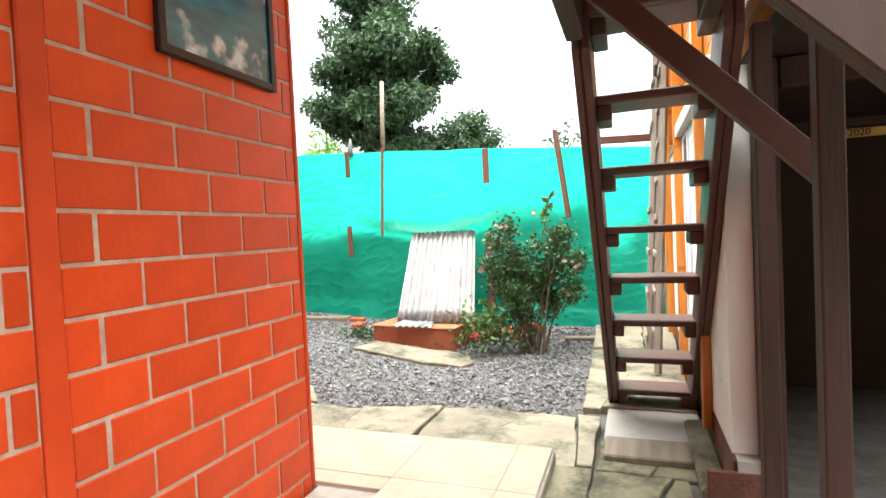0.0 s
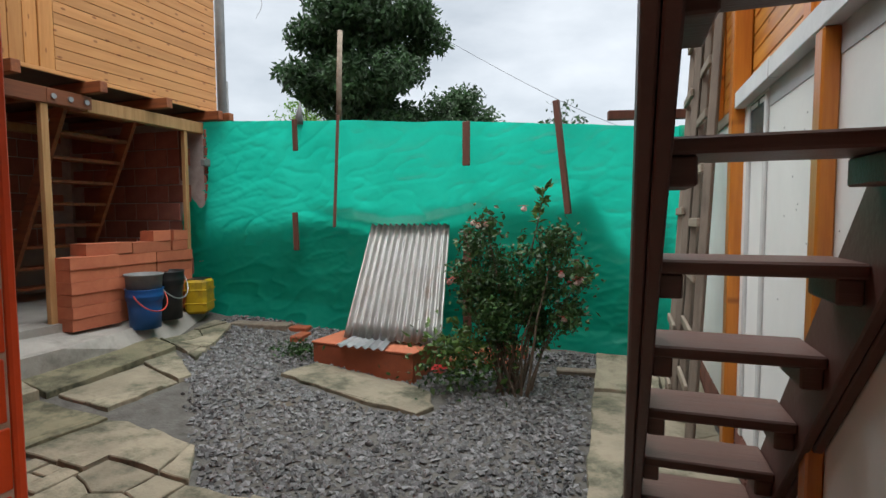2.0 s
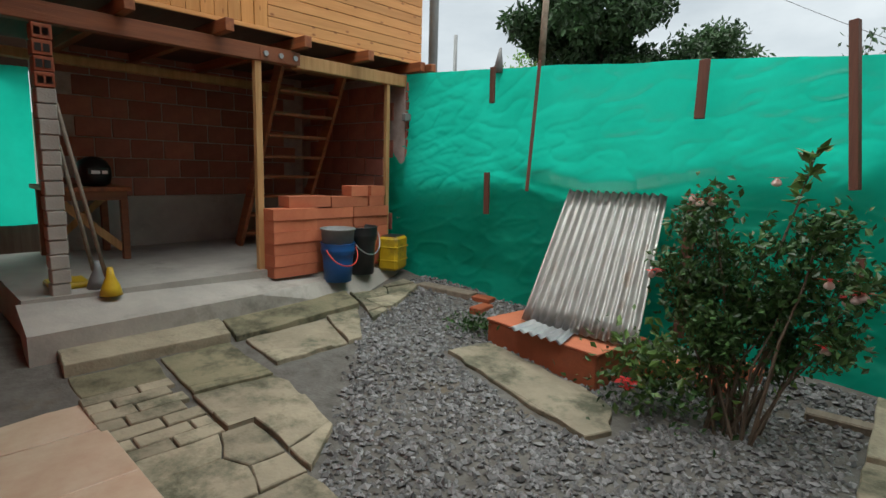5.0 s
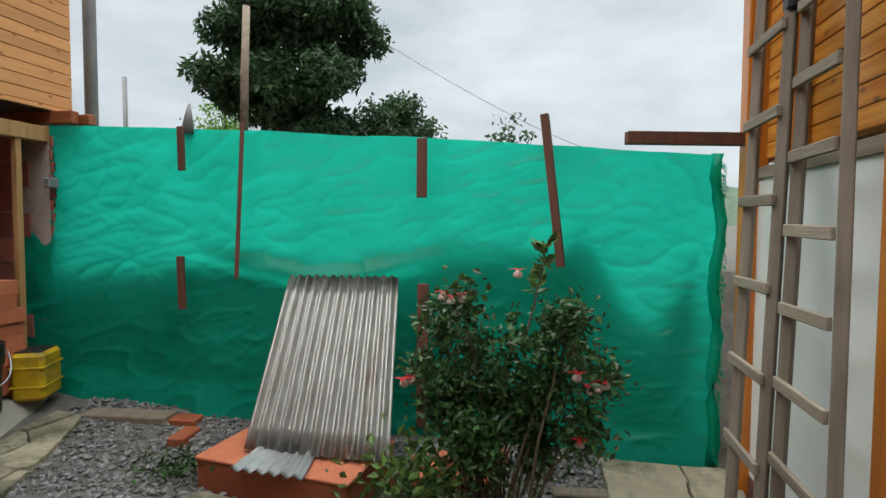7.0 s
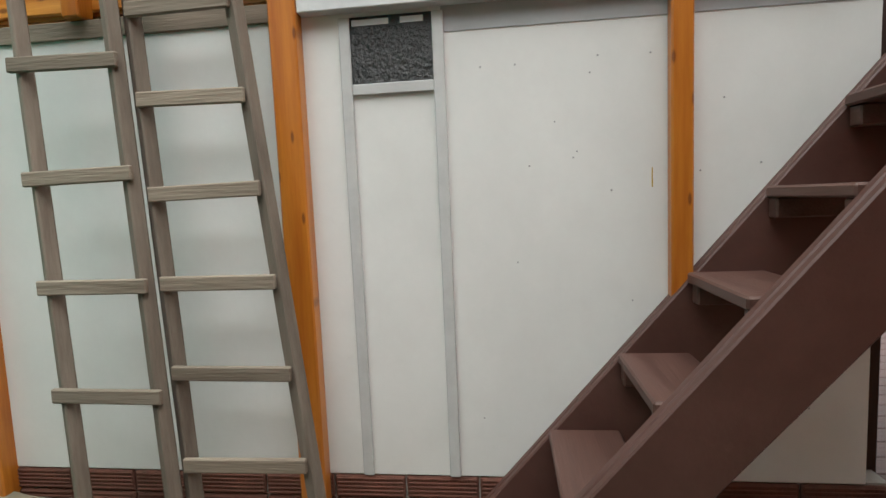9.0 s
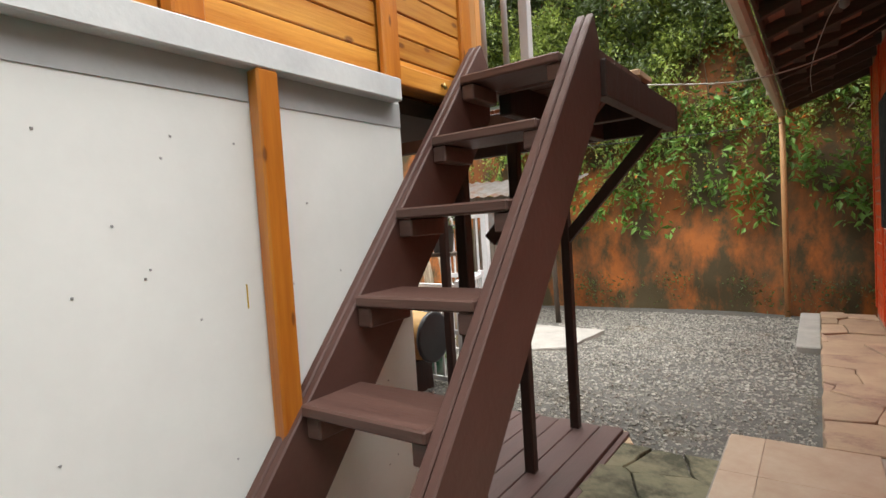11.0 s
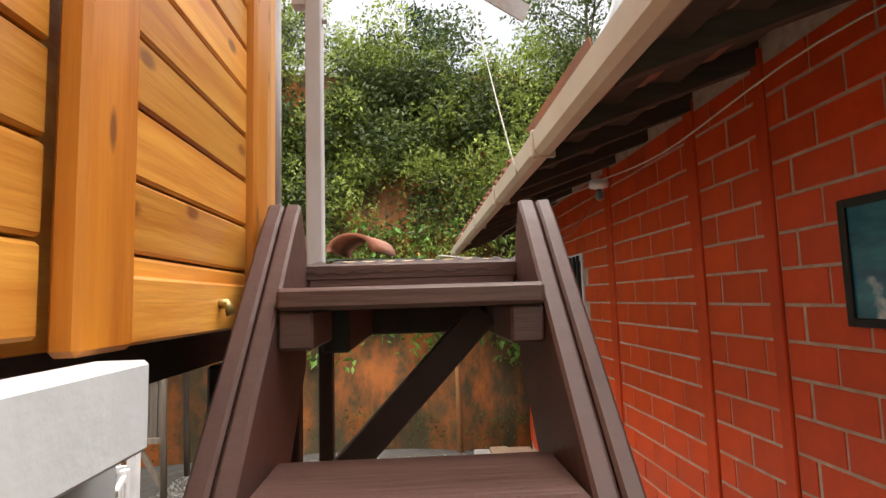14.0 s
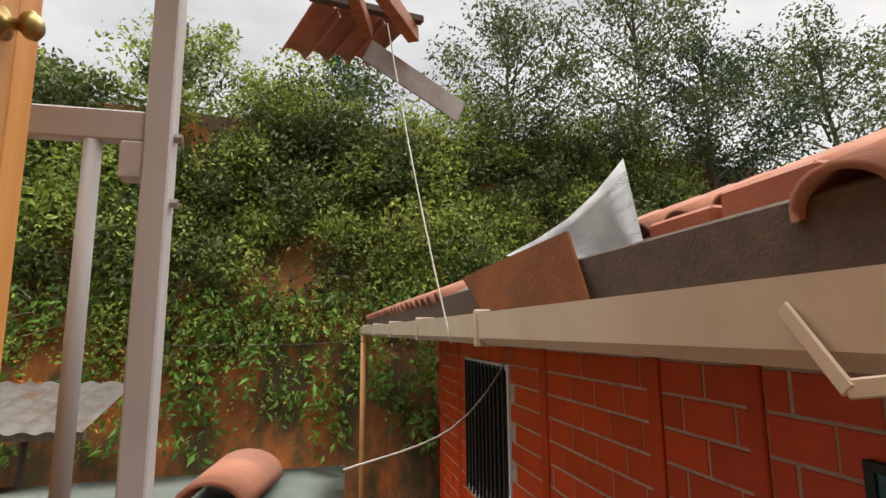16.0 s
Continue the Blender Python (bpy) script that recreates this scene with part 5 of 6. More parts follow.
part("batten", sticked((0.78, 4.02, 1.26), (0.66, 4.05, 2.26), 0.055, 0.05), M_FENCEPOST, fence)
bm = bmesh.new()
tube(bm, [(-1.95, 3.99, 2.2), (-1.94, 3.99, 2.32), (-1.93, 3.99, 2.42)], 0.05, 8, 0.008)
solo("plastic_bag", bm, M_GREYPL, "grey plastic bag tied over a fence post", "bag", smooth=True)
solo("fence_beam", sticked((1.115, 3.585, 2.02), (1.77, 3.75, 2.02), 0.06, 0.07), M_FENCEPOST, "dark beam end reaching from the corner post", "beam")
for x0, y0, x1, y1, m_, lb in ((-2.6, 3.62, -1.95, 3.78, M_GREYRUNG, "weathered board along the fence foot"), (-1.95, 3.72, -1.75, 3.85, M_CLAYBOX, "broken clay brick at the fence foot"),
                              (-1.78, 3.5, -1.66, 3.72, M_CLAYBOX, "broken clay brick at the fence foot"), (0.75, 3.5, 1.25, 3.6, M_GREYRUNG, "thin board lying by the fence"),
                              (1.3, 3.72, 1.6, 3.85, M_FLAG, "flat stone at the fence foot"), (-1.35, 3.6, -1.2, 3.75, M_CLAYBOX, "broken clay brick at the fence foot")):
    z = ground_z((x0 + x1) / 2, (y0 + y1) / 2)
    solo("rubble_piece", boxed((x0, y0, z - 0.02), (x1, y1, z + 0.045), 0.008, Matrix.Translation((x0, y0, z)) @ Matrix.Rotation(radians(6), 4, "Z") @ Matrix.Translation((-x0, -y0, -z))), m_, lb, "rubble")


# ---- zinc sheet, clay box ----
def corrugated(corners, waves, depth, name, mat, label):
    """A wavy sheet: bottom left, bottom right, top right, top left."""
    bl, br, tr, tl = [Vector(p) for p in corners]
    nrm = (br - bl).cross(tl - bl).normalized()
    bm = bmesh.new()
    n = waves * 8
    g = []
    for i in range(n + 1):
        u = i / n
        a, b = bl.lerp(br, u), tl.lerp(tr, u)
        col = []
        for j in range(9):
            v = j / 8
            rag = 0.006 * noise.noise(Vector((u * 30, v * 3, 2))) if j in (0, 8) else 0
            col.append(bm.verts.new(a.lerp(b, v + rag) + nrm * (depth * math.sin(u * waves * 6.2832) + 0.006 * noise.noise(Vector((u * 3, v * 3, 1))))))
        g.append(col)
    for i in range(n):
        for j in range(8):
            bm.faces.new((g[i][j], g[i + 1][j], g[i + 1][j + 1], g[i][j + 1]))
    bmesh.ops.solidify(bm, geom=bm.faces[:], thickness=0.0015)
    return solo(name, bm, mat, label, "metal sheet", smooth=True)


corrugated([(-1.07, 3.28, 0.185), (-0.16, 3.28, 0.19), (-0.32, 4.01, 1.17), (-1.10, 3.93, 1.165)], 13, 0.021, "zinc_sheet", M_ZINC, "leaning corrugated zinc roofing sheet with rust streaks")
corrugated([(-1.02, 3.05, 0.178), (-0.56, 3.03, 0.178), (-0.62, 3.36, 0.20), (-0.98, 3.36, 0.20)], 6, 0.012, "zinc_offcut", M_ZINCEDGE, "short bright corrugated zinc offcut on the clay box")
cbox = thing("planter_box", -0.82, 3.3, -0.1, "low box of reddish clay slabs under the zinc sheet", "box")
turn = Matrix.Translation((-1.315, 3.185, 0)) @ Matrix.Rotation(math.atan2(-0.128, 0.994), 4, "Z")
part("front_slab", boxed((0, 0, -0.15), (1.0, 0.04, 0.145), 0.006, turn), M_CLAYBOX, cbox)
part("side_slab", boxed((0.96, 0.041, -0.15), (1.0, 0.6, 0.145), 0.006, turn), M_CLAYBOX, cbox)
part("side_slab", boxed((0, 0.041, -0.15), (0.04, 0.6, 0.145), 0.006, turn), M_CLAYBOX, cbox)
part("back_slab", boxed((0.041, 0.56, -0.15), (0.959, 0.6, 0.145), 0.006, turn), M_CLAYBOX, cbox)
part("top_slab", boxed((-0.01, -0.01, 0.146), (0.45, 0.6, 0.165), 0.005, turn), M_CLAY, cbox)
part("top_slab", boxed((0.453, -0.01, 0.146), (1.01, 0.6, 0.164), 0.005, turn), M_CLAY, cbox)
for k, (x, y, a) in enumerate(((-0.12, 3.5, 20), (-0.02, 3.62, -35), (0.1, 3.75, 10), (0.35, 3.8, 5), (0.25, 3.55, -15))):
    z = ground_z(x, y)
    solo("broken_brick", boxed((-0.11, -0.05, 0), (0.11, 0.05, 0.09 + 0.03 * (k % 2)), 0.008, pose(x, y, z - 0.01, 0, 6, a)), M_CLAY, "broken orange clay brick lying behind the fuchsia", "brick", "broken bricks by the fence")


# ---- fuchsia bush ----
def bush():
    rt, rng = random.Random(12), np.random.default_rng(12)
    b = thing("fuchsia_bush", 0.62, 3.15, -0.1, "leggy fuchsia bush with dark leaves and red-white flowers", "bush")
    tips, root_z = [], ground_z(0.62, 3.15) - 0.02
    for k in range(26):
        a, lean = rt.uniform(0, 6.28), rt.uniform(0.04, 0.36)
        p = Vector((0.47 + rt.uniform(-0.13, 0.13), 3.10 + rt.uniform(-0.1, 0.1), root_z))
        h = rt.uniform(0.78, 1.24) * (0.75 + 0.25 * math.cos(a * 2 + 0.6))
        end = p + Vector((math.cos(a) * lean, math.sin(a) * lean * 0.7, h))
        mid = p.lerp(end, 0.5) + Vector((rt.uniform(-0.05, 0.05), rt.uniform(-0.05, 0.05), 0.02))
        bm = bmesh.new()
        tube(bm, [p, p.lerp(mid, 0.5), mid, mid.lerp(end, 0.5) + Vector((rt.uniform(-.03, .03), 0, 0)), end], rt.uniform(0.006, 0.013), 5, 0.003)
        part("stem", bm, M_BARK, b)
        tips.append((mid, end))
    for end in (Vector((0.98, 3.02, 0.84)), Vector((0.12, 2.97, 0.84)), Vector((0.9, 3.0, 0.55)), Vector((0.30, 2.95, 1.2)), Vector((0.16, 3.05, 1.05)), Vector((0.85, 3.1, 1.08))):
        p = Vector((0.5 + rt.uniform(-0.1, 0.1), 3.12, root_z))
        mid = p.lerp(end, 0.55) + Vector((0, 0, 0.12))
        part("stem", tubed([p, p.lerp(mid, 0.5), mid, end], 0.009, 5, 0.003), M_BARK, b)
        tips.append((mid, end))
    shoot = [(0.58, 3.12, 0.9), (0.65, 3.12, 1.2), (0.70, 3.12, 1.46)]
    part("stem", tubed(shoot, 0.008, 5, 0.003), M_BARK, b)
    pts = []
    for mid, end in tips:
        for q, c, s in ((end, 135, 0.052), (mid.lerp(end, 0.8), 85, 0.055), (mid.lerp(end, 0.5), 20, 0.055), (mid, 4, 0.05)):
            pts.append(rng.normal(size=(c, 3)) * s + np.array(q))
    pts.append(rng.normal(size=(260, 3)) * np.array([0.15, 0.1, 0.08]) + np.array((0.12, 3.05, 0.2)))
    pts.append(rng.normal(size=(260, 3)) * np.array([0.2, 0.12, 0.06]) + np.array((0.1, 2.95, 0.05)))
    part("leaves", leaves_mesh("leaves", np.concatenate(pts), 0.046, M_LEAFDARK, rng, 0.2, 0.55), M_LEAFDARK, b)
    top = [np.array(shoot[1]) + (np.array(shoot[2]) - np.array(shoot[1])) * k / 14 for k in range(15)]
    part("shoot_leaves", leaves_mesh("shoot_leaves", np.repeat(np.array(top), 3, 0), 0.085, M_LEAFMID, rng, -0.5, 0.42), M_LEAFMID, b, "young green shoot leaves")
    low = [rng.normal(size=(420, 3)) * np.array([0.16, 0.14, 0.1]) + np.array((0.05, 3.1, 0.22))]
    part("low_leaves", leaves_mesh("low_leaves", low[0], 0.07, M_LEAFMID, rng, 0.2, 0.55), M_LEAFMID, b, "bright green leaves at the foot")
    for k, (x, y, z) in enumerate(((0.08, 2.95, 0.78), (0.12, 2.96, 0.79), (1.0, 3.0, 0.80), (1.03, 2.98, 0.82), (0.97, 3.02, 0.78), (0.32, 2.9, 1.20), (0.37, 2.92, 1.21), (0.28, 2.9, 1.22),
                                  (0.9, 2.95, 0.86), (0.0, 2.85, 0.12), (0.04, 2.84, 0.10), (0.07, 2.86, 0.13), (0.03, 2.83, 0.15), (0.62, 3.05, 1.32), (0.92, 2.97, 0.54))):
        x -= 0.06
        bm = bmesh.new()
        for q in range(4):
            a = q * 1.571 + k
            d = Vector((math.cos(a), math.sin(a), 0.15))
            s = Vector((-math.sin(a), math.cos(a), 0))
            p = Vector((x, y, z))
            v = [bm.verts.new(c) for c in (p, p + d * 0.024 + s * 0.015, p + d * 0.052 + Vector((0, 0, -0.004)), p + d * 0.024 - s * 0.015)]
            bm.faces.new(v)
        fl = part("flower", bm, M_PETALRED, b, "red fuchsia sepals")
        if not 9 <= k <= 12:
            bm = bmesh.new()
            lathe(bm, [(0.006, 0), (0.02, -0.012), (0.024, -0.026), (0.016, -0.036), (0.004, -0.04)], (x, y, z - 0.002), 8)
            part("petals", bm, M_PETALWHITE, fl, "white inner petals", True)
    return b


bush()
weed = thing("weed", -1.55, 3.1, 0, "small dark weed growing in the gravel", "plant")
rng = np.random.default_rng(77)
part("leaves", leaves_mesh("weed_leaves", rng.normal(size=(260, 3)) * np.array([0.13, 0.1, 0.035]) + np.array((-1.5, 3.25, 0.05)), 0.05, M_LEAFDARK, rng, -0.2), M_LEAFDARK, weed)
bm = bmesh.new()
for k in range(6):
    tube(bm, [(-1.5, 3.25, -0.03), (-1.5 + 0.1 * math.cos(k), 3.25 + 0.08 * math.sin(k), 0.06)], 0.004, 5, 0.002)
part("stems", bm, M_BARK, weed)


# ---- ladders against the white wall ----
def ladder(ft, w_bot, top, w_top, count, first, step, label, rail_w=0.045, over=0.0, gap=0.0):
    """Two rails from the foot to the head and nailed rungs; ft and top are the middle points."""
    l = thing("ladder", ft[0], ft[1], ft[2], label, "ladder", "ladders on the white wall")
    f, t = Vector(ft), Vector(top)
    for s in (-1, 1):
        a, b = f + Vector((0, s * w_bot / 2, 0)), t + Vector((0, s * w_top / 2, 0))
        part("rail", sticked(a, b, rail_w, 0.05, 0.005), M_GREYWOOD, l)
    n = (t - f).normalized()
    for k in range(count):
        u = (first + k * step) / (t - f).length
        c = f.lerp(t, u) + Vector((-0.035, 0, 0))
        w = (w_bot + (w_top - w_bot) * u) / 2 + over
        part("rung", sticked(c + Vector((0, -w, 0.008 * math.sin(k * 3.1))), c + Vector((0, w, -0.006 * math.cos(k * 2.3))), 0.02, 0.05, 0.004), M_GREYRUNG, l)
    return l


tall = ladder((1.56, 2.99, -0.02), 0.34, (1.735, 3.24, 3.1), 0.34, 9, 0.18, 0.374, "tall weathered grey wooden ladder leaning on the wall", over=0.03)
ladder((1.60, 2.545, -0.02), 0.45, (1.755, 2.82, 2.62), 0.33, 8, 0.31, 0.309, "weathered wooden ladder with nailed rungs against the wall")
part("wrap", boxed((1.67, 2.97, 2.44), (1.76, 3.05, 2.55), 0.015), M_BLACKPL, tall, "black plastic wrap")

# small marks on the white wall
for y, z, h in ((1.19, 1.16, 0.065), (0.86, 0.9, 0.12), (0.84, 1.05, 0.03)):
    part("drip", boxed((WX - 0.0015, y - 0.0018, z), (WX, y + 0.0018, z + h), 0), M_YELLOW if y > 1 else M_GREYBAND, band, "yellow varnish drip" if y > 1 else "grey drip")
for k in range(26):
    y, z = 0.55 + 1.3 * rf.random(), 0.25 + 1.4 * rf.random()
    part("nail", boxed((WX - 0.002, y - 0.003, z - 0.003), (WX, y + 0.003, z + 0.003), 0.001), M_METAL, band)


# ---- the open shed ----
SX, SF = -3.2, 0.38
bm = bmesh.new()
prism(bm, [(-5.3, 0.55), (-3.12, 0.55), (-3.12, 4.05), (-5.3, 4.05)], -0.1, SF)
solo("shed_floor", bm, M_CEMENT, "smooth grey cement floor of the open shed", "floor", kind="structure")
bm = bmesh.new()
prism(bm, [(-3.118, 0.52), (-2.66, 0.50), (-2.72, 2.0), (-2.78, 3.3), (-3.118, 3.9)], -0.1, 0.0, lambda x, y: 0.36 + (x + 3.12) * -0.22 - max(0, y - 2.0) * 0.05)
for v in bm.verts:
    if v.co.z < 0.25:
        v.co.z = -0.05
solo("shed_apron", bm, M_CEMENT, "sloping cement apron before the shed floor", "floor", kind="structure")

back = tagged(part("wall_shed_back", boxed((-5.3, 1.06, -0.1), (-5.2, 4.05, 2.6), 0), M_DARKMORTAR, None), "unplastered clay-block back wall of the shed", "wall", kind="structure")
side = tagged(part("wall_shed_side", boxed((-5.2, 3.95, -0.1), (-3.16, 4.05, 2.3), 0), M_DARKMORTAR, None), "unplastered clay-block side wall of the shed", "wall", kind="structure")
solo("shed_plaster", boxed((-5.2, 1.06, 0.37), (-5.185, 3.94, 0.92), 0.004), M_CEMENT, "grey cement render along the foot of the shed wall", "wall", kind="structure")
block_mesh = mesh_of("block", boxed((0, 0.006, 0.006), (0.014, 0.324, 0.196), 0.005), M_DARKBRICK)
for c in range(8):
    for k in range(14):
        y = -0.45 + k * 0.33 + (0.165 if c % 2 else 0)
        if 1.06 < y and y + 0.33 < 3.95 and 0.9 + c * 0.2 < 2.45:
            ob = part("block", block_mesh, M_DARKBRICK, back)
            ob.matrix_basis = Matrix.Translation((-5.2, y, 0.92 + c * 0.202))
for c in range(9):
    for k in range(6):
        x = -5.15 + k * 0.33 + (0.165 if c % 2 else 0)
        if x + 0.33 < -3.2:
            ob = part("block", block_mesh, M_DARKBRICK, side)
            ob.matrix_basis = Matrix.Translation((x, 3.95, 0.40 + c * 0.202)) @ Matrix.Rotation(radians(-90), 4, "Z")
# toothed brick end of the side wall
edge_mesh = mesh_of("brick", boxed((0, 0.0, 0.004), (0.03, 0.1, 0.09), 0.004), M_DARKBRICK)
for c in range(18):
    ob = part("brick", edge_mesh, M_DARKBRICK, side)
    ob.matrix_basis = Matrix.Translation((-3.16 + 0.012 * (c % 2), 3.95, 0.42 + c * 0.1))
    # black plates on the brick ends stand in for shade inside the cells
    for q in range(3):
        part("cavity", boxed((-3.1285 + 0.012 * (c % 2), 3.957 + q * 0.031, 0.445 + c * 0.1), (-3.1265 + 0.012 * (c % 2), 3.977 + q * 0.031, 0.49 + c * 0.1), 0), M_BLACK, side)

pillar = thing("shed_pillar", -3.2, 0.78, 0.38, "pillar of stacked hollow clay bricks smeared with mortar", "pillar", kind="structure")
hollow = mesh_of("brick", boxed((-0.06, -0.055, 0.004), (0.06, 0.055, 0.098), 0.006), M_CEMENT)
bare = mesh_of("brick", boxed((-0.06, -0.055, 0.004), (0.06, 0.055, 0.098), 0.004), M_CLAYBOX)
for c in range(18):
    ob = part("brick", bare if c > 13 else hollow, M_CLAYBOX, pillar)
    ob.matrix_basis = Matrix.Translation((-3.2 + 0.004 * (c % 3), 0.78 + 0.004 * (c % 2), 0.36 + c * 0.1))
    if c > 13:
        # shaded hollows of the bare bricks drawn as flat black plates
        for q in range(2):
            part("cavity", boxed((-3.1405, 0.74 + q * 0.045, 0.385 + c * 0.1), (-3.132, 0.775 + q * 0.045, 0.435 + c * 0.1), 0), M_BLACK, pillar)

solo("shed_post", boxed((-3.22, 2.24, 0.37), (-3.165, 2.30, 2.17), 0.004), M_RAWPOST, "raw squared timber post at the shed front", "post", kind="structure")
solo("shed_post", boxed((-3.22, 3.70, 0.37), (-3.17, 3.745, 2.17), 0.004), M_RAWPOST, "raw squared timber post at the shed front", "post", kind="structure")
beam = thing("shed_beam", -3.2, 1.5, 2.17, "brown timber front beam bolted with a steel plate", "beam", kind="structure")
part("beam_length", boxed((-3.24, -1.0, 2.17), (-3.15, 2.62, 2.30), 0.006), M_BEAM, beam)
part("beam_length", boxed((-3.24, 2.625, 2.16), (-3.155, 4.1, 2.28), 0.006), M_RAWPOST, beam, "raw timber beam end")
part("plate", boxed((-3.149, 2.28, 2.18), (-3.144, 2.66, 2.29), 0.001), M_BEAM, beam)
for k in range(3):
    part("bolt", tubed([(-3.145, 2.33 + k * 0.14, 2.235), (-3.13, 2.33 + k * 0.14, 2.235)], 0.022, 10), M_METAL, beam)
for k in range(8):
    y = -0.85 + k * 0.685
    solo("joist", boxed((-5.2, y, 2.305), (-2.93, y + 0.07, 2.40), 0.005), M_BEAMX, "brown timber joist end under the upper box", "joist", "joists of the shed", "structure")
solo("joist", boxed((-5.2, 4.03, 2.305), (-2.86, 4.10, 2.385), 0.005), M_BEAMX, "brown timber joist end under the upper box", "joist", "joists of the shed", "structure")
solo("ceiling_shed", boxed((-5.3, -1.0, 2.402), (-3.12, 4.1, 2.44), 0), M_BOARDUNDER, "dark boarded ceiling of the shed", "ceiling", kind="structure")
solo("inner_beam", boxed((-4.6, -0.9, 2.12), (-4.5, 3.9, 2.2), 0.006), M_RAWPOST, "dusty inner timber beam under the shed ceiling", "beam", kind="structure")

cab = tagged(part("wall_shed_upper", boxed((-5.3, -1.0, 2.45), (-3.13, 4.12, 4.9), 0), M_PALEPINE, None), "pale pine-clad upper box over the shed", "wall", kind="structure")
for k in range(26):
    z = 2.44 + k * 0.092
    part("plank", boxed((-3.13, 2.34, z + 0.002), (-3.112, 4.13, z + 0.089), 0.003), M_PALEPINE, cab)
for k in range(29):
    y = 2.215 - (k + 1) * 0.108
    part("upright_plank", boxed((-3.13, y + 0.002, 2.44), (-3.114, y + 0.105, 4.85), 0.003), M_PALEPINEV, cab)
part("upright_plank", boxed((-3.13, 2.22, 2.43), (-3.108, 2.335, 4.85), 0.003), M_PALEPINEV, cab)
part("sill_trim", boxed((-3.13, -1.0, 2.405), (-3.106, 4.13, 2.438), 0.003), M_PALEPINE, cab)
bm = bmesh.new()
prism(bm, [(-5.7, -1.3), (-2.8, -1.3), (-2.8, 4.4), (-5.7, 4.4)], 4.9, 4.96, lambda x, y: 0.1 * (x + 2.8))
solo("roof_shed", bm, M_ZINC, "zinc roof over the pine box", "roof", kind="structure")
side_tarp = bmesh.new()
g = [[side_tarp.verts.new((-6.2 + 0.05 * math.sin(i * 1.3 + j * 0.4), -0.3 + i * 0.115, 0.56 + 1.7 * j / 10)) for j in range(11)] for i in range(14)]
for i in range(13):
    for j in range(10):
        side_tarp.faces.new((g[i][j], g[i + 1][j], g[i + 1][j + 1], g[i][j + 1]))
solo("tarp_screen", side_tarp, M_TARP, "green tarpaulin hung as a screen beside the shed", "tarpaulin", smooth=True)


# two added sheets: block the sky above the tarpaulin, darken the gap below
solo("screen_wall", boxed((-6.34, -0.45, 2.24), (-6.26, 1.45, 3.7), 0), M_INTERIOR, "added dark sheet shutting out the sky above the tarpaulin screen", "wall", kind="structure")
solo("screen_wall", boxed((-6.34, -0.45, -0.1), (-6.26, 1.45, 0.58), 0), M_GREYWOOD, "added low dark sheet standing in for shade under the tarpaulin screen", "wall", kind="structure")

# shed stair
sst = thing("shed_stair", -4.5, 3.2, SF, "narrow brown timber stair inside the shed", "stairs", kind="structure")
for y in (2.74, 3.47):
    part("stringer", sticked((-4.60, y, SF), (-3.58, y, 2.36), 0.04, 0.13), M_BEAMX, sst)
for k in range(9):
    f = (k + 0.6) / 9.2
    x, z = -4.60 + 1.02 * f, SF + 1.98 * f
    part("tread", boxed((x - 0.11, 2.762, z), (x + 0.08, 3.448, z + 0.032), 0.004), M_BEAMX, sst)

# table with a helmet
tab = thing("work_table", -4.75, 1.15, SF, "rough wooden work table with crossed bracing", "table")
part("tabletop", boxed((-5.1, 0.95, 1.02), (-4.35, 1.60, 1.06), 0.005), M_BEAMX, tab)
part("apron", boxed((-4.4, 1.0, 0.94), (-4.37, 1.56, 1.019), 0.003), M_BEAM, tab)
for x in (-5.05, -4.4):
    for y in (1.02, 1.54):
        part("leg", boxed((x - 0.03, y - 0.03, SF), (x + 0.03, y + 0.03, 1.019), 0.004), M_BEAM, tab)
part("brace", sticked((-4.42, 1.06, 0.92), (-4.42, 1.52, 0.48), 0.025, 0.07), M_RAWPOST, tab)
part("brace", sticked((-4.98, 1.52, 0.92), (-4.98, 1.06, 0.48), 0.02, 0.06), M_RAWPOST, tab)
hel = thing("helmet", -4.6, 1.36, 1.02, "black motorcycle helmet with white mark on the table", "helmet")
bm = bmesh.new()
lathe(bm, [(0.10, 0), (0.135, 0.03), (0.15, 0.1), (0.145, 0.17), (0.11, 0.23), (0.06, 0.262), (0.01, 0.272)], (-4.6, 1.36, 1.06), 20)
part("shell", bm, M_BLACK, hel, "", True)
part("visor", boxed((-4.47, 1.28, 1.17), (-4.452, 1.46, 1.23), 0.006), M_BLACKPL, hel)
part("mark", boxed((-4.452, 1.31, 1.175), (-4.449, 1.38, 1.205), 0), M_WHITEPAINT, hel, "white bar mark")
part("mark", boxed((-4.452, 1.395, 1.175), (-4.449, 1.44, 1.205), 0), M_WHITEPAINT, hel, "white bar mark")

# brooms
def broom(foot_at, head_at, label, mat):
    b = thing("broom", *foot_at, label, "broom", "brooms leaning at the pillar")
    f, h = Vector(foot_at), Vector(head_at)
    part("handle", tubed([f + (h - f) * 0.1, h], 0.014, 8), M_GREYRUNG, b, "", True)
    bm = bmesh.new()
    lathe(bm, [(0.075, 0), (0.06, 0.06), (0.03, 0.13), (0.018, 0.2)], foot_at, 12)
    part("bristles", bm, mat, b, "", True)
    return b


broom((-3.05, 1.05, 0.36), (-3.22, 0.845, 1.68), "broom with yellow bristles leaning on the pillar", M_YELLOW)
broom((-3.25, 1.02, 0.38), (-3.26, 0.85, 1.4), "mop with a dark head leaning on the pillar", M_GREYPL)
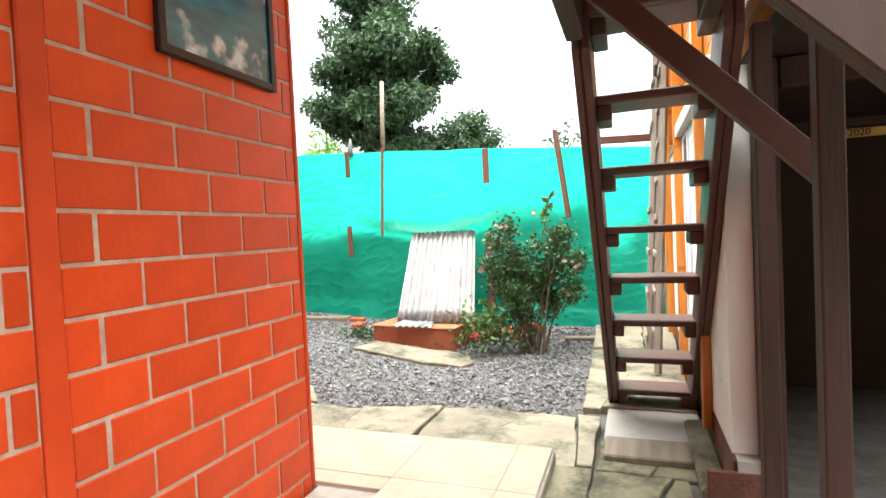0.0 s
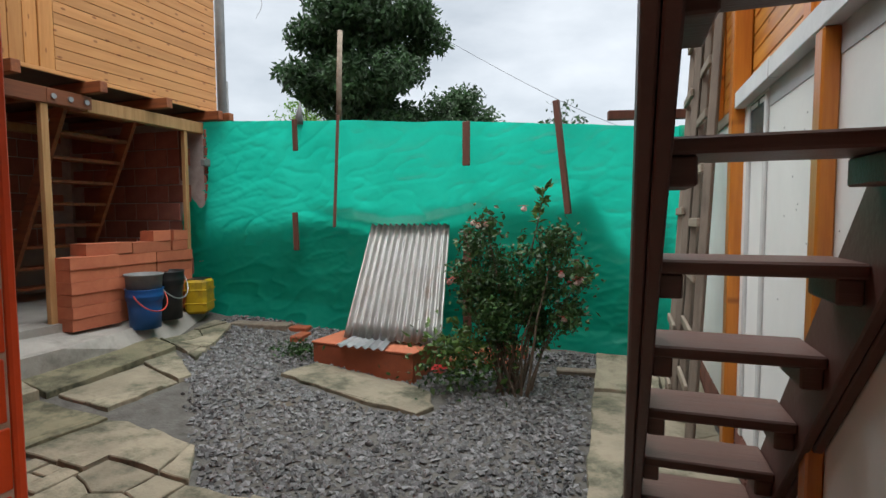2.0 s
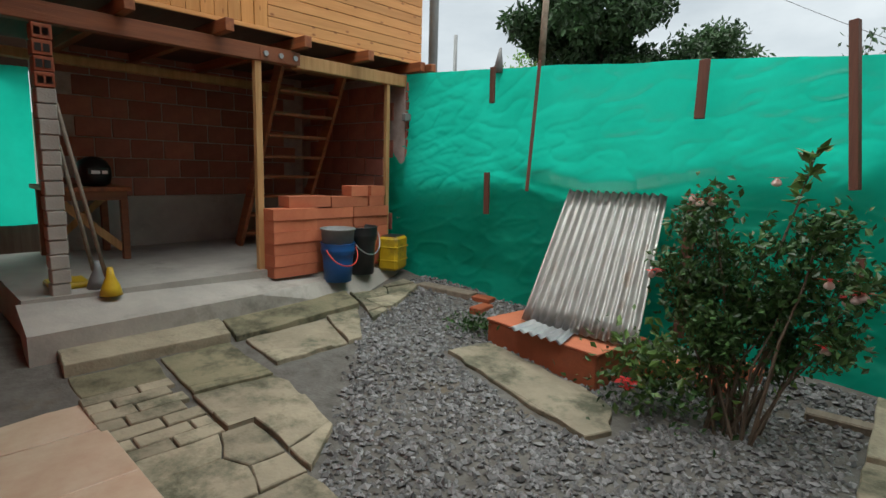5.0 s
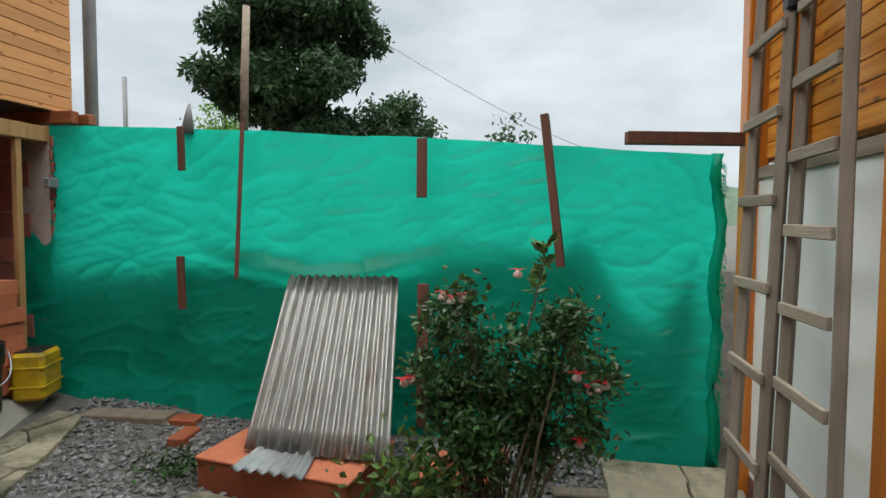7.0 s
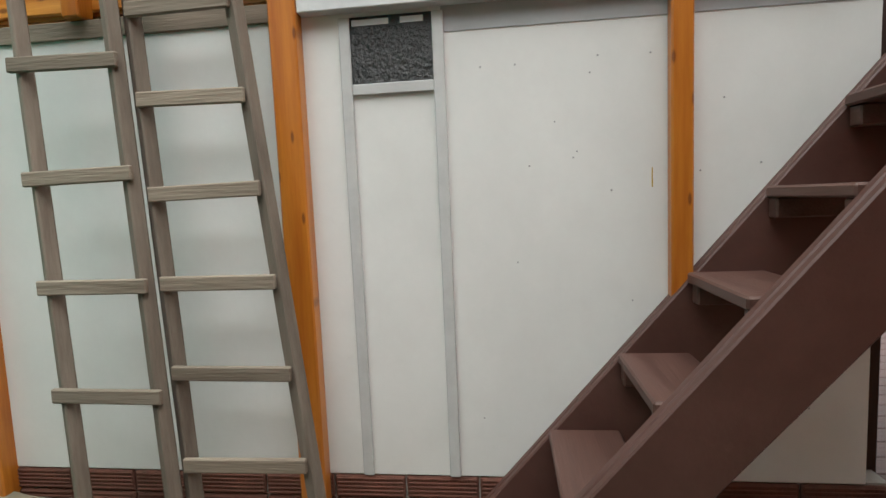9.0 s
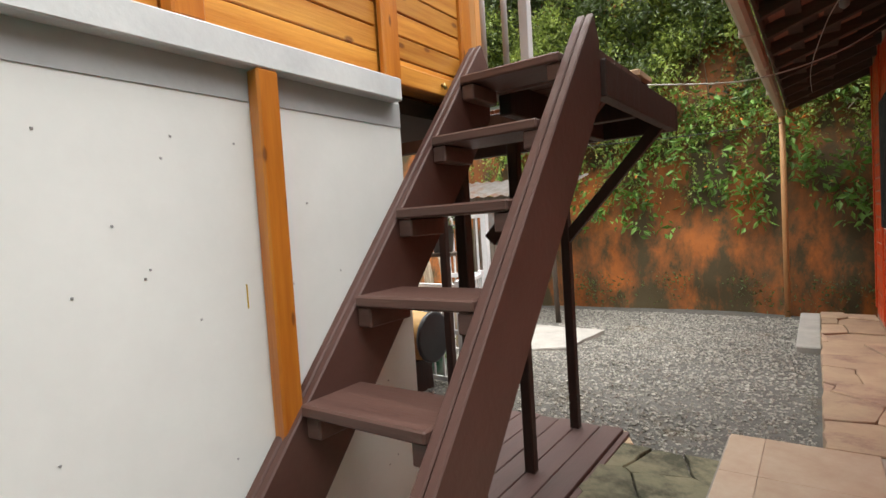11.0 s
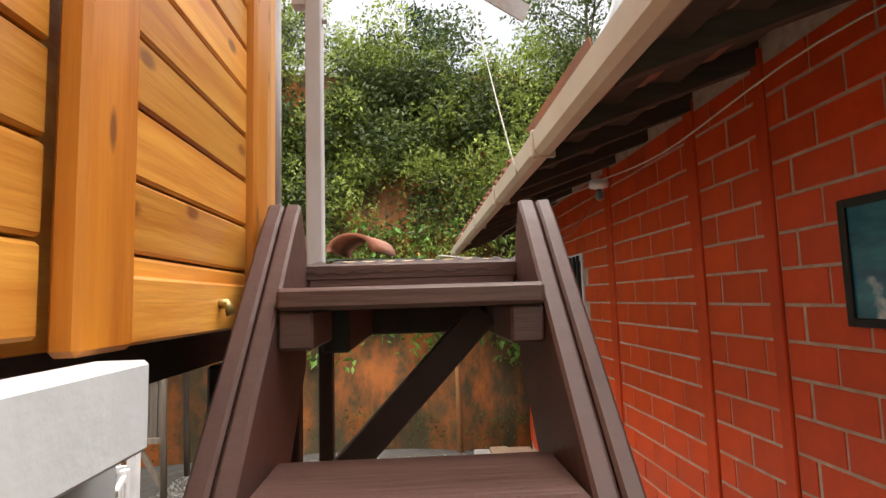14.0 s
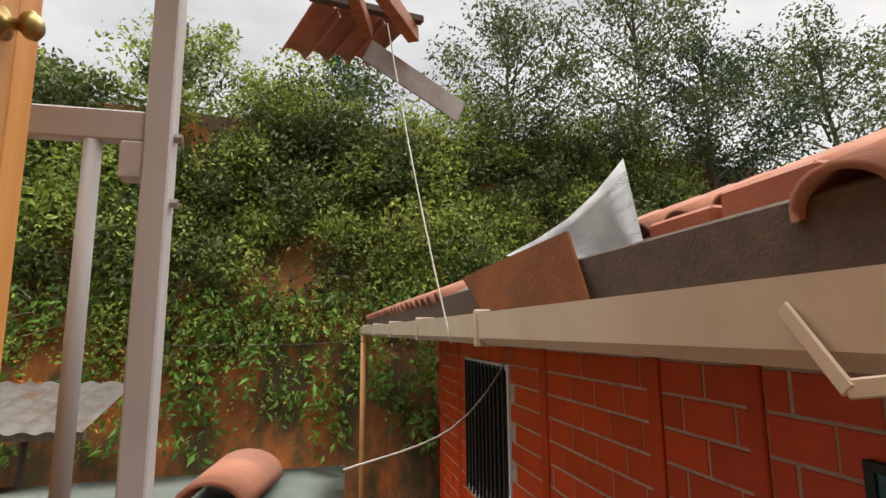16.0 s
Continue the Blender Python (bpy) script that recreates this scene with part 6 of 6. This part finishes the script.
solo("yellow_dustpan", boxed((-3.6, 0.75, 0.38), (-3.3, 1.0, 0.42), 0.012), M_YELLOW, "yellow plastic dustpan on the shed floor", "dustpan")

# stack of clay bricks
def hollow_brick(length, deep=0.19, high=0.101):
    """A clay brick lying along y with six hollow cells sunk in each end, in one piece."""
    bm = bmesh.new()
    xs, zs = [deep * k / 3 for k in range(4)], [0.001 + (high - 0.002) * k / 2 for k in range(3)]
    ends = [[[bm.verts.new((x, y, z)) for z in zs] for x in xs] for y in (0.0, length)]
    cells_ = []
    for e, g in enumerate(ends):
        for i in range(3):
            for k in range(2):
                q = (g[i][k], g[i + 1][k], g[i + 1][k + 1], g[i][k + 1])
                cells_.append(bm.faces.new(q if e == 0 else q[::-1]))
    a, b = ends
    rim = [(i, 0) for i in range(4)] + [(3, 1), (3, 2)] + [(i, 2) for i in (2, 1, 0)] + [(0, 1)]
    for (i, k), (j, m) in zip(rim, rim[1:] + rim[:1]):
        bm.faces.new((a[i][k], b[i][k], b[j][m], a[j][m]))
    bmesh.ops.inset_individual(bm, faces=cells_, thickness=0.009, depth=-0.03)
    bmesh.ops.recalc_face_normals(bm, faces=bm.faces[:])
    return mesh_of("stack_brick", bm, M_CLAY)


stack_mesh, half_mesh = hollow_brick(0.44), hollow_brick(0.19)
rs = random.Random(9)


def stacked(x, y, z, a=0.0, me=None):
    ob = new("stack_brick", me or stack_mesh)
    ob.matrix_world = Matrix.Translation((x, y, z)) @ Matrix.Rotation(radians(a + rs.uniform(-1.5, 1.5)), 4, "Z")
    return tagged(ob, "new orange hollow clay brick in a neat stack", "brick", "stack of clay bricks")


for layer in range(6):
    z = 0.312 + layer * 0.102
    stacked(-3.19 + 0.008 * (layer % 2), 2.29, z)
    for y in (2.75, 3.205):
        stacked(-3.27 + 0.006 * (layer % 3), y, z - 0.01)
stacked(-3.25, 2.48, 0.924)
stacked(-3.25, 2.93, 0.914)
stacked(-3.25, 3.39, 0.914, 0, half_mesh)
stacked(-3.26, 3.19, 1.016, -6, half_mesh)
stacked(-3.25, 3.40, 1.016, 4, half_mesh)


# buckets and can
def bucket(x, y, z, r, h, mat, label, handle, mat2=None):
    b = thing("bucket", x, y, z, label, "bucket")
    bm = bmesh.new()
    lathe(bm, [(r * 0.82, 0), (r * 0.88, h * 0.5), (r * 0.93, h * 0.70), (r * 1.0, h * 0.72), (r * 0.97, h * 0.77), (r * 1.02, h * 0.79), (r, h * 0.84), (r * 1.0, h * 0.97), (r * 1.04, h), (r * 0.97, h * 0.995), (r * 0.92, h * 0.8), (r * 0.9, h * 0.6)], (x, y, z), 28)
    part("pail", bm, mat, b, "", True)
    if mat2:
        bm = bmesh.new()
        lathe(bm, [(r * 0.9, h * 0.85), (r * 0.98, h * 1.32), (r * 1.05, h * 1.33), (r * 1.05, h * 1.37), (r * 0.98, h * 1.37), (r * 0.9, h * 1.0)], (x, y, z), 28)
        part("inner_pail", bm, mat2, b, "cement-smeared grey inner pail", True)
    bm = bmesh.new()
    tube(bm, [(x + 0.35 * r + 0.75 * r * math.sin(a), y - r * 1.06 * math.cos(a), z + h * (0.86 - 0.42 * math.sin(a))) for a in [math.pi * k / 14 for k in range(15)]], 0.006, 6)
    part("bail", bm, handle, b, "", True)
    return b


def apron_z(x, y):
    return max(ground_z(x, y) + 0.06, 0.36 + (x + 3.12) * -0.22 - max(0, y - 2.0) * 0.05)


bucket(-2.86, 2.86, apron_z(-2.86, 2.86) - 0.01, 0.155, 0.36, M_BLUE, "blue plastic bucket with a grey pail inside it", M_RED, M_GREYPL)
bucket(-2.98, 3.22, apron_z(-2.98, 3.22) - 0.01, 0.16, 0.47, M_BLACKPL, "dented black plastic bucket on the cement apron", M_METAL)
can = thing("jerrycan", -3.0, 3.66, 0.25, "cut-open yellow plastic jerrycan by the fence", "container")
cz = apron_z(-3.0, 3.66)
tm = pose(-3.0, 3.66, cz - 0.01, 0, 0, 24)
bm = bmesh.new()
box(bm, (-0.11, -0.14, 0), (0.11, 0.14, 0.36), 0.03, tm)
part("body", bm, M_YELLOW, can)
# body is closed: a black plate paints the shade of the cut-open top
part("dark_opening", boxed((-0.085, -0.115, 0.355), (0.085, 0.115, 0.3625), 0.001, tm), M_BLACKPL, can, "black plate standing in for the shaded open top")
for z in (0.1, 0.24):
    part("rib", boxed((-0.114, -0.144, z), (0.114, 0.144, z + 0.016), 0.004, tm), M_YELLOW, can)
solo("switch_box", boxed((-3.125, 3.86, 1.80), (-3.06, 3.95, 1.88), 0.01), M_GREYPL, "small grey electric box at the shed corner", "switch box")
solo("shed_corner_post", boxed((-3.2, 4.06, 0.15), (-3.1, 4.14, 2.28), 0.008), M_FENCEPOST, "rough dark post between shed and fence", "post", kind="structure")

# ---- back yard: gate, lean-to ----
gate = thing("white_gate", 3.3, -1.7, -0.12, "white-painted steel rail gate beyond the deck", "gate")


def gate_leaf(a, b, h, n):
    a, b = Vector(a), Vector(b)
    for p in (a, b):
        part("upright", boxed((p.x - 0.025, p.y - 0.025, p.z), (p.x + 0.025, p.y + 0.025, p.z + h), 0.003), M_WHITEPAINT, gate)
    for q in (0.06, 0.52 * h, h - 0.05):
        part("crossbar", sticked(a + Vector((0, 0, q)), b + Vector((0, 0, q)), 0.03, 0.04), M_WHITEPAINT, gate)
    for k in range(1, n):
        p = a.lerp(b, k / n)
        part("rod", boxed((p.x - 0.009, p.y - 0.009, p.z + 0.06), (p.x + 0.009, p.y + 0.009, p.z + h - 0.05), 0.002), M_WHITEPAINT, gate)


gate_leaf((3.205, -1.854, -0.13), (4.6, -1.88, -0.12), 0.97, 13)
gate_leaf((3.23, -1.90, -0.13), (3.555, -2.813, -0.14), 0.97, 8)
tall_gate = thing("garden_gate", 3.66, -3.13, -0.15, "tall white steel gate frame standing open on the slab", "gate")
for x, y in ((3.66, -3.13), (4.12, -3.0)):
    part("upright", boxed((x - 0.035, y - 0.035, -0.15), (x + 0.035, y + 0.035, 1.5), 0.004), M_WHITEPAINT, tall_gate)
for z in (0.75, 1.42):
    part("crossbar", sticked((3.66, -3.13, z), (4.12, -3.0, z), 0.04, 0.05), M_WHITEPAINT, tall_gate)
for k in range(1, 5):
    x, y = 3.66 + 0.092 * k, -3.13 + 0.026 * k
    part("rod", boxed((x - 0.01, y - 0.01, -0.1), (x + 0.01, y + 0.01, 1.42), 0.002), M_WHITEPAINT, tall_gate)

# ochre drum on a cradle before the railing, pots beside it
drum = thing("drum", 3.75, -1.62, 0.1, "ochre wooden drum with a dark rim lying on a cradle", "drum")
bm = bmesh.new()
lathe(bm, [(0.19, 0), (0.2, 0.02), (0.225, 0.3), (0.23, 0.45), (0.225, 0.6), (0.2, 0.88), (0.19, 0.9)], (0, 0, 0), 24)
bm.transform(Matrix.Translation((3.32, -1.6, 0.38)) @ Matrix.Rotation(radians(90), 4, "Y"))
part("barrel", bm, M_OCHRE, drum, "", True)
for x in (3.312, 4.19):
    bm = bmesh.new()
    lathe(bm, [(0.2, 0), (0.222, 0.004), (0.222, 0.03), (0.2, 0.034)], (0, 0, 0), 24)
    bm.transform(Matrix.Translation((x, -1.6, 0.38)) @ Matrix.Rotation(radians(90), 4, "Y"))
    part("rim", bm, M_BLACKPL, drum, "", True)
for x in (3.5, 4.0):
    part("cradle", boxed((x - 0.03, -1.75, -0.15), (x + 0.03, -1.45, 0.165), 0.005), M_DARKPOST, drum)


def pot(x, y, z, r, h, mat, leaf, label, seed, size=0.06):
    p = thing("plant_pot", x, y, z, label, "plant pot", "pots by the gate")
    bm = bmesh.new()
    lathe(bm, [(r * 0.75, 0), (r, h), (r * 1.06, h), (r * 1.06, h * 1.06), (r * 0.9, h * 1.06), (r * 0.85, h * 0.9)], (x, y, z), 18)
    part("pot", bm, mat, p, "", True)
    g = np.random.default_rng(seed)
    part("leaves", leaves_mesh("pot_leaves", g.normal(size=(150, 3)) * np.array([r * 0.8, r * 0.8, r * 0.6]) + np.array((x, y, z + h + r * 0.7)), size, leaf, g, 0.1, 0.5), leaf, p)
    return p


pot(3.62, -2.02, -0.13, 0.1, 0.24, M_GREENPOT, M_LEAF, "green and white plastic pot with a leafy plant", 61)
pot(3.9, -2.05, -0.13, 0.1, 0.2, M_WHITEPAINT, M_LEAFPALE, "white pot with a yellow-green plant", 62)
pot(4.3, -2.05, -0.13, 0.12, 0.22, M_CLAY, M_LEAFPALE, "clay pot with a pale green plant", 63)
solo("post_shelf", boxed((2.87, -1.46, 1.10), (3.12, -1.28, 1.13), 0.004), M_GREYWOOD, "small grey shelf fixed to a landing post", "shelf")
pot(3.0, -1.37, 1.13, 0.1, 0.2, M_GREYPL, M_LEAFBANK, "grey square-shouldered pot with a reddish plant", 64, 0.05)

shed2 = thing("lean_to", 4.5, -5.6, -0.25, "weathered plank lean-to with a rusty zinc roof", "shed")
for k in range(7):
    part("plank", boxed((4.40 + k * 0.092, -5.28, 0.42 + 0.05 * (k % 2)), (4.40 + k * 0.092 + 0.086, -5.25, 1.22 + 0.03 * (k % 3)), 0.004), M_GREYWOOD, shed2)
part("dark_panel", boxed((4.42, -5.245, 1.12), (4.98, -5.22, 1.62), 0.004), M_OLDZINC, shed2, "dull dark zinc panel")
for x, y, h in ((4.38, -5.2, 1.7), (5.6, -5.2, 1.72), (4.55, -6.2, 1.95), (3.75, -5.25, 1.66), (5.06, -5.22, 1.7)):
    part("post", tubed([(x, y, -0.25), (x + 0.03, y, 0.9), (x, y, h)], 0.04, 8), M_GREYWOOD, shed2, "", True)
part("beam", sticked((3.62, -5.2, 1.66), (5.8, -5.2, 1.72), 0.06, 0.08), M_GREYWOOD, shed2)
part("rail", sticked((4.38, -5.2, 0.45), (5.06, -5.2, 0.45), 0.05, 0.06), M_GREYWOOD, shed2)
part("brace", sticked((4.38, -5.2, -0.1), (4.7, -5.2, 0.45), 0.05, 0.05), M_GREYWOOD, shed2)
bm = bmesh.new()
n = 80
g = [[bm.verts.new((3.62 + 2.4 * i / n, yy, zz + 0.07 * (i / n) + 0.014 * math.sin(i * 0.9))) for yy, zz in ((-5.1, 1.70), (-5.8, 1.86), (-6.5, 2.02))] for i in range(n + 1)]
for i in range(n):
    for j in range(2):
        bm.faces.new((g[i][j], g[i + 1][j], g[i + 1][j + 1], g[i][j + 1]))
bmesh.ops.solidify(bm, geom=bm.faces[:], thickness=0.002)
part("roof_sheet", bm, M_OLDZINC, shed2)
rl = random.Random(33)
for k in range(34):
    x, y = 4.15 + 0.07 * k, -3.2 - 0.05 * (k % 4)
    lean = rl.uniform(-0.55, -0.2)
    top = rl.uniform(1.2, 1.7)
    solo("log", tubed([(x, y, -0.2), (x - lean * 0.5, y - 0.12, top / 2), (x - lean, y - 0.2, top)], rl.uniform(0.022, 0.04), 7, 0.02), M_PALEPOLE, "pale cut pole leaning in a stack behind the gate", "log", "stack of poles", smooth=True)
solo("paver_tile", boxed((1.60, -1.36, -0.12), (1.80, -1.16, -0.08), 0.006, Matrix.Translation((1.7, -1.26, 0)) @ Matrix.Rotation(radians(28), 4, "Z") @ Matrix.Translation((-1.72, 1.26, 0))), M_PALEPLANK, "pale square board lying on the gravel", "board")
solo("drain_kerb", boxed((0.585, -6.4, -0.3), (0.80, -4.4, -0.13), 0.01), M_CEMENT, "low cement kerb along the house walk", "kerb", kind="structure")


# ---- cables and fittings ----
def cable(points, r, mat, label):
    bm = bmesh.new()
    pts = [Vector(p) for p in points]
    fine = []
    for i in range(len(pts) - 1):
        for k in range(6):
            t = k / 6
            p0, p1, p2, p3 = pts[max(i - 1, 0)], pts[i], pts[i + 1], pts[min(i + 2, len(pts) - 1)]
            fine.append(0.5 * (2 * p1 + (p2 - p0) * t + (2 * p0 - 5 * p1 + 4 * p2 - p3) * t * t + (3 * p1 - p0 - 3 * p2 + p3) * t ** 3))
    fine.append(pts[-1])
    tube(bm, fine, r, 5)
    return solo("cable", bm, mat, label, "cable", smooth=True)


cable([(1.01, -1.58, 2.545), (1.07, -1.75, 3.0), (1.13, -2.0, 3.6), (1.19, -2.3, 4.34)], 0.004, M_CABLE, "pale rope tied between gutter and roof corner")
cable([(0.05, -3.2, 2.68), (0.45, -2.6, 2.36), (0.92, -1.95, 2.15), (1.43, -1.42, 2.128)], 0.005, M_CABLE, "pale hose hanging from the house to the landing")
cable([(0.05, 0.2, 2.72), (0.25, -0.5, 2.70), (0.33, -1.4, 2.60), (0.42, -2.05, 2.61)], 0.004, M_CABLE, "pale wire under the tiled eave")
cable([(0.42, -2.1, 2.60), (0.5, -2.8, 2.62), (0.6, -4.2, 2.6), (0.6, -5.5, 2.6)], 0.003, M_CABLE, "pale wire under the tiled eave")
cable([(3.6, -6.3, 2.45), (2.2, -6.5, 2.42), (0.95, -6.75, 2.45)], 0.006, M_DARKCABLE, "dark wire stretched before the bank")
cable([(-8, 16, 9.5), (-3.5, 14.2, 6.2), (0.5, 12.5, 3.6), (3, 11.5, 2.5)], 0.006, M_DARKCABLE, "dark overhead wire behind the fence")
cable([(-7.5, 9, 8), (-5.5, 8, 5.6), (-4.0, 6, 4.2)], 0.004, M_DARKCABLE, "dark overhead wire behind the shed")
lamp = thing("eave_lamp", 0.4, -2.1, 2.6, "white lamp holder under the tiled eave", "lamp")
bm = bmesh.new()
lathe(bm, [(0.02, 0.05), (0.05, 0.045), (0.06, 0.02), (0.055, 0.0), (0.02, -0.01)], (0.42, -2.05, 2.57), 14)
part("holder", bm, M_WHITEPAINT, lamp, "", True)
bm = bmesh.new()
lathe(bm, [(0.015, 0), (0.028, -0.03), (0.026, -0.055), (0.008, -0.07)], (0.42, -2.05, 2.56), 12)
part("bulb", bm, M_GREYPL, lamp, "", True)
solo("grey_pole", tubed([(-3.8, 5.0, 0.3), (-3.8, 5.0, 3.0), (-3.8, 5.0, 6.5)], 0.06, 10), M_GREYPL, "grey utility pole behind the shed", "pole", smooth=True)
solo("thin_pole", tubed([(-8.9, 11, 0.4), (-8.9, 11, 3.0), (-8.9, 11, 4.85)], 0.05, 8), M_GREYPL, "thin grey chimney pipe far behind the fence", "pipe", smooth=True)
solo("water_tap", tubed([(1.875, 0.186, 1.93), (1.835, 0.186, 1.93), (1.828, 0.186, 1.912)], 0.008, 8), M_BRASS, "small brass tap under the plank wall", "tap", smooth=True)
